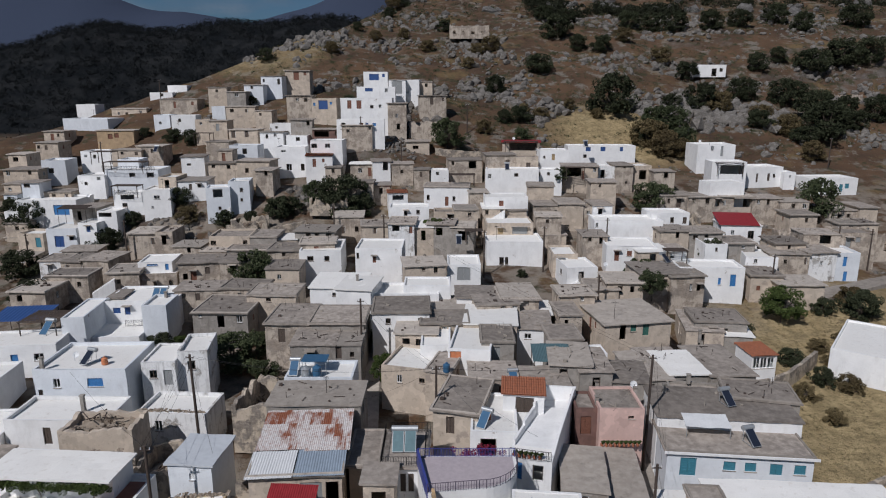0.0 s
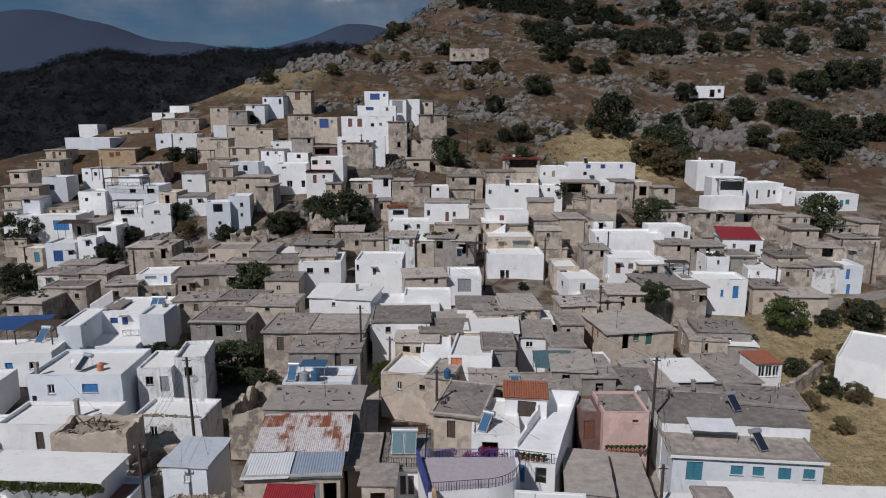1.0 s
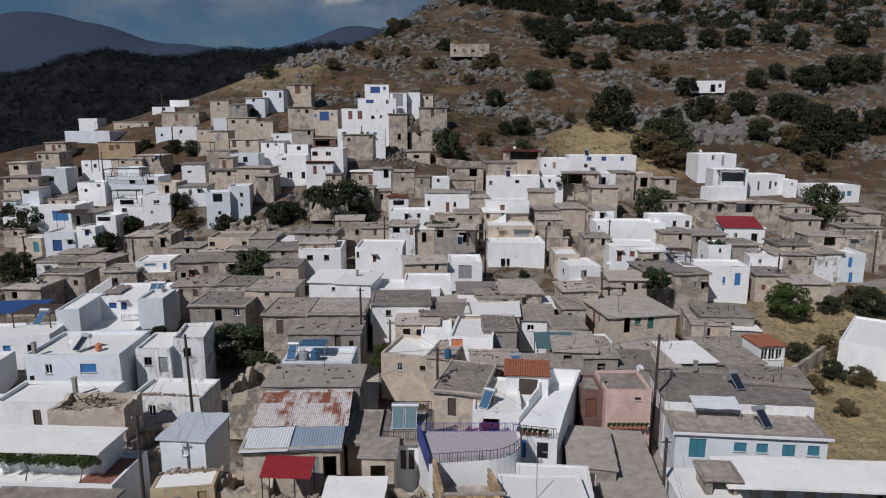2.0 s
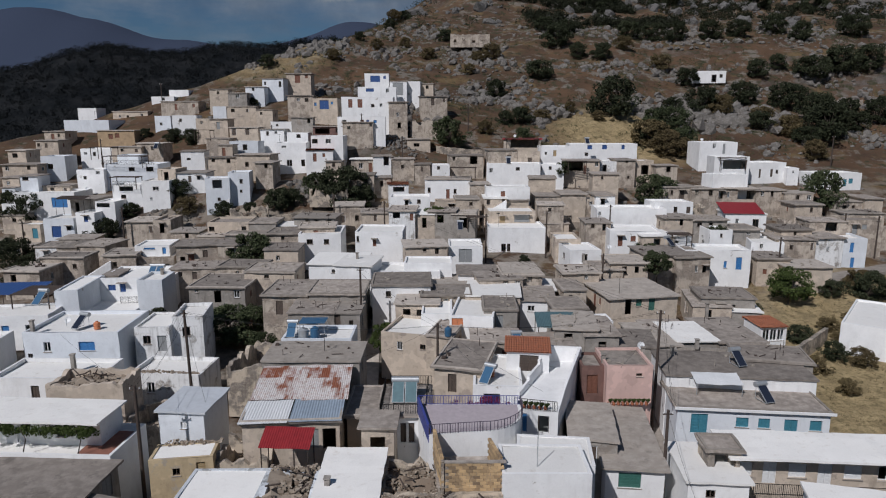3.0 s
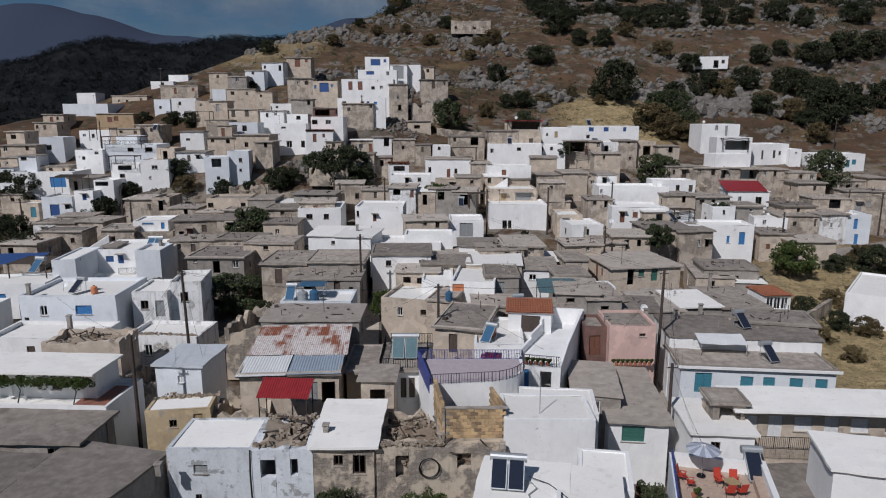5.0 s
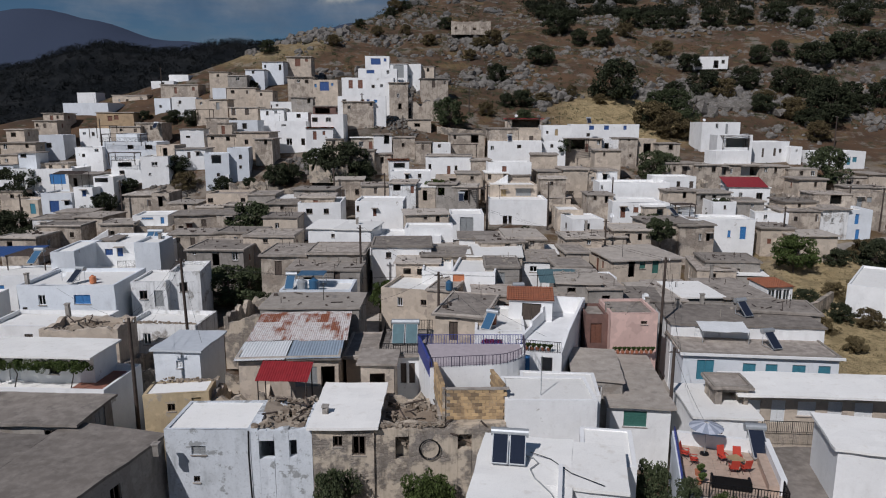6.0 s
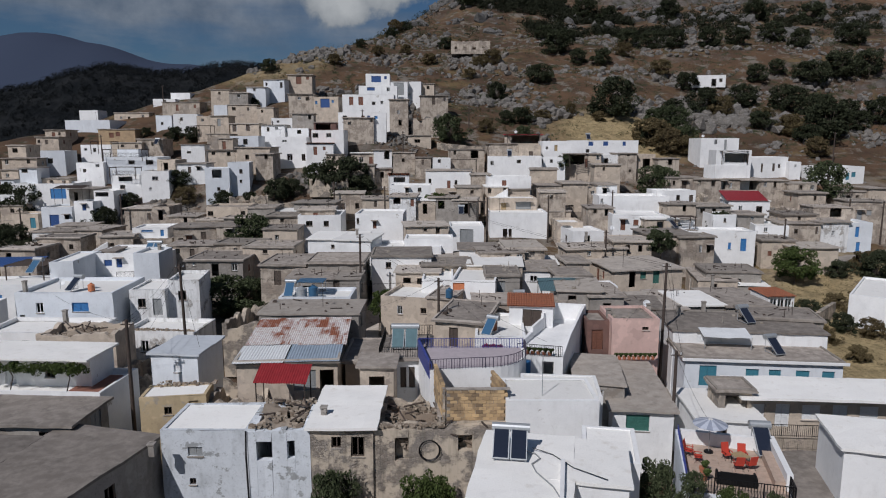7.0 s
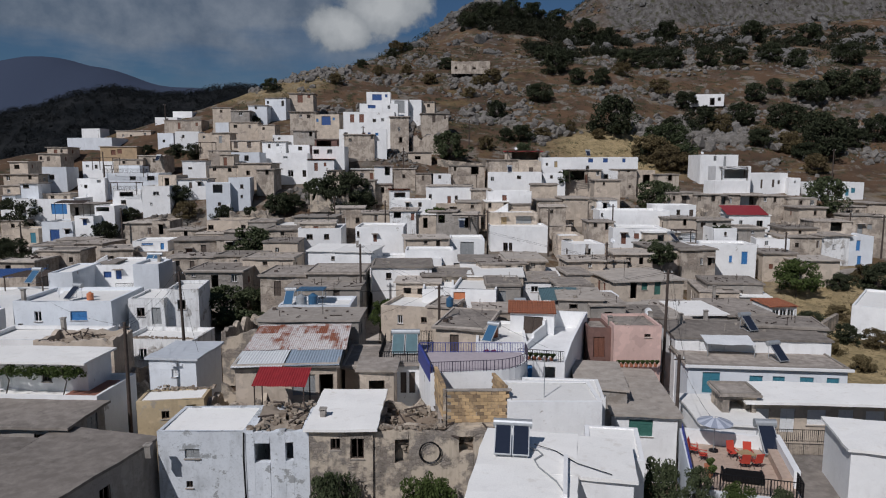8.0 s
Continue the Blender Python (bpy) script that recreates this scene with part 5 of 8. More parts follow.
house("P", "gp", 15.7, 60.6, 6.15, 4.5, 5.2, 0, (("w", "F", 2.9, 0.6, 0.8, 0.3, "dark"), ("w", "R", 1.6, 0.7, 1.2, 1.0, "dark")), label="pink plastered house with a flat roof behind a pale kerb")
house("N", "gp", 13.5, 61.5, 5.75, 2.2, 4.0, 0, (("d", "F", 0.5, 1.1, 0.9, 2.0, "brown"),), label="dark brown recessed wing beside a pink house")
house("W", "wp", 5.9, 53.55, 5.0, 3.9, 2.6, -14, (("d", "F", 0.45, 0.8, 0.35, 1.75, "blue"), ("d", "F", 2.2, 0.95, 0.4, 1.6, "dark")), ph=0.06, label="whitewashed house front with a blue door under a terrace")
house("W", "wp", 2.6, 57.6, 5.4, 4.6, 8.5, -4, (("d", "F", 1.0, 1.5, 0.8, 1.8, "dark"),))
house("W", "gs", -5.4, 51.6, 5.3, 3.9, 6, 0, (("d", "F", 1.6, 0.6, 0.75, 1.8, ""), ("d", "F", 2.3, 0.6, 0.75, 1.8, "")))
house("C", "gs", -1.0, 61.0, 6.0, 4.6, 8, -14, (("w", "R", 1.0, 0.7, 0.9, 1.2, "dark"), ("d", "R", 3.2, 0.9, 0.7, 1.9, "brown"), ("w", "R", 5.6, 0.7, 0.9, 1.1, "dark")))
house("C", "gs", -16.3, 49.3, 5.75, 7.8, 10.4, 4, (("d", "F", 4.3, 1.8, 0.8, 1.7, "grey"), ("d", "F", 6.4, 1.1, 0.8, 1.8, "dark")))
house("G", "gs", -17.6, 60.4, 6.75, 9.4, 5.5, 0, (("w", "F", 3, 0.6, 0.6, 0.4, "dark"),))
house("C", "gs", -8.4, 53.0, 4.6, 2.6, 6, 0)
house("B", "wp", -17.2, 66.4, 6.9, 7.4, 4.8, 0, (("d", "F", 5.8, 0.8, 0.7, 1.4, "grey"),), label="pale blue-white house with roof tanks and low parapet")
house("R", "wp", -35.0, 71.4, 6.5, 3.9, 6, 3, (("w", "F", 0.9, 0.85, 1.0, 1.0, ""), ("d", "F", 2.5, 1.0, 1.0, 1.9, "grey")))
house("R", "wp", -31.2, 72.6, 7.3, 3.4, 6, 8, (("w", "F", 1.1, 0.85, 1.2, 1.1, ""),))
house("R", "wp", -32.6, 64.4, 3.9, 7.6, 5, -4, (("w", "F", 1.9, 0.8, 1.0, 1.2, ""),))
house("B", "wp", -45.8, 68.6, 6.8, 10.2, 8.5, 2, (("w", "F", 2.1, 0.75, 1.1, 1.1, ""), ("w", "F", 5.9, 1.7, 1.1, 1.0, "blue"), ("w", "F", 0.3, 0.5, 2.4, 0.7, "dark")))
house("W", "wp", -44.5, 61.0, 4.7, 10.5, 5.5, 0)
house("W", "wp", -54, 59.5, 3.4, 9.5, 6, 4)
house("C", "gs", -52, 55.0, 2.4, 9, 5, 0)
house("W", "wp", -68, 78, 5.2, 18, 6, 8, (("w", "F", 15.2, 1.2, 1.2, 1.0, ""), ("w", "F", 12.4, 0.9, 1.2, 1.0, "blue")))
house("W", "wp", -61, 70.5, 4.2, 9, 6, 5, (("w", "F", 5, 1.0, 1.0, 1.0, "blue"),))
house("W", "wp", 52.7, 84.4, 3.1, 16, 15, -38, label="large blank white building with a flat parapet roof")
house("W", "ts", 40.0, 80.0, 3.9, 3.4, 4, 6, (("w", "F", 0.25, 0.9, 0.45, 1.5, "glass"), ("w", "F", 1.23, 0.9, 0.45, 1.5, "glass"), ("w", "F", 2.21, 0.9, 0.45, 1.5, "glass")), label="small white veranda with tall windows and red tiles")
house("G", "gs", 9.0, 66.5, 5.6, 5, 6, 0)
house("G", "gs", 17.4, 70.0, 5.0, 6, 6, -8, (("w", "F", 1.2, 0.7, 0.7, 1.0, "dark"),))
house("C", "gs", 3.0, 68.8, 5.7, 5.5, 5, 0)


def shell(x, y, ztop, w, d, rot, mt, ops=(), h=5.0, ragged=0.8, label="", seed=1, fill=0.45):
    """A roofless ruin: four thick walls with broken tops."""
    rnd = random.Random(seed)
    e = thing("ruin", x, y, ztop - h, rot, label or "roofless stone ruin with broken wall tops and fallen rubble", "ruin", "ruins")
    for o, a, span, key in (((0, 0), 0, w, "F"), ((w, 0), 90, d, "R"), ((w, d), 180, w, "B"), ((0, d), 270, d, "L")):
        bm = bmesh.new()
        n = max(3, int(span / 0.45))
        hs = [h - ragged * abs(noise.noise((x + i * 0.35, y + a, seed))) * 2 - rnd.uniform(0, 0.2) for i in range(n + 1)]
        holes = [q for q in ops if q[1] == key]
        for i in range(n):
            u0, u1 = span * i / n, span * (i + 1) / n
            um = (u0 + u1) / 2
            cut = next(((h - q[4] - q[5], h - q[4]) for q in holes if q[2] < um < q[2] + q[3]), None)
            tops = (hs[i], hs[i + 1])
            if cut and cut[1] < min(tops) - 0.1:
                box(bm, u0, 0, 0, u1, 0.45, cut[0])
                box(bm, u0, 0, cut[1], u1, 0.45, min(tops))
            else:
                v = box(bm, u0, 0, 0, u1, 0.45, 1)
                for k, vv in enumerate(v[4:]):
                    vv.co.z = tops[k % 2]
        for v in bm.verts:
            v.co += noise.noise_vector(v.co * 1.3 + Vector((x, y, 0))) * 0.05
        p = part("wall", bm, WALL[mt], e)
        p.matrix_basis = Matrix.Translation((*o, 0)) @ pose(0, 0, 0, 0, 0, a)
    bm = bmesh.new()
    for k in range(int(w * d * 16)):
        s = rnd.uniform(0.04, 0.12) + 0.12 * rnd.random() ** 4
        px, py = rnd.uniform(0.5, w - 0.5), rnd.uniform(0.5, d - 0.5)
        pz = h * fill + 1.1 * noise.noise((px * 0.5 + x, py * 0.5 + y, 4)) + rnd.uniform(-0.2, 0.3)
        box(bm, px - s, py - s * 0.7, pz - s, px + s, py + s * 0.7, pz + s * 0.6, s * 0.4)
    grid_top(bm, 0.3, 0.3, w - 0.3, d - 0.3, h * fill, 1.2, x, y, 0.6)
    tagged(part("rubble", bm, PAINT["debris"], e), kind="stuff")
    for k in range(max(4, int(w * d * 0.4))):
        bm = bmesh.new()
        a = Vector((rnd.uniform(0.6, w - 0.6), rnd.uniform(0.6, d - 0.6), h * fill + rnd.uniform(0.2, 0.9)))
        tube(bm, a, a + Vector((rnd.uniform(-1.6, 1.6), rnd.uniform(-1.2, 1.2), rnd.uniform(-0.3, 0.5))), 0.06)
        part("fallen_beam", bm, PAINT["wood"], e)
    return e


shell(-4.75, 40.3, 4.45, 8.7, 1.2, 0, "Q", (("w", "F", 1.45, 0.9, 0.75, 1.6, ""), ("w", "F", 5.4, 1.1, 0.55, 1.1, "")), 7, 0.25, seed=3, fill=0.86)
shell(-4.75, 41.6, 4.2, 4.7, 5.4, 0, "Q", (), 7, 0.6, seed=4, fill=0.84)
shell(-36.6, 57.0, 5.8, 6.9, 4.2, 3, "C", (), 7.5, 0.4, seed=5, fill=0.86)
shell(-12.75, 40.0, 4.5, 3.95, 4.4, 2, "K", (("w", "F", 0.7, 0.8, 0.95, 1.3, ""), ("w", "F", 2.45, 0.72, 0.9, 1.25, ""), ("w", "F", 0.55, 0.4, 3.2, 0.5, "")), 10, 0.12,
      "flaking blue-white house front with a fallen-in roof", 20, 0.955)
shell(-22.5, 64.5, 5.0, 4.8, 8, -4, "Q", (), 6, 1.3, seed=8)
shell(-29.5, 55.2, 2.6, 5.2, 6, 0, "Q", (), 4.5, 1.2, seed=9)
shell(-18.2, 47.6, 3.8, 4.3, 4.4, 0, "Q", (), 5, 1.4, seed=11)
shell(66, 124, 10.4, 9, 6, 0, "S", (("d", "F", 2, 1.2, 1.0, 2.0, ""), ("w", "F", 5.5, 0.9, 1.0, 1.0, "")), 5, 1.6, seed=12)
shell(82, 124.5, 9.8, 12, 6, 0, "S", (("d", "F", 3, 1.2, 1.0, 2.0, ""), ("w", "F", 7.5, 0.9, 1.0, 1.0, "")), 5, 1.8, seed=13)
shell(46, 133.5, 12.6, 7, 5, 0, "Q", (), 4.5, 1.8, seed=14)
shell(-9, 180.5, 29.4, 9, 6, 0, "S", (), 5.5, 1.6, seed=15)
shell(2.5, 263.5, 61.5, 15, 6, 0, "S", (("d", "F", 1.2, 1.2, 1.2, 2, ""), ("w", "F", 4.4, 1.3, 1.2, 1.6, ""), ("d", "F", 8.2, 1.2, 1.2, 2.2, ""), ("w", "F", 12, 1.2, 1.2, 1.6, "")), 5, 0.3,
      "roofless stone farmhouse with dark doorways on the hillside", 16)
shell(133, 229, 36, 8.5, 5, 0, "S", (("d", "F", 3.0, 1.6, 1.2, 2.6, ""), ("w", "F", 6.5, 1.0, 1.2, 1.4, "")), 5, 0.5, seed=17)
shell(-28, 137, 15.5, 8, 5, 0, "Q", (), 4, 1.6, seed=18)
shell(-42, 128.5, 12.4, 7, 5, 10, "Q", (), 4, 2.0, seed=19)
house("W", "wp", 86.5, 239, 46, 11.5, 6, -12, (("d", "F", 6.8, 1.6, 1.3, 2.6, "dark"), ("w", "F", 9.4, 1.0, 1.2, 1.2, "dark")), h=4.2)


def block_ruin():
    """Unfinished room of sawn sandstone blocks, each a piece of its own."""
    e = thing("block_wall", 0.0, 41.5, 0.0, 1, "roofless room of yellow sandstone blocks in mortar courses", "ruin", "ruins")
    me = bpy.data.meshes.new("block")
    bm = bmesh.new()
    box(bm, 0.008, 0, 0.006, 0.47, 0.24, 0.228, 0.0)
    bmesh.ops.bevel(bm, geom=bm.edges[:], offset=0.012, segments=1, affect="EDGES")
    bm.to_mesh(me)
    bm.free()
    bed = bmesh.new()
    rnd = random.Random(4)
    for ox, oy, a, n, z0, z1 in ((0, 0, 0, 8, 4.35, 6.5), (-0.05, 0.25, 97, 9, 4.35, 6.75), (4.05, 0.25, 102, 6, 4.8, 6.75)):
        rows = int((z1 - z0) / 0.234)
        c, s = math.cos(radians(a)), math.sin(radians(a))
        for r in range(rows):
            for i in range(n):
                u = i * 0.478 + (0.24 if r % 2 else 0)
                b = hang("block", me, PAINT["ochre"], e)
                b.matrix_basis = Matrix.Translation((ox + c * u, oy + s * u, z0 + r * 0.234)) @ pose(0, rnd.uniform(-0.02, 0.02), 0, rnd.uniform(-0.6, 0.6), rnd.uniform(-0.5, 0.5), a + rnd.uniform(-1, 1))
        x1, y1 = c * n * 0.478, s * n * 0.478
        px, py = -s * 0.03, c * 0.03
        qx, qy = -s * 0.2, c * 0.2
        for p, q in (((px, py), (qx, qy)),):
            v = [bed.verts.new(t) for t in ((ox + p[0], oy + p[1], -1), (ox + x1 + p[0], oy + y1 + p[1], -1), (ox + x1 + q[0], oy + y1 + q[1], -1), (ox + q[0], oy + q[1], -1),
                                            (ox + p[0], oy + p[1], z1 - 0.25), (ox + x1 + p[0], oy + y1 + p[1], z1 - 0.25), (ox + x1 + q[0], oy + y1 + q[1], z1 - 0.25), (ox + q[0], oy + q[1], z1 - 0.25))]
            for f in ((0, 1, 5, 4), (1, 2, 6, 5), (2, 3, 7, 6), (3, 0, 4, 7), (4, 5, 6, 7)):
                bed.faces.new([v[i] for i in f])
    part("mortar_core", bed, WALL["Q"], e)
    bm = bmesh.new()
    box(bm, -0.05, -0.03, 6.46, 4.2, 0.27, 6.56, 0.015)
    part("capping", bm, PALE_CONCRETE, e)
    bm = bmesh.new()
    grid_top(bm, -0.6, 0.2, 3.9, 4.5, 4.5, 0.15, 3, 3, 0.6)
    part("floor_slab", bm, ROOF_GREY, e)


block_ruin()


def corrugated(name, x, y, z, w, d, rise, rot, paint, label, posts=0.0, pitch=0.18, category="roof sheet"):
    """A sheet with ridges that run up the slope."""
    e = thing(name, x, y, z, rot, label, category)
    bm = bmesh.new()
    n = int(w / pitch) * 4
    rows = []
    for j in range(5):
        t = j / 4
        rows.append([bm.verts.new((w * i / n, d * t + 0.02 * noise.noise((i * 0.3, j, x)), rise * t + 0.022 * math.cos(i * math.pi / 2) + 0.05 * noise.noise((i * 0.04, t * 2, y)))) for i in range(n + 1)])
    for a, b in zip(rows, rows[1:]):
        for i in range(n):
            bm.faces.new((a[i], a[i + 1], b[i + 1], b[i]))
    sheet = part("sheet", bm, paint, e)
    so = sheet.modifiers.new("thick", "SOLIDIFY")
    so.thickness = 0.02
    if posts:
        for px, py in ((0.15, 0.15), (w - 0.15, 0.15), (0.15, d - 0.15), (w - 0.15, d - 0.15)):
            bm = bmesh.new()
            tube(bm, (px, py, -posts), (px, py, rise * py / d), 0.05)
            part("post", bm, PAINT["wood"], e)
    return e


corrugated("awning", -14.0, 45.7, 5.4, 3.9, 1.9, 0.85, -4, PAINT["redsheet"], "red corrugated metal awning on thin posts", 4.0, category="awning")
corrugated("roof_sheet", -16.7, 53.0, 5.95, 4.4, 6.6, 0.5, 4, PAINT["rust"], "rust-streaked corrugated iron roof sheet")
corrugated("roof_sheet", -12.3, 52.9, 6.0, 4.0, 6.9, 0.5, 4, PAINT["rust"], "rust-streaked corrugated iron roof sheet")
corrugated("roof_sheet", -12.5, 49.2, 5.8, 4.2, 4.0, 0.16, 4, PAINT["zinc"], "blue-grey corrugated roof sheet", pitch=0.22)
corrugated("roof_sheet", -16.5, 48.8, 5.78, 3.9, 4.1, 0.14, 4, PAINT["white"], "white-painted metal roof sheet with ridges", pitch=0.22)
corrugated("lean_to_roof", 10.6, 72.4, 6.2, 4.6, 4.0, 0.7, -2, PAINT["tealsheet"], "dark teal sheet roof of an open lean-to", 5.5, category="lean-to")
corrugated("awning", -79, 133.3, 13.6, 6, 3, 0.4, 0, PAINT["wood"], "dark shade awning on posts over a terrace", 3.5, category="awning")
corrugated("pergola_roof", -62, 85.0, 6.5, 7, 6, 0.3, 8, PAINT["navy"], "dark slatted pergola roof over a terrace", 4.5, 0.5, category="pergola")


def sloped_roof():
    """Red sheet roof falling to the front over a white wedge of wall."""
    e = thing("sloped_roof", 54.0, 126.4, 11.79, -8, "dark red sheet roof sloping over a white house", "roof")
    w, d, r = 7.0, 5.6, 1.35
    bm = bmesh.new()
    a = [bm.verts.new(p) for p in ((0.1, 0.1, -0.1), (w - 0.1, 0.1, -0.1), (w - 0.1, d, -0.1), (0.1, d, -0.1), (0.1, 0.1, 0.1), (w - 0.1, 0.1, 0.1), (w - 0.1, d, r), (0.1, d, r))]
    for f in ((0, 1, 5, 4), (1, 2, 6, 5), (2, 3, 7, 6), (3, 0, 4, 7)):
        bm.faces.new([a[i] for i in f])
    part("gable_wall", bm, WALL["W"], e)
    bm = bmesh.new()
    box(bm, -0.25, -0.3, 0, w + 0.25, d + 0.3, 0.07, 0.01)
    for v in bm.verts:
        v.co.z += 0.06 + (v.co.y - 0.1) * (r - 0.1) / (d - 0.1)
    part("sheet", bm, PAINT["redsheet"], e)


sloped_roof()


def terrace():
    """Roof terrace with blue and white parapets, tiled floor, chairs and parasol."""
    e = thing("terrace_house", 11.9, 31.0, -2.5, -15, "white house with a tiled roof terrace behind blue parapets", "house")
    w, d, z = 5.2, 5.9, 7.7
    bm = bmesh.new()
    box(bm, 0, 0, 0, w, d, z)
    part("wall", bm, WALL["B"], e)
    bm = bmesh.new()
    box(bm, -0.003, 0, z, 0.22, d, z + 0.75, 0.03)
    part("parapet", bm, WALL["B"], e, "pale blue parapet")
    bm = bmesh.new()
    box(bm, w - 0.25, 1.2, z, w + 0.02, d, z + 0.95, 0.04)
    part("parapet", bm, WALL["W"], e)
    bm = bmesh.new()
    box(bm, 0.25, d - 0.25, z, w - 0.27, d, z + 0.8, 0.03)
    part("parapet", bm, WALL["W"], e)
    me = bpy.data.meshes.new("floor_tile")
    bm = bmesh.new()
    box(bm, 0.006, 0.006, 0, 0.594, 0.594, 0.03)
    bm.to_mesh(me)
    bm.free()
    tm = plain("floor_tile_clay", (0.50, 0.38, 0.30), 0.7, 0, 0.2, 3)
    for i in range(8):
        for j in range(9):
            t = hang("floor_tile", me, tm, e)
            t.location = (0.28 + i * 0.6, 0.1 + j * 0.62, z + 0.005)
    bm = bmesh.new()
    box(bm, w - 0.75, 1.3, z + 0.04, w - 0.26, d - 0.3, z + 0.5, 0.01)
    part("bench", bm, tm, e, "tiled bench along the parapet")
    rail(e, (0.1, 0.2, z + 0.76), (0.1, d - 0.2, z + 0.76), 0.35, PAINT["purple"], 0.2)
    rail(e, (0.3, 0.06, z + 0.03), (w - 0.1, 0.06, z + 0.03), 0.85, PAINT["black"])
    rail(e, (w - 0.1, 0.06, z + 0.03), (w - 0.1, 1.2, z + 0.03), 0.85, PAINT["black"])


def rail(parent, a, b, h, paint, gap=0.14):
    """Railing with top and bottom bars and many balusters."""
    a, b = Vector(a), Vector(b)
    up = Vector((0, 0, h))
    bm = bmesh.new()
    tube(bm, a + up, b + up, 0.028, n=5)
    tube(bm, a + up * 0.1, b + up * 0.1, 0.018, n=4)
    n = max(2, int((b - a).length / gap))
    for i in range(n + 1):
        p = a.lerp(b, i / n)
        tube(bm, p, p + up, 0.035 if i % 8 == 0 else 0.017, n=4)
    return part("railing", bm, paint, parent)


def railing(x0, y0, x1, y1, z, h, paint, label):
    e = thing("railing", x0, y0, z, 0, label, "railing", "railings")
    rail(e, (0, 0, 0), (x1 - x0, y1 - y0, 0), h, paint)


terrace()
BLUE_RAIL = "violet-blue metal railing round a white roof terrace"
BLACK_RAIL = "black iron balcony railing"
for q in ((-5.4, 51.5, -1.6, 51.5, 5.3), (-1.6, 51.5, -1.6, 57.4, 5.3), (-5.4, 51.5, -5.4, 57.4, 5.3), (-4.9, 57.0, -1.2, 57.0, 5.6), (6.0, 53.6, 9.6, 52.7, 4.97),
          (24.2, 47.3, 36.5, 46.4, 0.6), (-46, 90.8, -40.5, 91.2, 3.8), (-78, 151.5, -66, 151.5, 19.4), (-69, 137.8, -64, 137.9, 15.9)):
    railing(*q, 0.95, PAINT["black"], BLACK_RAIL)


def upright(bm, a, b, z0, za, zb, thick=0.24):
    """A plastered wall from a to b with a sloping top."""
    a, b = Vector((*a, 0)), Vector((*b, 0))
    n = Vector((-(b - a).y, (b - a).x, 0)).normalized() * thick
    low = [a, b, b + n, a + n]
    v = [bm.verts.new((p.x, p.y, z0)) for p in low] + [bm.verts.new((p.x, p.y, z)) for p, z in zip(low, (za, zb, zb, za))]
    for f in ((0, 1, 5, 4), (1, 2, 6, 5), (2, 3, 7, 6), (3, 0, 4, 7), (4, 5, 6, 7)):
        bm.faces.new([v[i] for i in f])


def prism(bm, plan, z0, z1):
    lo, hi = ([bm.verts.new((*p, z)) for p in plan] for z in (z0, z1))
    for i in range(len(plan)):
        j = (i + 1) % len(plan)
        bm.faces.new((lo[i], lo[j], hi[j], hi[i]))
    bm.faces.new(hi)


def walled_terrace():
    """Long white roof terrace that narrows to the back between rising parapets."""
    e = thing("roof_terrace", 0, 0, 0, 0, "bright white roof terrace between high stepped parapets", "terrace")
    bm = bmesh.new()
    prism(bm, ((6.55, 55.9), (10.35, 54.95), (14.05, 65.0), (10.95, 65.2)), -4, 4.94)
    part("body", bm, WALL["W"], e)
    for a, b, za, zb in (((9.72, 52.75), (10.9, 56.0), 5.05, 5.9), ((10.9, 56.0), (14.1, 65.0), 5.9, 6.5), ((14.1, 65.0), (10.85, 65.2), 6.5, 6.6),
                         ((10.85, 65.2), (9.1, 61.4), 6.6, 6.45), ((9.1, 61.4), (7.7, 58.4), 6.05, 6.0), ((7.7, 58.4), (6.5, 55.8), 5.6, 5.5)):
        bm = bmesh.new()
        upright(bm, a, b, -3.9, za, zb)
        part("parapet", bm, WALL["W"], e)


walled_terrace()


def curved_terrace():
    """White terrace with a rounded corner, violet-grey floor and violet-blue railing."""
    e = thing("curved_terrace", 0, 0, 0, 0, "white terrace with a rounded corner, dark railing and violet-blue side wall", "terrace")
    bend = [(2.9 + 3.4 * math.sin(radians(a)), 50.4 - 3.4 * math.cos(radians(a))) for a in range(0, 91, 10)]
    plan = [(-2.3, 51.9), (-1.2, 46.45), (1.0, 46.75)] + bend + [(6.3, 51.9)]
    bm = bmesh.new()
    prism(bm, plan, -2, 6.1)
    part("wall", bm, WALL["W"], e)
    inner = [(2.2 + (x - 2.2) * 0.93, 49.6 + (y - 49.6) * 0.93) for x, y in plan]
    bm = bmesh.new()
    prism(bm, inner, 6.06, 6.13)
    part("floor", bm, plain("violet_grey_floor", (0.47, 0.41, 0.43), 0.8, 0, 0.15, 3.0), e, "violet-grey painted terrace floor")
    for p, q in zip(plan[1:], plan[2:]):
        rail(e, (*p, 6.1), (*q, 6.1), 0.8, PAINT["iron"], 0.2)
    bm = bmesh.new()
    upright(bm, (-2.32, 51.9), (-1.25, 46.5), 5.4, 6.75, 6.55, 0.2)
    part("side_wall", bm, PAINT["purple"], e, "violet-blue painted side wall")
    rail(e, (-2.2, 51.8, 6.1), (6.2, 51.8, 6.1), 0.8, PAINT["purple"], 0.13)


curved_terrace()


def strip(name, x, y, z, w, d, h, rot, paint, label, category):
    """A plain cast or laid strip with worn edges."""
    e = thing(name, x, y, z, rot, label, category)
    bm = bmesh.new()
    box(bm, 0, 0, 0, w, d, h, 0.008)
    bmesh.ops.bevel(bm, geom=bm.edges[:], offset=0.012, segments=1, affect="EDGES")
    part("body", bm, paint, e)


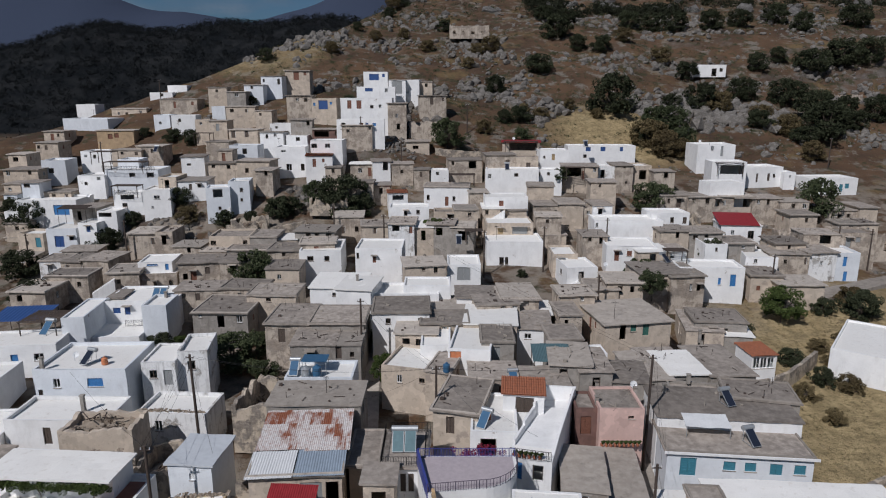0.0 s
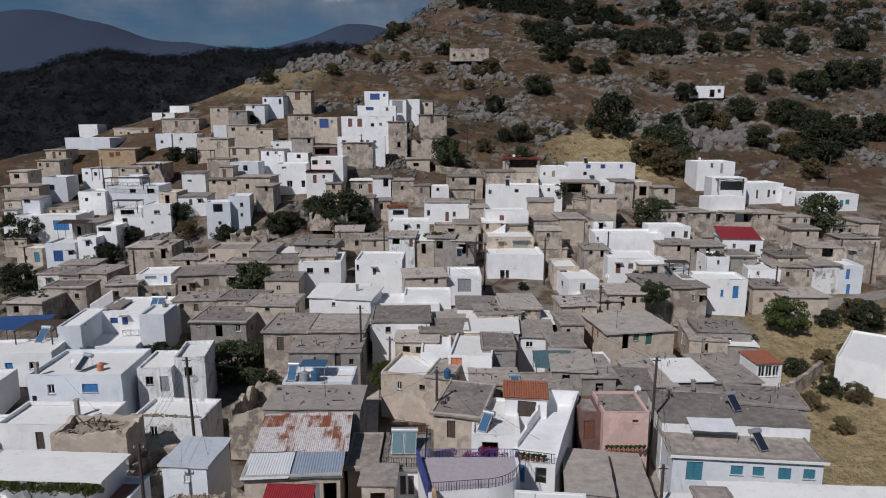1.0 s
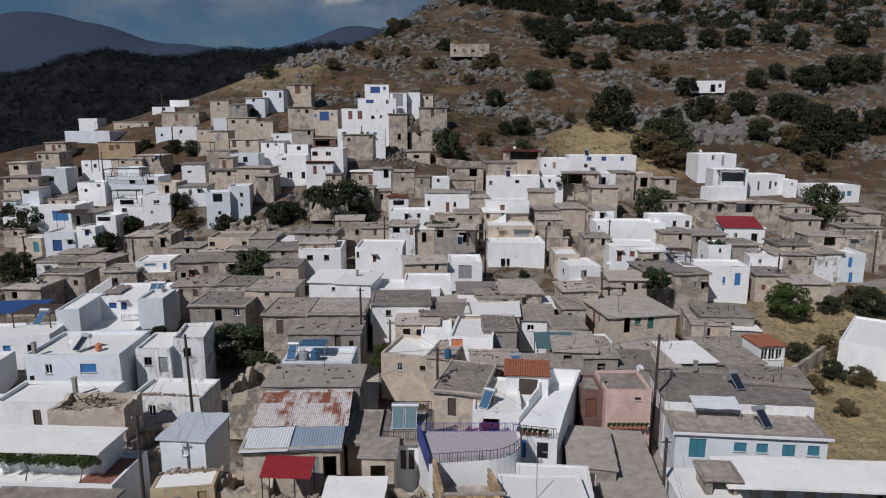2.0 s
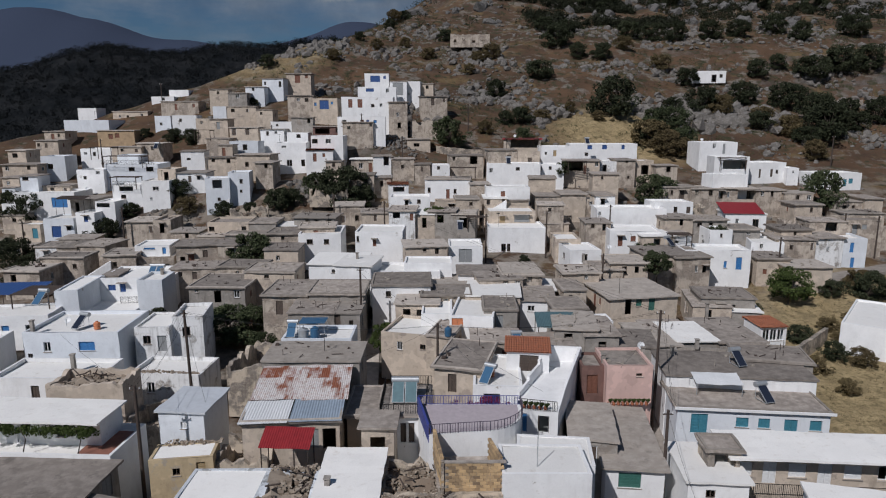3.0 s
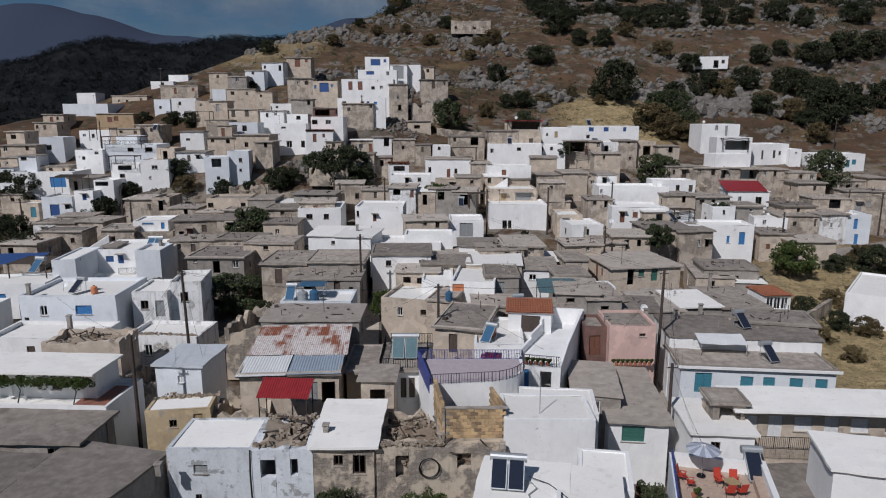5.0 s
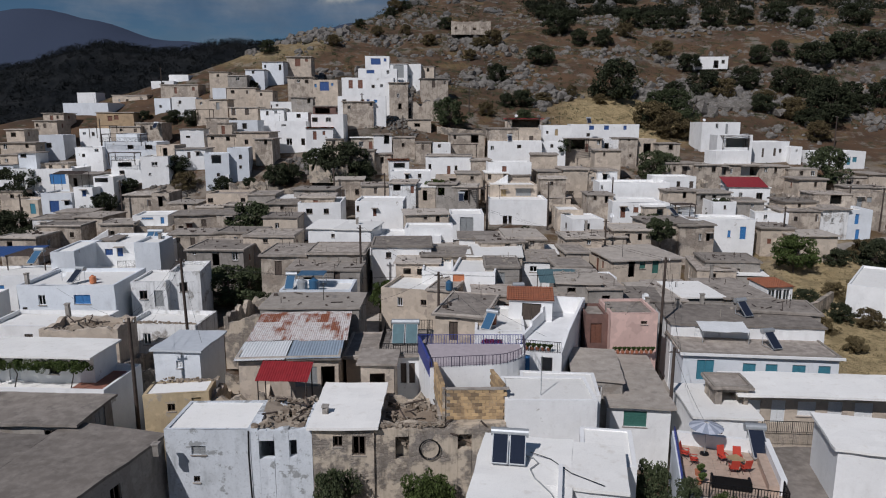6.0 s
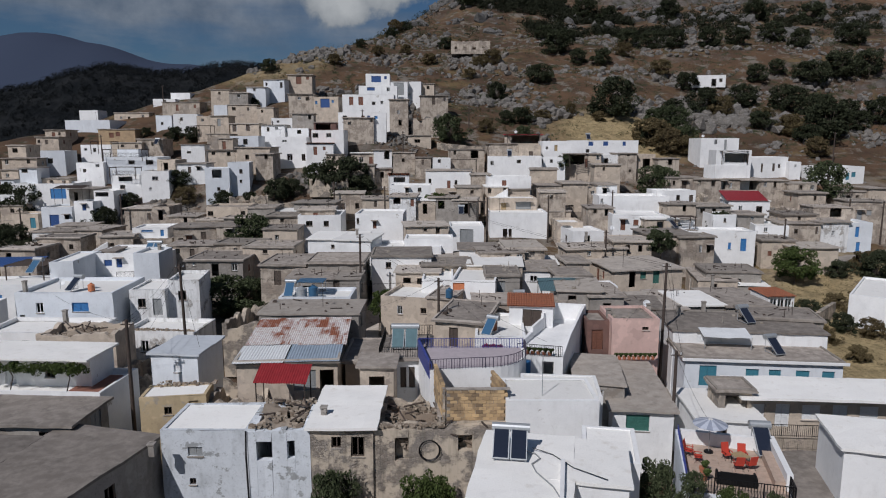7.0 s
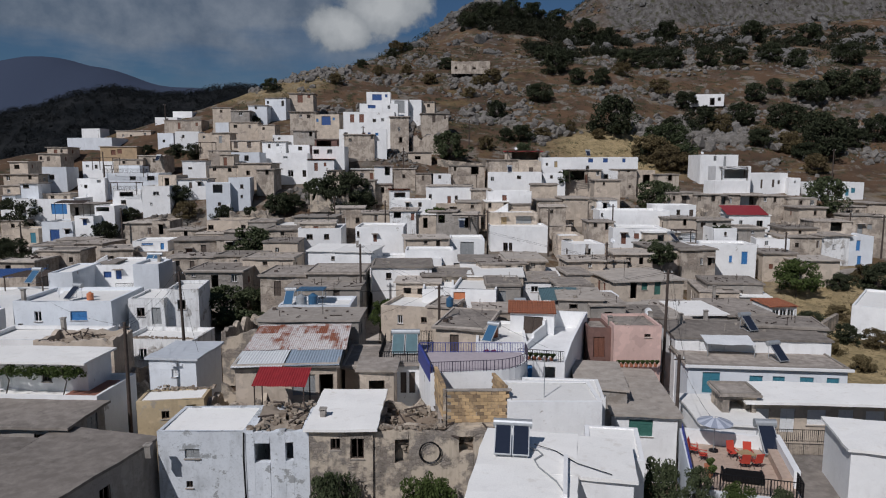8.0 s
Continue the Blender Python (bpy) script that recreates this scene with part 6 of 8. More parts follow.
strip("eaves_band", 21.25, 57.12, 3.2, 14.2, 0.12, 0.26, -6, WALL["W"], "white painted edge band of a flat roof", "eaves")
strip("terrace_paving", -28.8, 46.9, 3.87, 3.0, 4.6, 0.05, -3, plain("dull_red_tile", (0.30, 0.13, 0.09), 0.8, 0, 0.25, 2.0), "dull red tiled terrace floor", "paving")


def broken_edge(x0, y0, x1, y1, z, seed, tall=0.45):
    """Loose masonry left along the top of a wall."""
    rnd = random.Random(seed)
    e = thing("broken_masonry", x0, y0, z, math.degrees(math.atan2(y1 - y0, x1 - x0)), "crumbling stones and mortar along a wall top", "masonry", "broken wall tops")
    span = math.hypot(x1 - x0, y1 - y0)
    bm = bmesh.new()
    for _ in range(int(span * 26)):
        u, g = rnd.uniform(0, span), rnd.uniform(0.04, 0.12)
        k = tall * max(0.15, 0.5 + noise.noise((u * 0.7, seed, 0.0)))
        zz, yy = rnd.uniform(-0.05, k), rnd.uniform(0, 0.5)
        box(bm, u - g, yy - g * 0.8, zz - g * 0.6, u + g, yy + g * 0.8, zz + g * 0.6, g * 0.35)
    tagged(part("rubble", bm, PAINT["debris"], e), kind="stuff")


for q in ((-12.7, 40.15, -11.4, 40.2, 4.35, 1, 0.3), (-12.6, 43.9, -9.0, 44.1, 4.45, 3, 0.5), (-22.4, 48.8, -18.0, 49.4, 3.9, 5, 0.35),
          (-4.6, 40.3, -0.2, 40.5, 4.3, 6, 0.4), (0.2, 41.5, 3.8, 41.5, 3.4, 7, 0.3), (-36.3, 55.0, -29.6, 55.3, 4.2, 8, 0.4), (-32.4, 64.5, -25.2, 64.0, 3.9, 9, 0.2)):
    broken_edge(*q)


def small_awning():
    """White fabric awning stretched over an upper terrace."""
    e = thing("terrace_awning", 24.2, 59.9, 3.45, -6, "white canvas awning over a roof terrace", "awning")
    bm = bmesh.new()
    grid_top(bm, 0, 0, 4.4, 2.4, 1.15, 0.08, 1, 1, 0.5)
    for v in bm.verts:
        v.co.z += v.co.y * 0.12
    c = part("canvas", bm, PAINT["white"], e)
    so = c.modifiers.new("thick", "SOLIDIFY")
    so.thickness = 0.02
    for px in (0.1, 4.3):
        bm = bmesh.new()
        tube(bm, (px, 0.08, 0), (px, 0.08, 1.15), 0.04)
        part("post", bm, PAINT["steel"], e)


small_awning()


def end_wall(x, y, z, w, d, h, rot, paint, label):
    e = thing("parapet_wall", x, y, z, rot, label, "parapet")
    bm = bmesh.new()
    box(bm, 0, 0, 0, w, d, h, 0.03)
    part("block", bm, paint, e)


end_wall(4.9, 27.0, 6.68, 0.2, 4.0, 0.3, -11, WALL["W"], "low white kerb across a flat roof")


def pergola(x, y, z, w, d, h, rot=0.0):
    """Dark timber pergola with slats over a terrace."""
    e = thing("pergola", x, y, z, rot, "dark timber pergola with slatted shade over a terrace", "pergola", "pergolas")
    for px in (0.06, w - 0.06):
        for py in (0.06, d - 0.06):
            bm = bmesh.new()
            box(bm, px - 0.06, py - 0.06, -0.6, px + 0.06, py + 0.06, h)
            part("post", bm, PAINT["wood"], e)
        bm = bmesh.new()
        box(bm, px - 0.05, -0.15, h, px + 0.05, d + 0.15, h + 0.14)
        part("beam", bm, PAINT["wood"], e)
    n = int(d / 0.3)
    for i in range(n + 1):
        bm = bmesh.new()
        box(bm, -0.2, d * i / n - 0.06, h + 0.143, w + 0.2, d * i / n + 0.06, h + 0.2)
        part("slat", bm, PAINT["wood"], e)


for q in ((-84, 158.5, 20.6, 5, 3.5, 2.2), (-78, 152.2, 19.1, 9, 3.5, 1.9), (-70, 138.6, 15.6, 5.5, 3, 1.8), (1.5, 146, 16.8, 5.5, 3.5, 2.0), (15.5, 166.5, 22.3, 8, 2.2, 2.3),
          (28, 150.2, 17.6, 4.2, 2.0, 2.4), (64, 154.4, 18.2, 6, 1.6, 2.4), (-62, 166.5, 24.8, 4, 3, 1.9), (-57, 84, 4.4, 5, 5, 2.3), (38.6, 110.5, 8.3, 3.5, 2.5, 1.8), (4.2, 118.6, 10.1, 3, 2.5, 1.8)):
    pergola(*q)


def outside_stair(x, y, z, n, rot, w=1.0):
    """A plastered flight of steps up the side of a house."""
    e = thing("outside_stair", x, y, z, rot, "whitewashed outside stair against a house wall", "stair", "stairs")
    for i in range(n):
        bm = bmesh.new()
        box(bm, i * 0.29, 0, -1.0, (i + 1) * 0.29 + 0.004, w, (i + 1) * 0.18, 0.012)
        part("step", bm, WALL["W"], e)


for q in ((8.4, 131.5, 11.0, 14, 0), (-57.5, 103.8, 4.6, 12, 20), (-47.5, 137, 11.5, 10, 0), (20, 105.8, 4.6, 10, 0)):
    outside_stair(*q)

# ---------- roof gear, poles, seats ----------
def solar(x, y, z, rot=0.0, n=1, paint="panel", size=1.0):
    """Roof water heater: tilted collectors on a frame under a lying tank."""
    e = thing("solar_water_heater", x, y, z, rot, "solar water heater with dark collector and steel tank" if paint == "panel" else "solar water heater with blue-tinted collector and steel tank", "water heater", "roof water heaters")
    s = size
    for i in range(n):
        bm = bmesh.new()
        box(bm, 0, 0, 0, 0.95 * s, 1.9 * s, 0.09)
        c = part("collector", bm, PAINT["steel"], e)
        c.matrix_basis = pose(i * 1.02 * s, 0, 0.12, 40)
        bm = bmesh.new()
        box(bm, 0.05, 0.05, 0.093, 0.95 * s - 0.05, 1.9 * s - 0.05, 0.099)
        part("glass_cover", bm, PAINT[paint], c)
    w = 1.0 * n * s
    bm = bmesh.new()
    tube(bm, (-0.1, 1.55 * s, 1.42 * s), (w + 0.1, 1.55 * s, 1.42 * s), 0.26 * s, n=14)
    part("tank", bm, PAINT["steel"], e)
    for px in (0.1, w - 0.1):
        bm = bmesh.new()
        tube(bm, (px, 1.6 * s, 0), (px, 1.6 * s, 1.3 * s), 0.03, n=4)
        tube(bm, (px, 0.05, 0.05), (px, 1.6 * s, 0.05), 0.03, n=4)
        part("stand", bm, PAINT["steel"], e)


for q in ((2.25, 31.2, 6.72, -8, 2, "panel", 0.88), (29.9, 57.6, 3.45, 15, 1), (29.8, 63.4, 4.8, 15, 1), (17.2, 34.3, 5.3, -6, 1, "panel", 0.95), (-41.6, 70.6, 6.5, -20, 1), (-43.6, 94.5, 6.75, 0, 2, "bluetub"),
          (-51.5, 79.5, 6.7, -10, 1, "bluetub", 1.1), (-16.9, 67.2, 6.6, 0, 1, "bluetub"), (-4.6, 53.6, 5.32, 0, 2, "tealsheet", 1.1), (3.2, 58.6, 5.1, -30, 1, "bluetub"), (7.3, 66.2, 5.7, 5, 1, "bluetub"),
          (2.4, 116.5, 10.0, 0, 1), (38.2, 109.3, 8.4, 30, 1), (-72.5, 166.5, 22.2, 0, 1), (35.5, 167.5, 23.4, 0, 1), (14.2, 151, 19.5, 0, 1)):
    solar(*q)


def pole(x, y, top, lean=0.0):
    z = ground(x, y)
    e = thing("utility_pole", x, y, z - 0.3, 0, "dark weathered wooden utility pole with insulators", "utility pole", "utility poles")
    h = top - z + 0.3
    bm = bmesh.new()
    tube(bm, (0, 0, 0), (lean * h, 0, h), 0.17, 0.12, 9)
    part("mast", bm, PAINT["wood"], e)
    bm = bmesh.new()
    zz = h - 0.35
    box(bm, lean * h - 0.42, -0.05, zz - 0.04, lean * h + 0.42, 0.05, zz + 0.04)
    part("crossarm", bm, PAINT["wood"], e)
    for px in (-0.36, 0.0, 0.36):
        bm = bmesh.new()
        tube(bm, (lean * h + px, 0, h - 0.3), (lean * h + px, 0, h - 0.12), 0.045, 0.03, 6)
        part("insulator", bm, PAINT["white"], e)
    return Vector((x + lean * h, y, z - 0.3 + h - 0.2))


def wire(a, b, sag, r=0.011):
    """One slack line between two fixings."""
    e = thing("overhead_wire", *a, 0, "thin black overhead wire hanging slack between poles", "wire", "overhead wires")
    bm = bmesh.new()
    pts = [(b - a) * (i / 14) - Vector((0, 0, sag * 4 * (i / 14) * (1 - i / 14))) for i in range(15)]
    for p, q in zip(pts, pts[1:]):
        tube(bm, p, q, r, n=4)
    part("strand", bm, PAINT["black"], e)


TOPS = [
    pole(-23.7, 47.5, 9.6),
    pole(-25.5, 62.9, 11.0, -0.02),
    pole(-10.4, 79.6, 11.6),
    pole(-0.7, 63.4, 9.5),
    pole(21.0, 62.3, 11.2, 0.01),
    pole(18.1, 50.1, 6.4),
    pole(-11.0, 120.8, 14.8),
    pole(7.2, 112.6, 13.5),
    pole(30.7, 121.3, 14.0),
    pole(-60.7, 123.6, 13.2),
    pole(18.1, 115.7, 13.6),
    pole(-21.2, 126.6, 15.3),
    pole(55.9, 108.1, 10.3),
    pole(74.6, 121.8, 12.4),
    pole(79.9, 120.4, 12.1),
    pole(-80.0, 123.9, 10.5),
    pole(-10.1, 161.8, 25.4),
    pole(-20.6, 168.5, 30.9),
    pole(-89.1, 214.2, 40.6),
    pole(-86.9, 169.4, 24.6),
    pole(-43.4, 169.4, 28.1),
    pole(6.7, 186.8, 33.6),
    pole(100.7, 173.4, 25.3),
    pole(23.8, 97.0, 9.8),
]
for i, j, s in ((0, 1, 0.5), (2, 3, 0.6), (3, 4, 0.8), (4, 5, 0.6), (6, 4, 0.7), (1, 3, 1.0)):
    if max(i, j) < len(TOPS):
        for o in (-0.4, 0.4):
            wire(TOPS[i] + Vector((o, 0, 0)), TOPS[j] + Vector((o, 0, 0)), s)
for i, end in ((0, (-31, 73, 7.2)), (0, (-42, 69, 6.6)), (1, (-20, 52, 5.7)), (3, (-8.6, 62, 6.4)), (3, (5, 58, 5.3)), (4, (17, 60.5, 6)), (4, (21.5, 57.6, 3.3)), (5, (15.5, 36.5, 6.2)), (3, (9.5, 57, 4.8)), (1, (-30, 64.5, 3.8))):
    if i < len(TOPS):
        wire(TOPS[i], Vector(end), 0.4)


def chair(x, y, z, rot):
    """Red canvas folding armchair."""
    e = thing("garden_chair", x, y, z, rot, "red canvas folding armchair on a roof terrace", "chair", "terrace chairs")
    e.scale = (0.78, 0.78, 0.78)
    bm = bmesh.new()
    box(bm, 0, 0, 0.40, 0.56, 0.5, 0.44, 0.01)
    part("seat", bm, PAINT["red"], e)
    bm = bmesh.new()
    box(bm, 0, 0, 0, 0.56, 0.035, 0.72, 0.01)
    b = part("backrest", bm, PAINT["red"], e)
    b.matrix_basis = pose(0, 0.48, 0.42, -14)
    for px in (0.02, 0.54):
        for a, c in ((0.0, 0.5), (0.5, 0.0)):
            bm = bmesh.new()
            tube(bm, (px, a, 0), (px, c, 0.6), 0.016, n=5)
            part("leg", bm, PAINT["black"], e)
        bm = bmesh.new()
        box(bm, px - 0.03, 0, 0.6, px + 0.03, 0.5, 0.63)
        part("armrest", bm, PAINT["red"], e)


for q in ((15.3, 34.1, 5.24, 10), (16.0, 34.0, 5.24, -8), (15.8, 33.3, 5.24, 175), (16.4, 33.4, 5.24, 190), (13.6, 34.5, 5.24, 60), (13.9, 33.8, 5.24, 75)):
    chair(*q)


def terrace_table(x, y, z):
    e = thing("terrace_table", x, y, z, 20, "low brown wooden table among red chairs", "table")
    bm = bmesh.new()
    box(bm, -0.38, -0.38, 0.5, 0.38, 0.38, 0.54)
    bmesh.ops.bevel(bm, geom=bm.edges[:], offset=0.012, segments=2, affect="EDGES")
    part("tabletop", bm, PAINT["tan"], e)
    for px in (-0.32, 0.32):
        for py in (-0.32, 0.32):
            bm = bmesh.new()
            tube(bm, (px, py, 0), (px * 0.95, py * 0.95, 0.5), 0.02)
            part("leg", bm, PAINT["black"], e)


def terrace_sofa(x, y, z):
    e = thing("terrace_sofa", x, y, z, -15, "dark rattan terrace sofa with low back", "sofa")
    for name, q in (("seat", (0, 0, 0.22, 1.7, 0.6, 0.42)), ("backrest", (0, -0.12, 0.1, 1.7, 0.0, 0.75)), ("armrest", (-0.12, -0.1, 0.05, 0.0, 0.6, 0.58)), ("armrest", (1.7, -0.1, 0.05, 1.82, 0.6, 0.58)), ("base", (0.05, 0.02, 0, 1.65, 0.55, 0.215))):
        bm = bmesh.new()
        box(bm, *q)
        bmesh.ops.bevel(bm, geom=bm.edges[:], offset=0.03, segments=2, affect="EDGES")
        part(name, bm, PAINT["black"], e)


terrace_table(15.95, 33.75, 5.24)
terrace_sofa(13.9, 31.6, 5.24)


def parasol(x, y, z):
    e = thing("parasol", x, y, z, 10, "faded grey striped parasol on a steel pole", "parasol")
    bm = bmesh.new()
    tube(bm, (0, 0, 0), (0, 0, 1.95), 0.022)
    part("pole", bm, PAINT["steel"], e)
    bm = bmesh.new()
    tube(bm, (0, 0, 0), (0, 0, 0.09), 0.26, 0.24, 12)
    part("base", bm, PAINT["black"], e)
    mats_ = (plain("parasol_grey", (0.30, 0.33, 0.40), 0.9), plain("parasol_pale", (0.50, 0.53, 0.60), 0.9))
    for k in range(16):
        bm = bmesh.new()
        a0, a1 = 6.2832 * k / 16, 6.2832 * (k + 1) / 16
        R = 0.95
        quad(bm, (0.15 * math.cos(a0), 0.15 * math.sin(a0), 1.97), (R * math.cos(a0), R * math.sin(a0), 1.68), (R * math.cos(a1), R * math.sin(a1), 1.68), (0.15 * math.cos(a1), 0.15 * math.sin(a1), 1.97))
        g = part("gore", bm, mats_[k % 2], e)
        so = g.modifiers.new("thick", "SOLIDIFY")
        so.thickness = 0.012


parasol(14.8, 35.2, 5.24)


def tub(x, y, z, r, h, paint, name="water_tank", label="blue plastic roof water tank", cat="tank"):
    e = thing(name, x, y, z, 0, label, cat, "roof tanks")
    bm = bmesh.new()
    tube(bm, (0, 0, 0), (0, 0, h * 0.85), r, r, 16)
    tube(bm, (0, 0, h * 0.85), (0, 0, h), r, r * 0.4, 16)
    part("body", bm, PAINT[paint], e)
    bm = bmesh.new()
    tube(bm, (0, 0, h), (0, 0, h + 0.08), r * 0.35, n=12)
    part("lid", bm, PAINT[paint], e)


tub(-15.0, 67.3, 6.65, 0.55, 1.1, "steel", label="steel roof water tank")
tub(-13.8, 67.4, 6.65, 0.5, 1.2, "bluetub")
tub(-38.9, 71.0, 6.5, 0.35, 0.8, "orange", label="orange roof water drum")
tub(0.4, 70.0, 6.0, 0.4, 1.0, "bluetub")
tub(4.4, 60.5, 5.1, 0.42, 1.0, "clay", "clay_jar", "tall terracotta storage jar", "jar")


def canopy_roof():
    e = thing("tank_shelter", -17.0, 67.6, 6.6, 0, "small blue sheet shelter over roof tanks", "shelter")
    bm = bmesh.new()
    box(bm, 1.4, 0.2, 1.5, 4.2, 2.2, 1.58, 0.02)
    part("roof", bm, PAINT["bluetub"], e)
    for px, py in ((1.5, 0.3), (4.1, 0.3), (1.5, 2.1), (4.1, 2.1)):
        bm = bmesh.new()
        tube(bm, (px, py, 0), (px, py, 1.5), 0.04)
        part("post", bm, PAINT["steel"], e)


canopy_roof()


def chimney(x, y, z, h=1.0):
    e = thing("chimney", x, y, z, 0, "small plastered roof chimney with a cap", "chimney", "chimneys")
    bm = bmesh.new()
    box(bm, -0.18, -0.18, -0.3, 0.18, 0.18, h, 0.02)
    part("shaft", bm, WALL["G"], e)
    bm = bmesh.new()
    box(bm, -0.24, -0.24, h + 0.08, 0.24, 0.24, h + 0.16, 0.02)
    box(bm, -0.2, -0.2, h, -0.12, 0.2, h + 0.08)
    box(bm, 0.12, -0.2, h, 0.2, 0.2, h + 0.08)
    part("cap", bm, WALL["G"], e)


for q in ((-37.6, 63.5, 4.6, 1.5), (-40.7, 93, 7.0, 1.3), (-45.2, 69.5, 6.6, 1.2), (24.3, 67.2, 4.8, 0.9), (34.8, 84.5, 4.1, 1.4), (15.8, 62.5, 5.9, 0.6), (20.3, 64.5, 5.7, 0.8), (28.2, 70.5, 4.6, 0.7),
          (-18.3, 38.6, 3.6, 0.4), (-12.9, 96, 9.0, 1.0), (21.5, 100, 8.2, 0.8), (-8.2, 42.0, 4.5, 0.5)):
    chimney(*q)


def coil(x, y, z):
    e = thing("hose_coil", x, y, z, 0, "rusty coil of cable hung on a ruined wall", "coil")
    bm = bmesh.new()
    for k in range(3):
        r = 0.62 + 0.035 * k
        pts = [Vector((r * math.cos(6.2832 * i / 26), -0.06 - 0.03 * k, r * 1.05 * math.sin(6.2832 * i / 26))) for i in range(27)]
        for p, q in zip(pts, pts[1:]):
            tube(bm, p, q, 0.022, n=4)
    part("loop", bm, PAINT["black"], e)


coil(-1.1, 40.25, 2.9)


def yard():
    bm = bmesh.new()
    slab_top(bm, 0, 0, 17, 10, -0.3, 0, 5, 5)
    me = bpy.data.meshes.new("yard")
    bm.to_mesh(me)
    bm.free()
    me.materials.append(ROOF_GREY)
    ob = tagged(new("yard_pavement", me), "grey cracked concrete yard", "pavement", kind="structure")
    ob.matrix_world = pose(18.3, 35.5, 0.3)


yard()


def road(name, pts, width, lift, label):
    """A strip laid over the land, with a kerb on its outer side."""
    bm = bmesh.new()
    prev = None
    n = 10
    for (ax, ay), (bx, by) in zip(pts, pts[1:]):
        for i in range(n + 1):
            x, y = ax + (bx - ax) * i / n, ay + (by - ay) * i / n
            d = Vector((bx - ax, by - ay)).normalized()
            l, r = (x - d.y * width / 2, y + d.x * width / 2), (x + d.y * width / 2, y - d.x * width / 2)
            z = max(ground(*l), ground(*r), ground(x, y)) + lift
            cur = (bm.verts.new((*l, z)), bm.verts.new((*r, z)), bm.verts.new((*l, z - 1.2)), bm.verts.new((*r, z - 1.2)))
            if prev:
                bm.faces.new((prev[0], prev[1], cur[1], cur[0]))
                bm.faces.new((prev[2], prev[0], cur[0], cur[2]))
                bm.faces.new((prev[1], prev[3], cur[3], cur[1]))
            prev = cur
    me = bpy.data.meshes.new(name)
    bm.to_mesh(me)
    bm.free()
    me.materials.append(PALE_CONCRETE)
    tagged(new(name, me), label, "road", kind="structure")


road("road_east", ((55, 104.8), (62, 107.6), (74.6, 113), (90, 119)), 3.6, 0.2, "pale concrete lane along the edge of the village")
road("road_south", ((19.5, 44), (20.5, 58), (23.5, 70), (24.5, 82)), 2.6, 0.12, "narrow concrete lane between the houses")
road("road_middle", ((-6.5, 54), (-8.2, 66), (-9.4, 82), (-10, 96)), 2.0, 0.1, "narrow concrete lane between the houses")


def field_wall(pts, h, label):
    e = thing("retaining_wall", *pts[0], 0, 0, label, "wall")
    for a, b in zip(pts, pts[1:]):
        bm = bmesh.new()
        n = max(4, int(math.dist(a, b) / 0.6))
        d = Vector((b[0] - a[0], b[1] - a[1])).normalized()
        prev = None
        for i in range(n + 1):
            x, y = a[0] + (b[0] - a[0]) * i / n, a[1] + (b[1] - a[1]) * i / n
            g = ground(x, y)
            t = g + h + 0.25 * noise.noise((x, y, 1))
            o = Vector(pts[0])
            cur = [bm.verts.new((x - o.x + sx * d.y * 0.25, y - o.y - sx * d.x * 0.25, zz)) for sx, zz in ((1, g - 0.5), (1, t), (-1, t), (-1, g - 0.5))]
            if prev:
                for k in range(3):
                    bm.faces.new((prev[k], cur[k], cur[k + 1], prev[k + 1]))
            prev = cur
        part("stretch", bm, WALL["Q"], e)


field_wall(((39.5, 79), (46, 82), (53, 88)), 2.2, "grey rubble retaining wall beside dry grass")
field_wall(((36, 57), (47, 62), (58, 66)), 0.8, "low dry-stone field wall")
field_wall(((-2, 172), (10, 174), (22, 177)), 1.8, "old stone terrace wall above the village")
field_wall(((-44, 132), (-36, 130), (-28, 133)), 2.4, "old stone terrace wall above the village")


def pipe(name, pts, r, paint, label, category):
    """A bent pipe or hose through a few points."""
    e = thing(name, *pts[0], 0, label, category)
    bm = bmesh.new()
    o = Vector(pts[0])
    for p, q in zip(pts, pts[1:]):
        tube(bm, Vector(p) - o, Vector(q) - o, r, n=6)
    part("run", bm, paint, e)


pipe("hose", ((4.1, 32.0, 6.85), (4.5, 31.9, 6.78), (4.7, 31.4, 6.76), (4.2, 30.8, 6.76), (4.3, 30.0, 6.76), (4.9, 28.6, 6.76), (5.1, 27.4, 6.76)), 0.035, PAINT["grey"], "grey water hose lying across a white roof", "hose")
pipe("hose", ((4.4, 32.3, 6.9), (5.4, 31.8, 6.77), (6.2, 30.4, 6.77), (7.6, 29.2, 6.77)), 0.022, PAINT["black"], "thin black water hose on a white roof", "hose")
pipe("drain_pipe", ((-12.85, 39.93, 4.3), (-12.9, 39.9, 2.6), (-12.82, 39.9, -1.5)), 0.06, PAINT["black"], "dark stained drain pipe on a flaking wall", "pipe")
pipe("television_aerial", ((6.4, 42.2, 5.6), (6.4, 42.2, 8.6)), 0.03, PAINT["steel"], "thin steel television aerial mast", "aerial")


def aerial(x, y, z, h):
    e = thing("television_aerial", x, y, z, x * 7, "thin rooftop television aerial", "aerial", "aerials")
    bm = bmesh.new()
    tube(bm, (0, 0, -0.2), (0, 0, h), 0.03, n=5)
    part("mast", bm, PAINT["black"], e)
    bm = bmesh.new()
    tube(bm, (-0.5, 0, h - 0.15), (0.5, 0, h - 0.15), 0.02, n=4)
    for i in range(5):
        tube(bm, (-0.45 + 0.22 * i, -0.3, h - 0.15), (-0.45 + 0.22 * i, 0.3, h - 0.15), 0.015, n=4)
    part("antenna", bm, PAINT["black"], e)


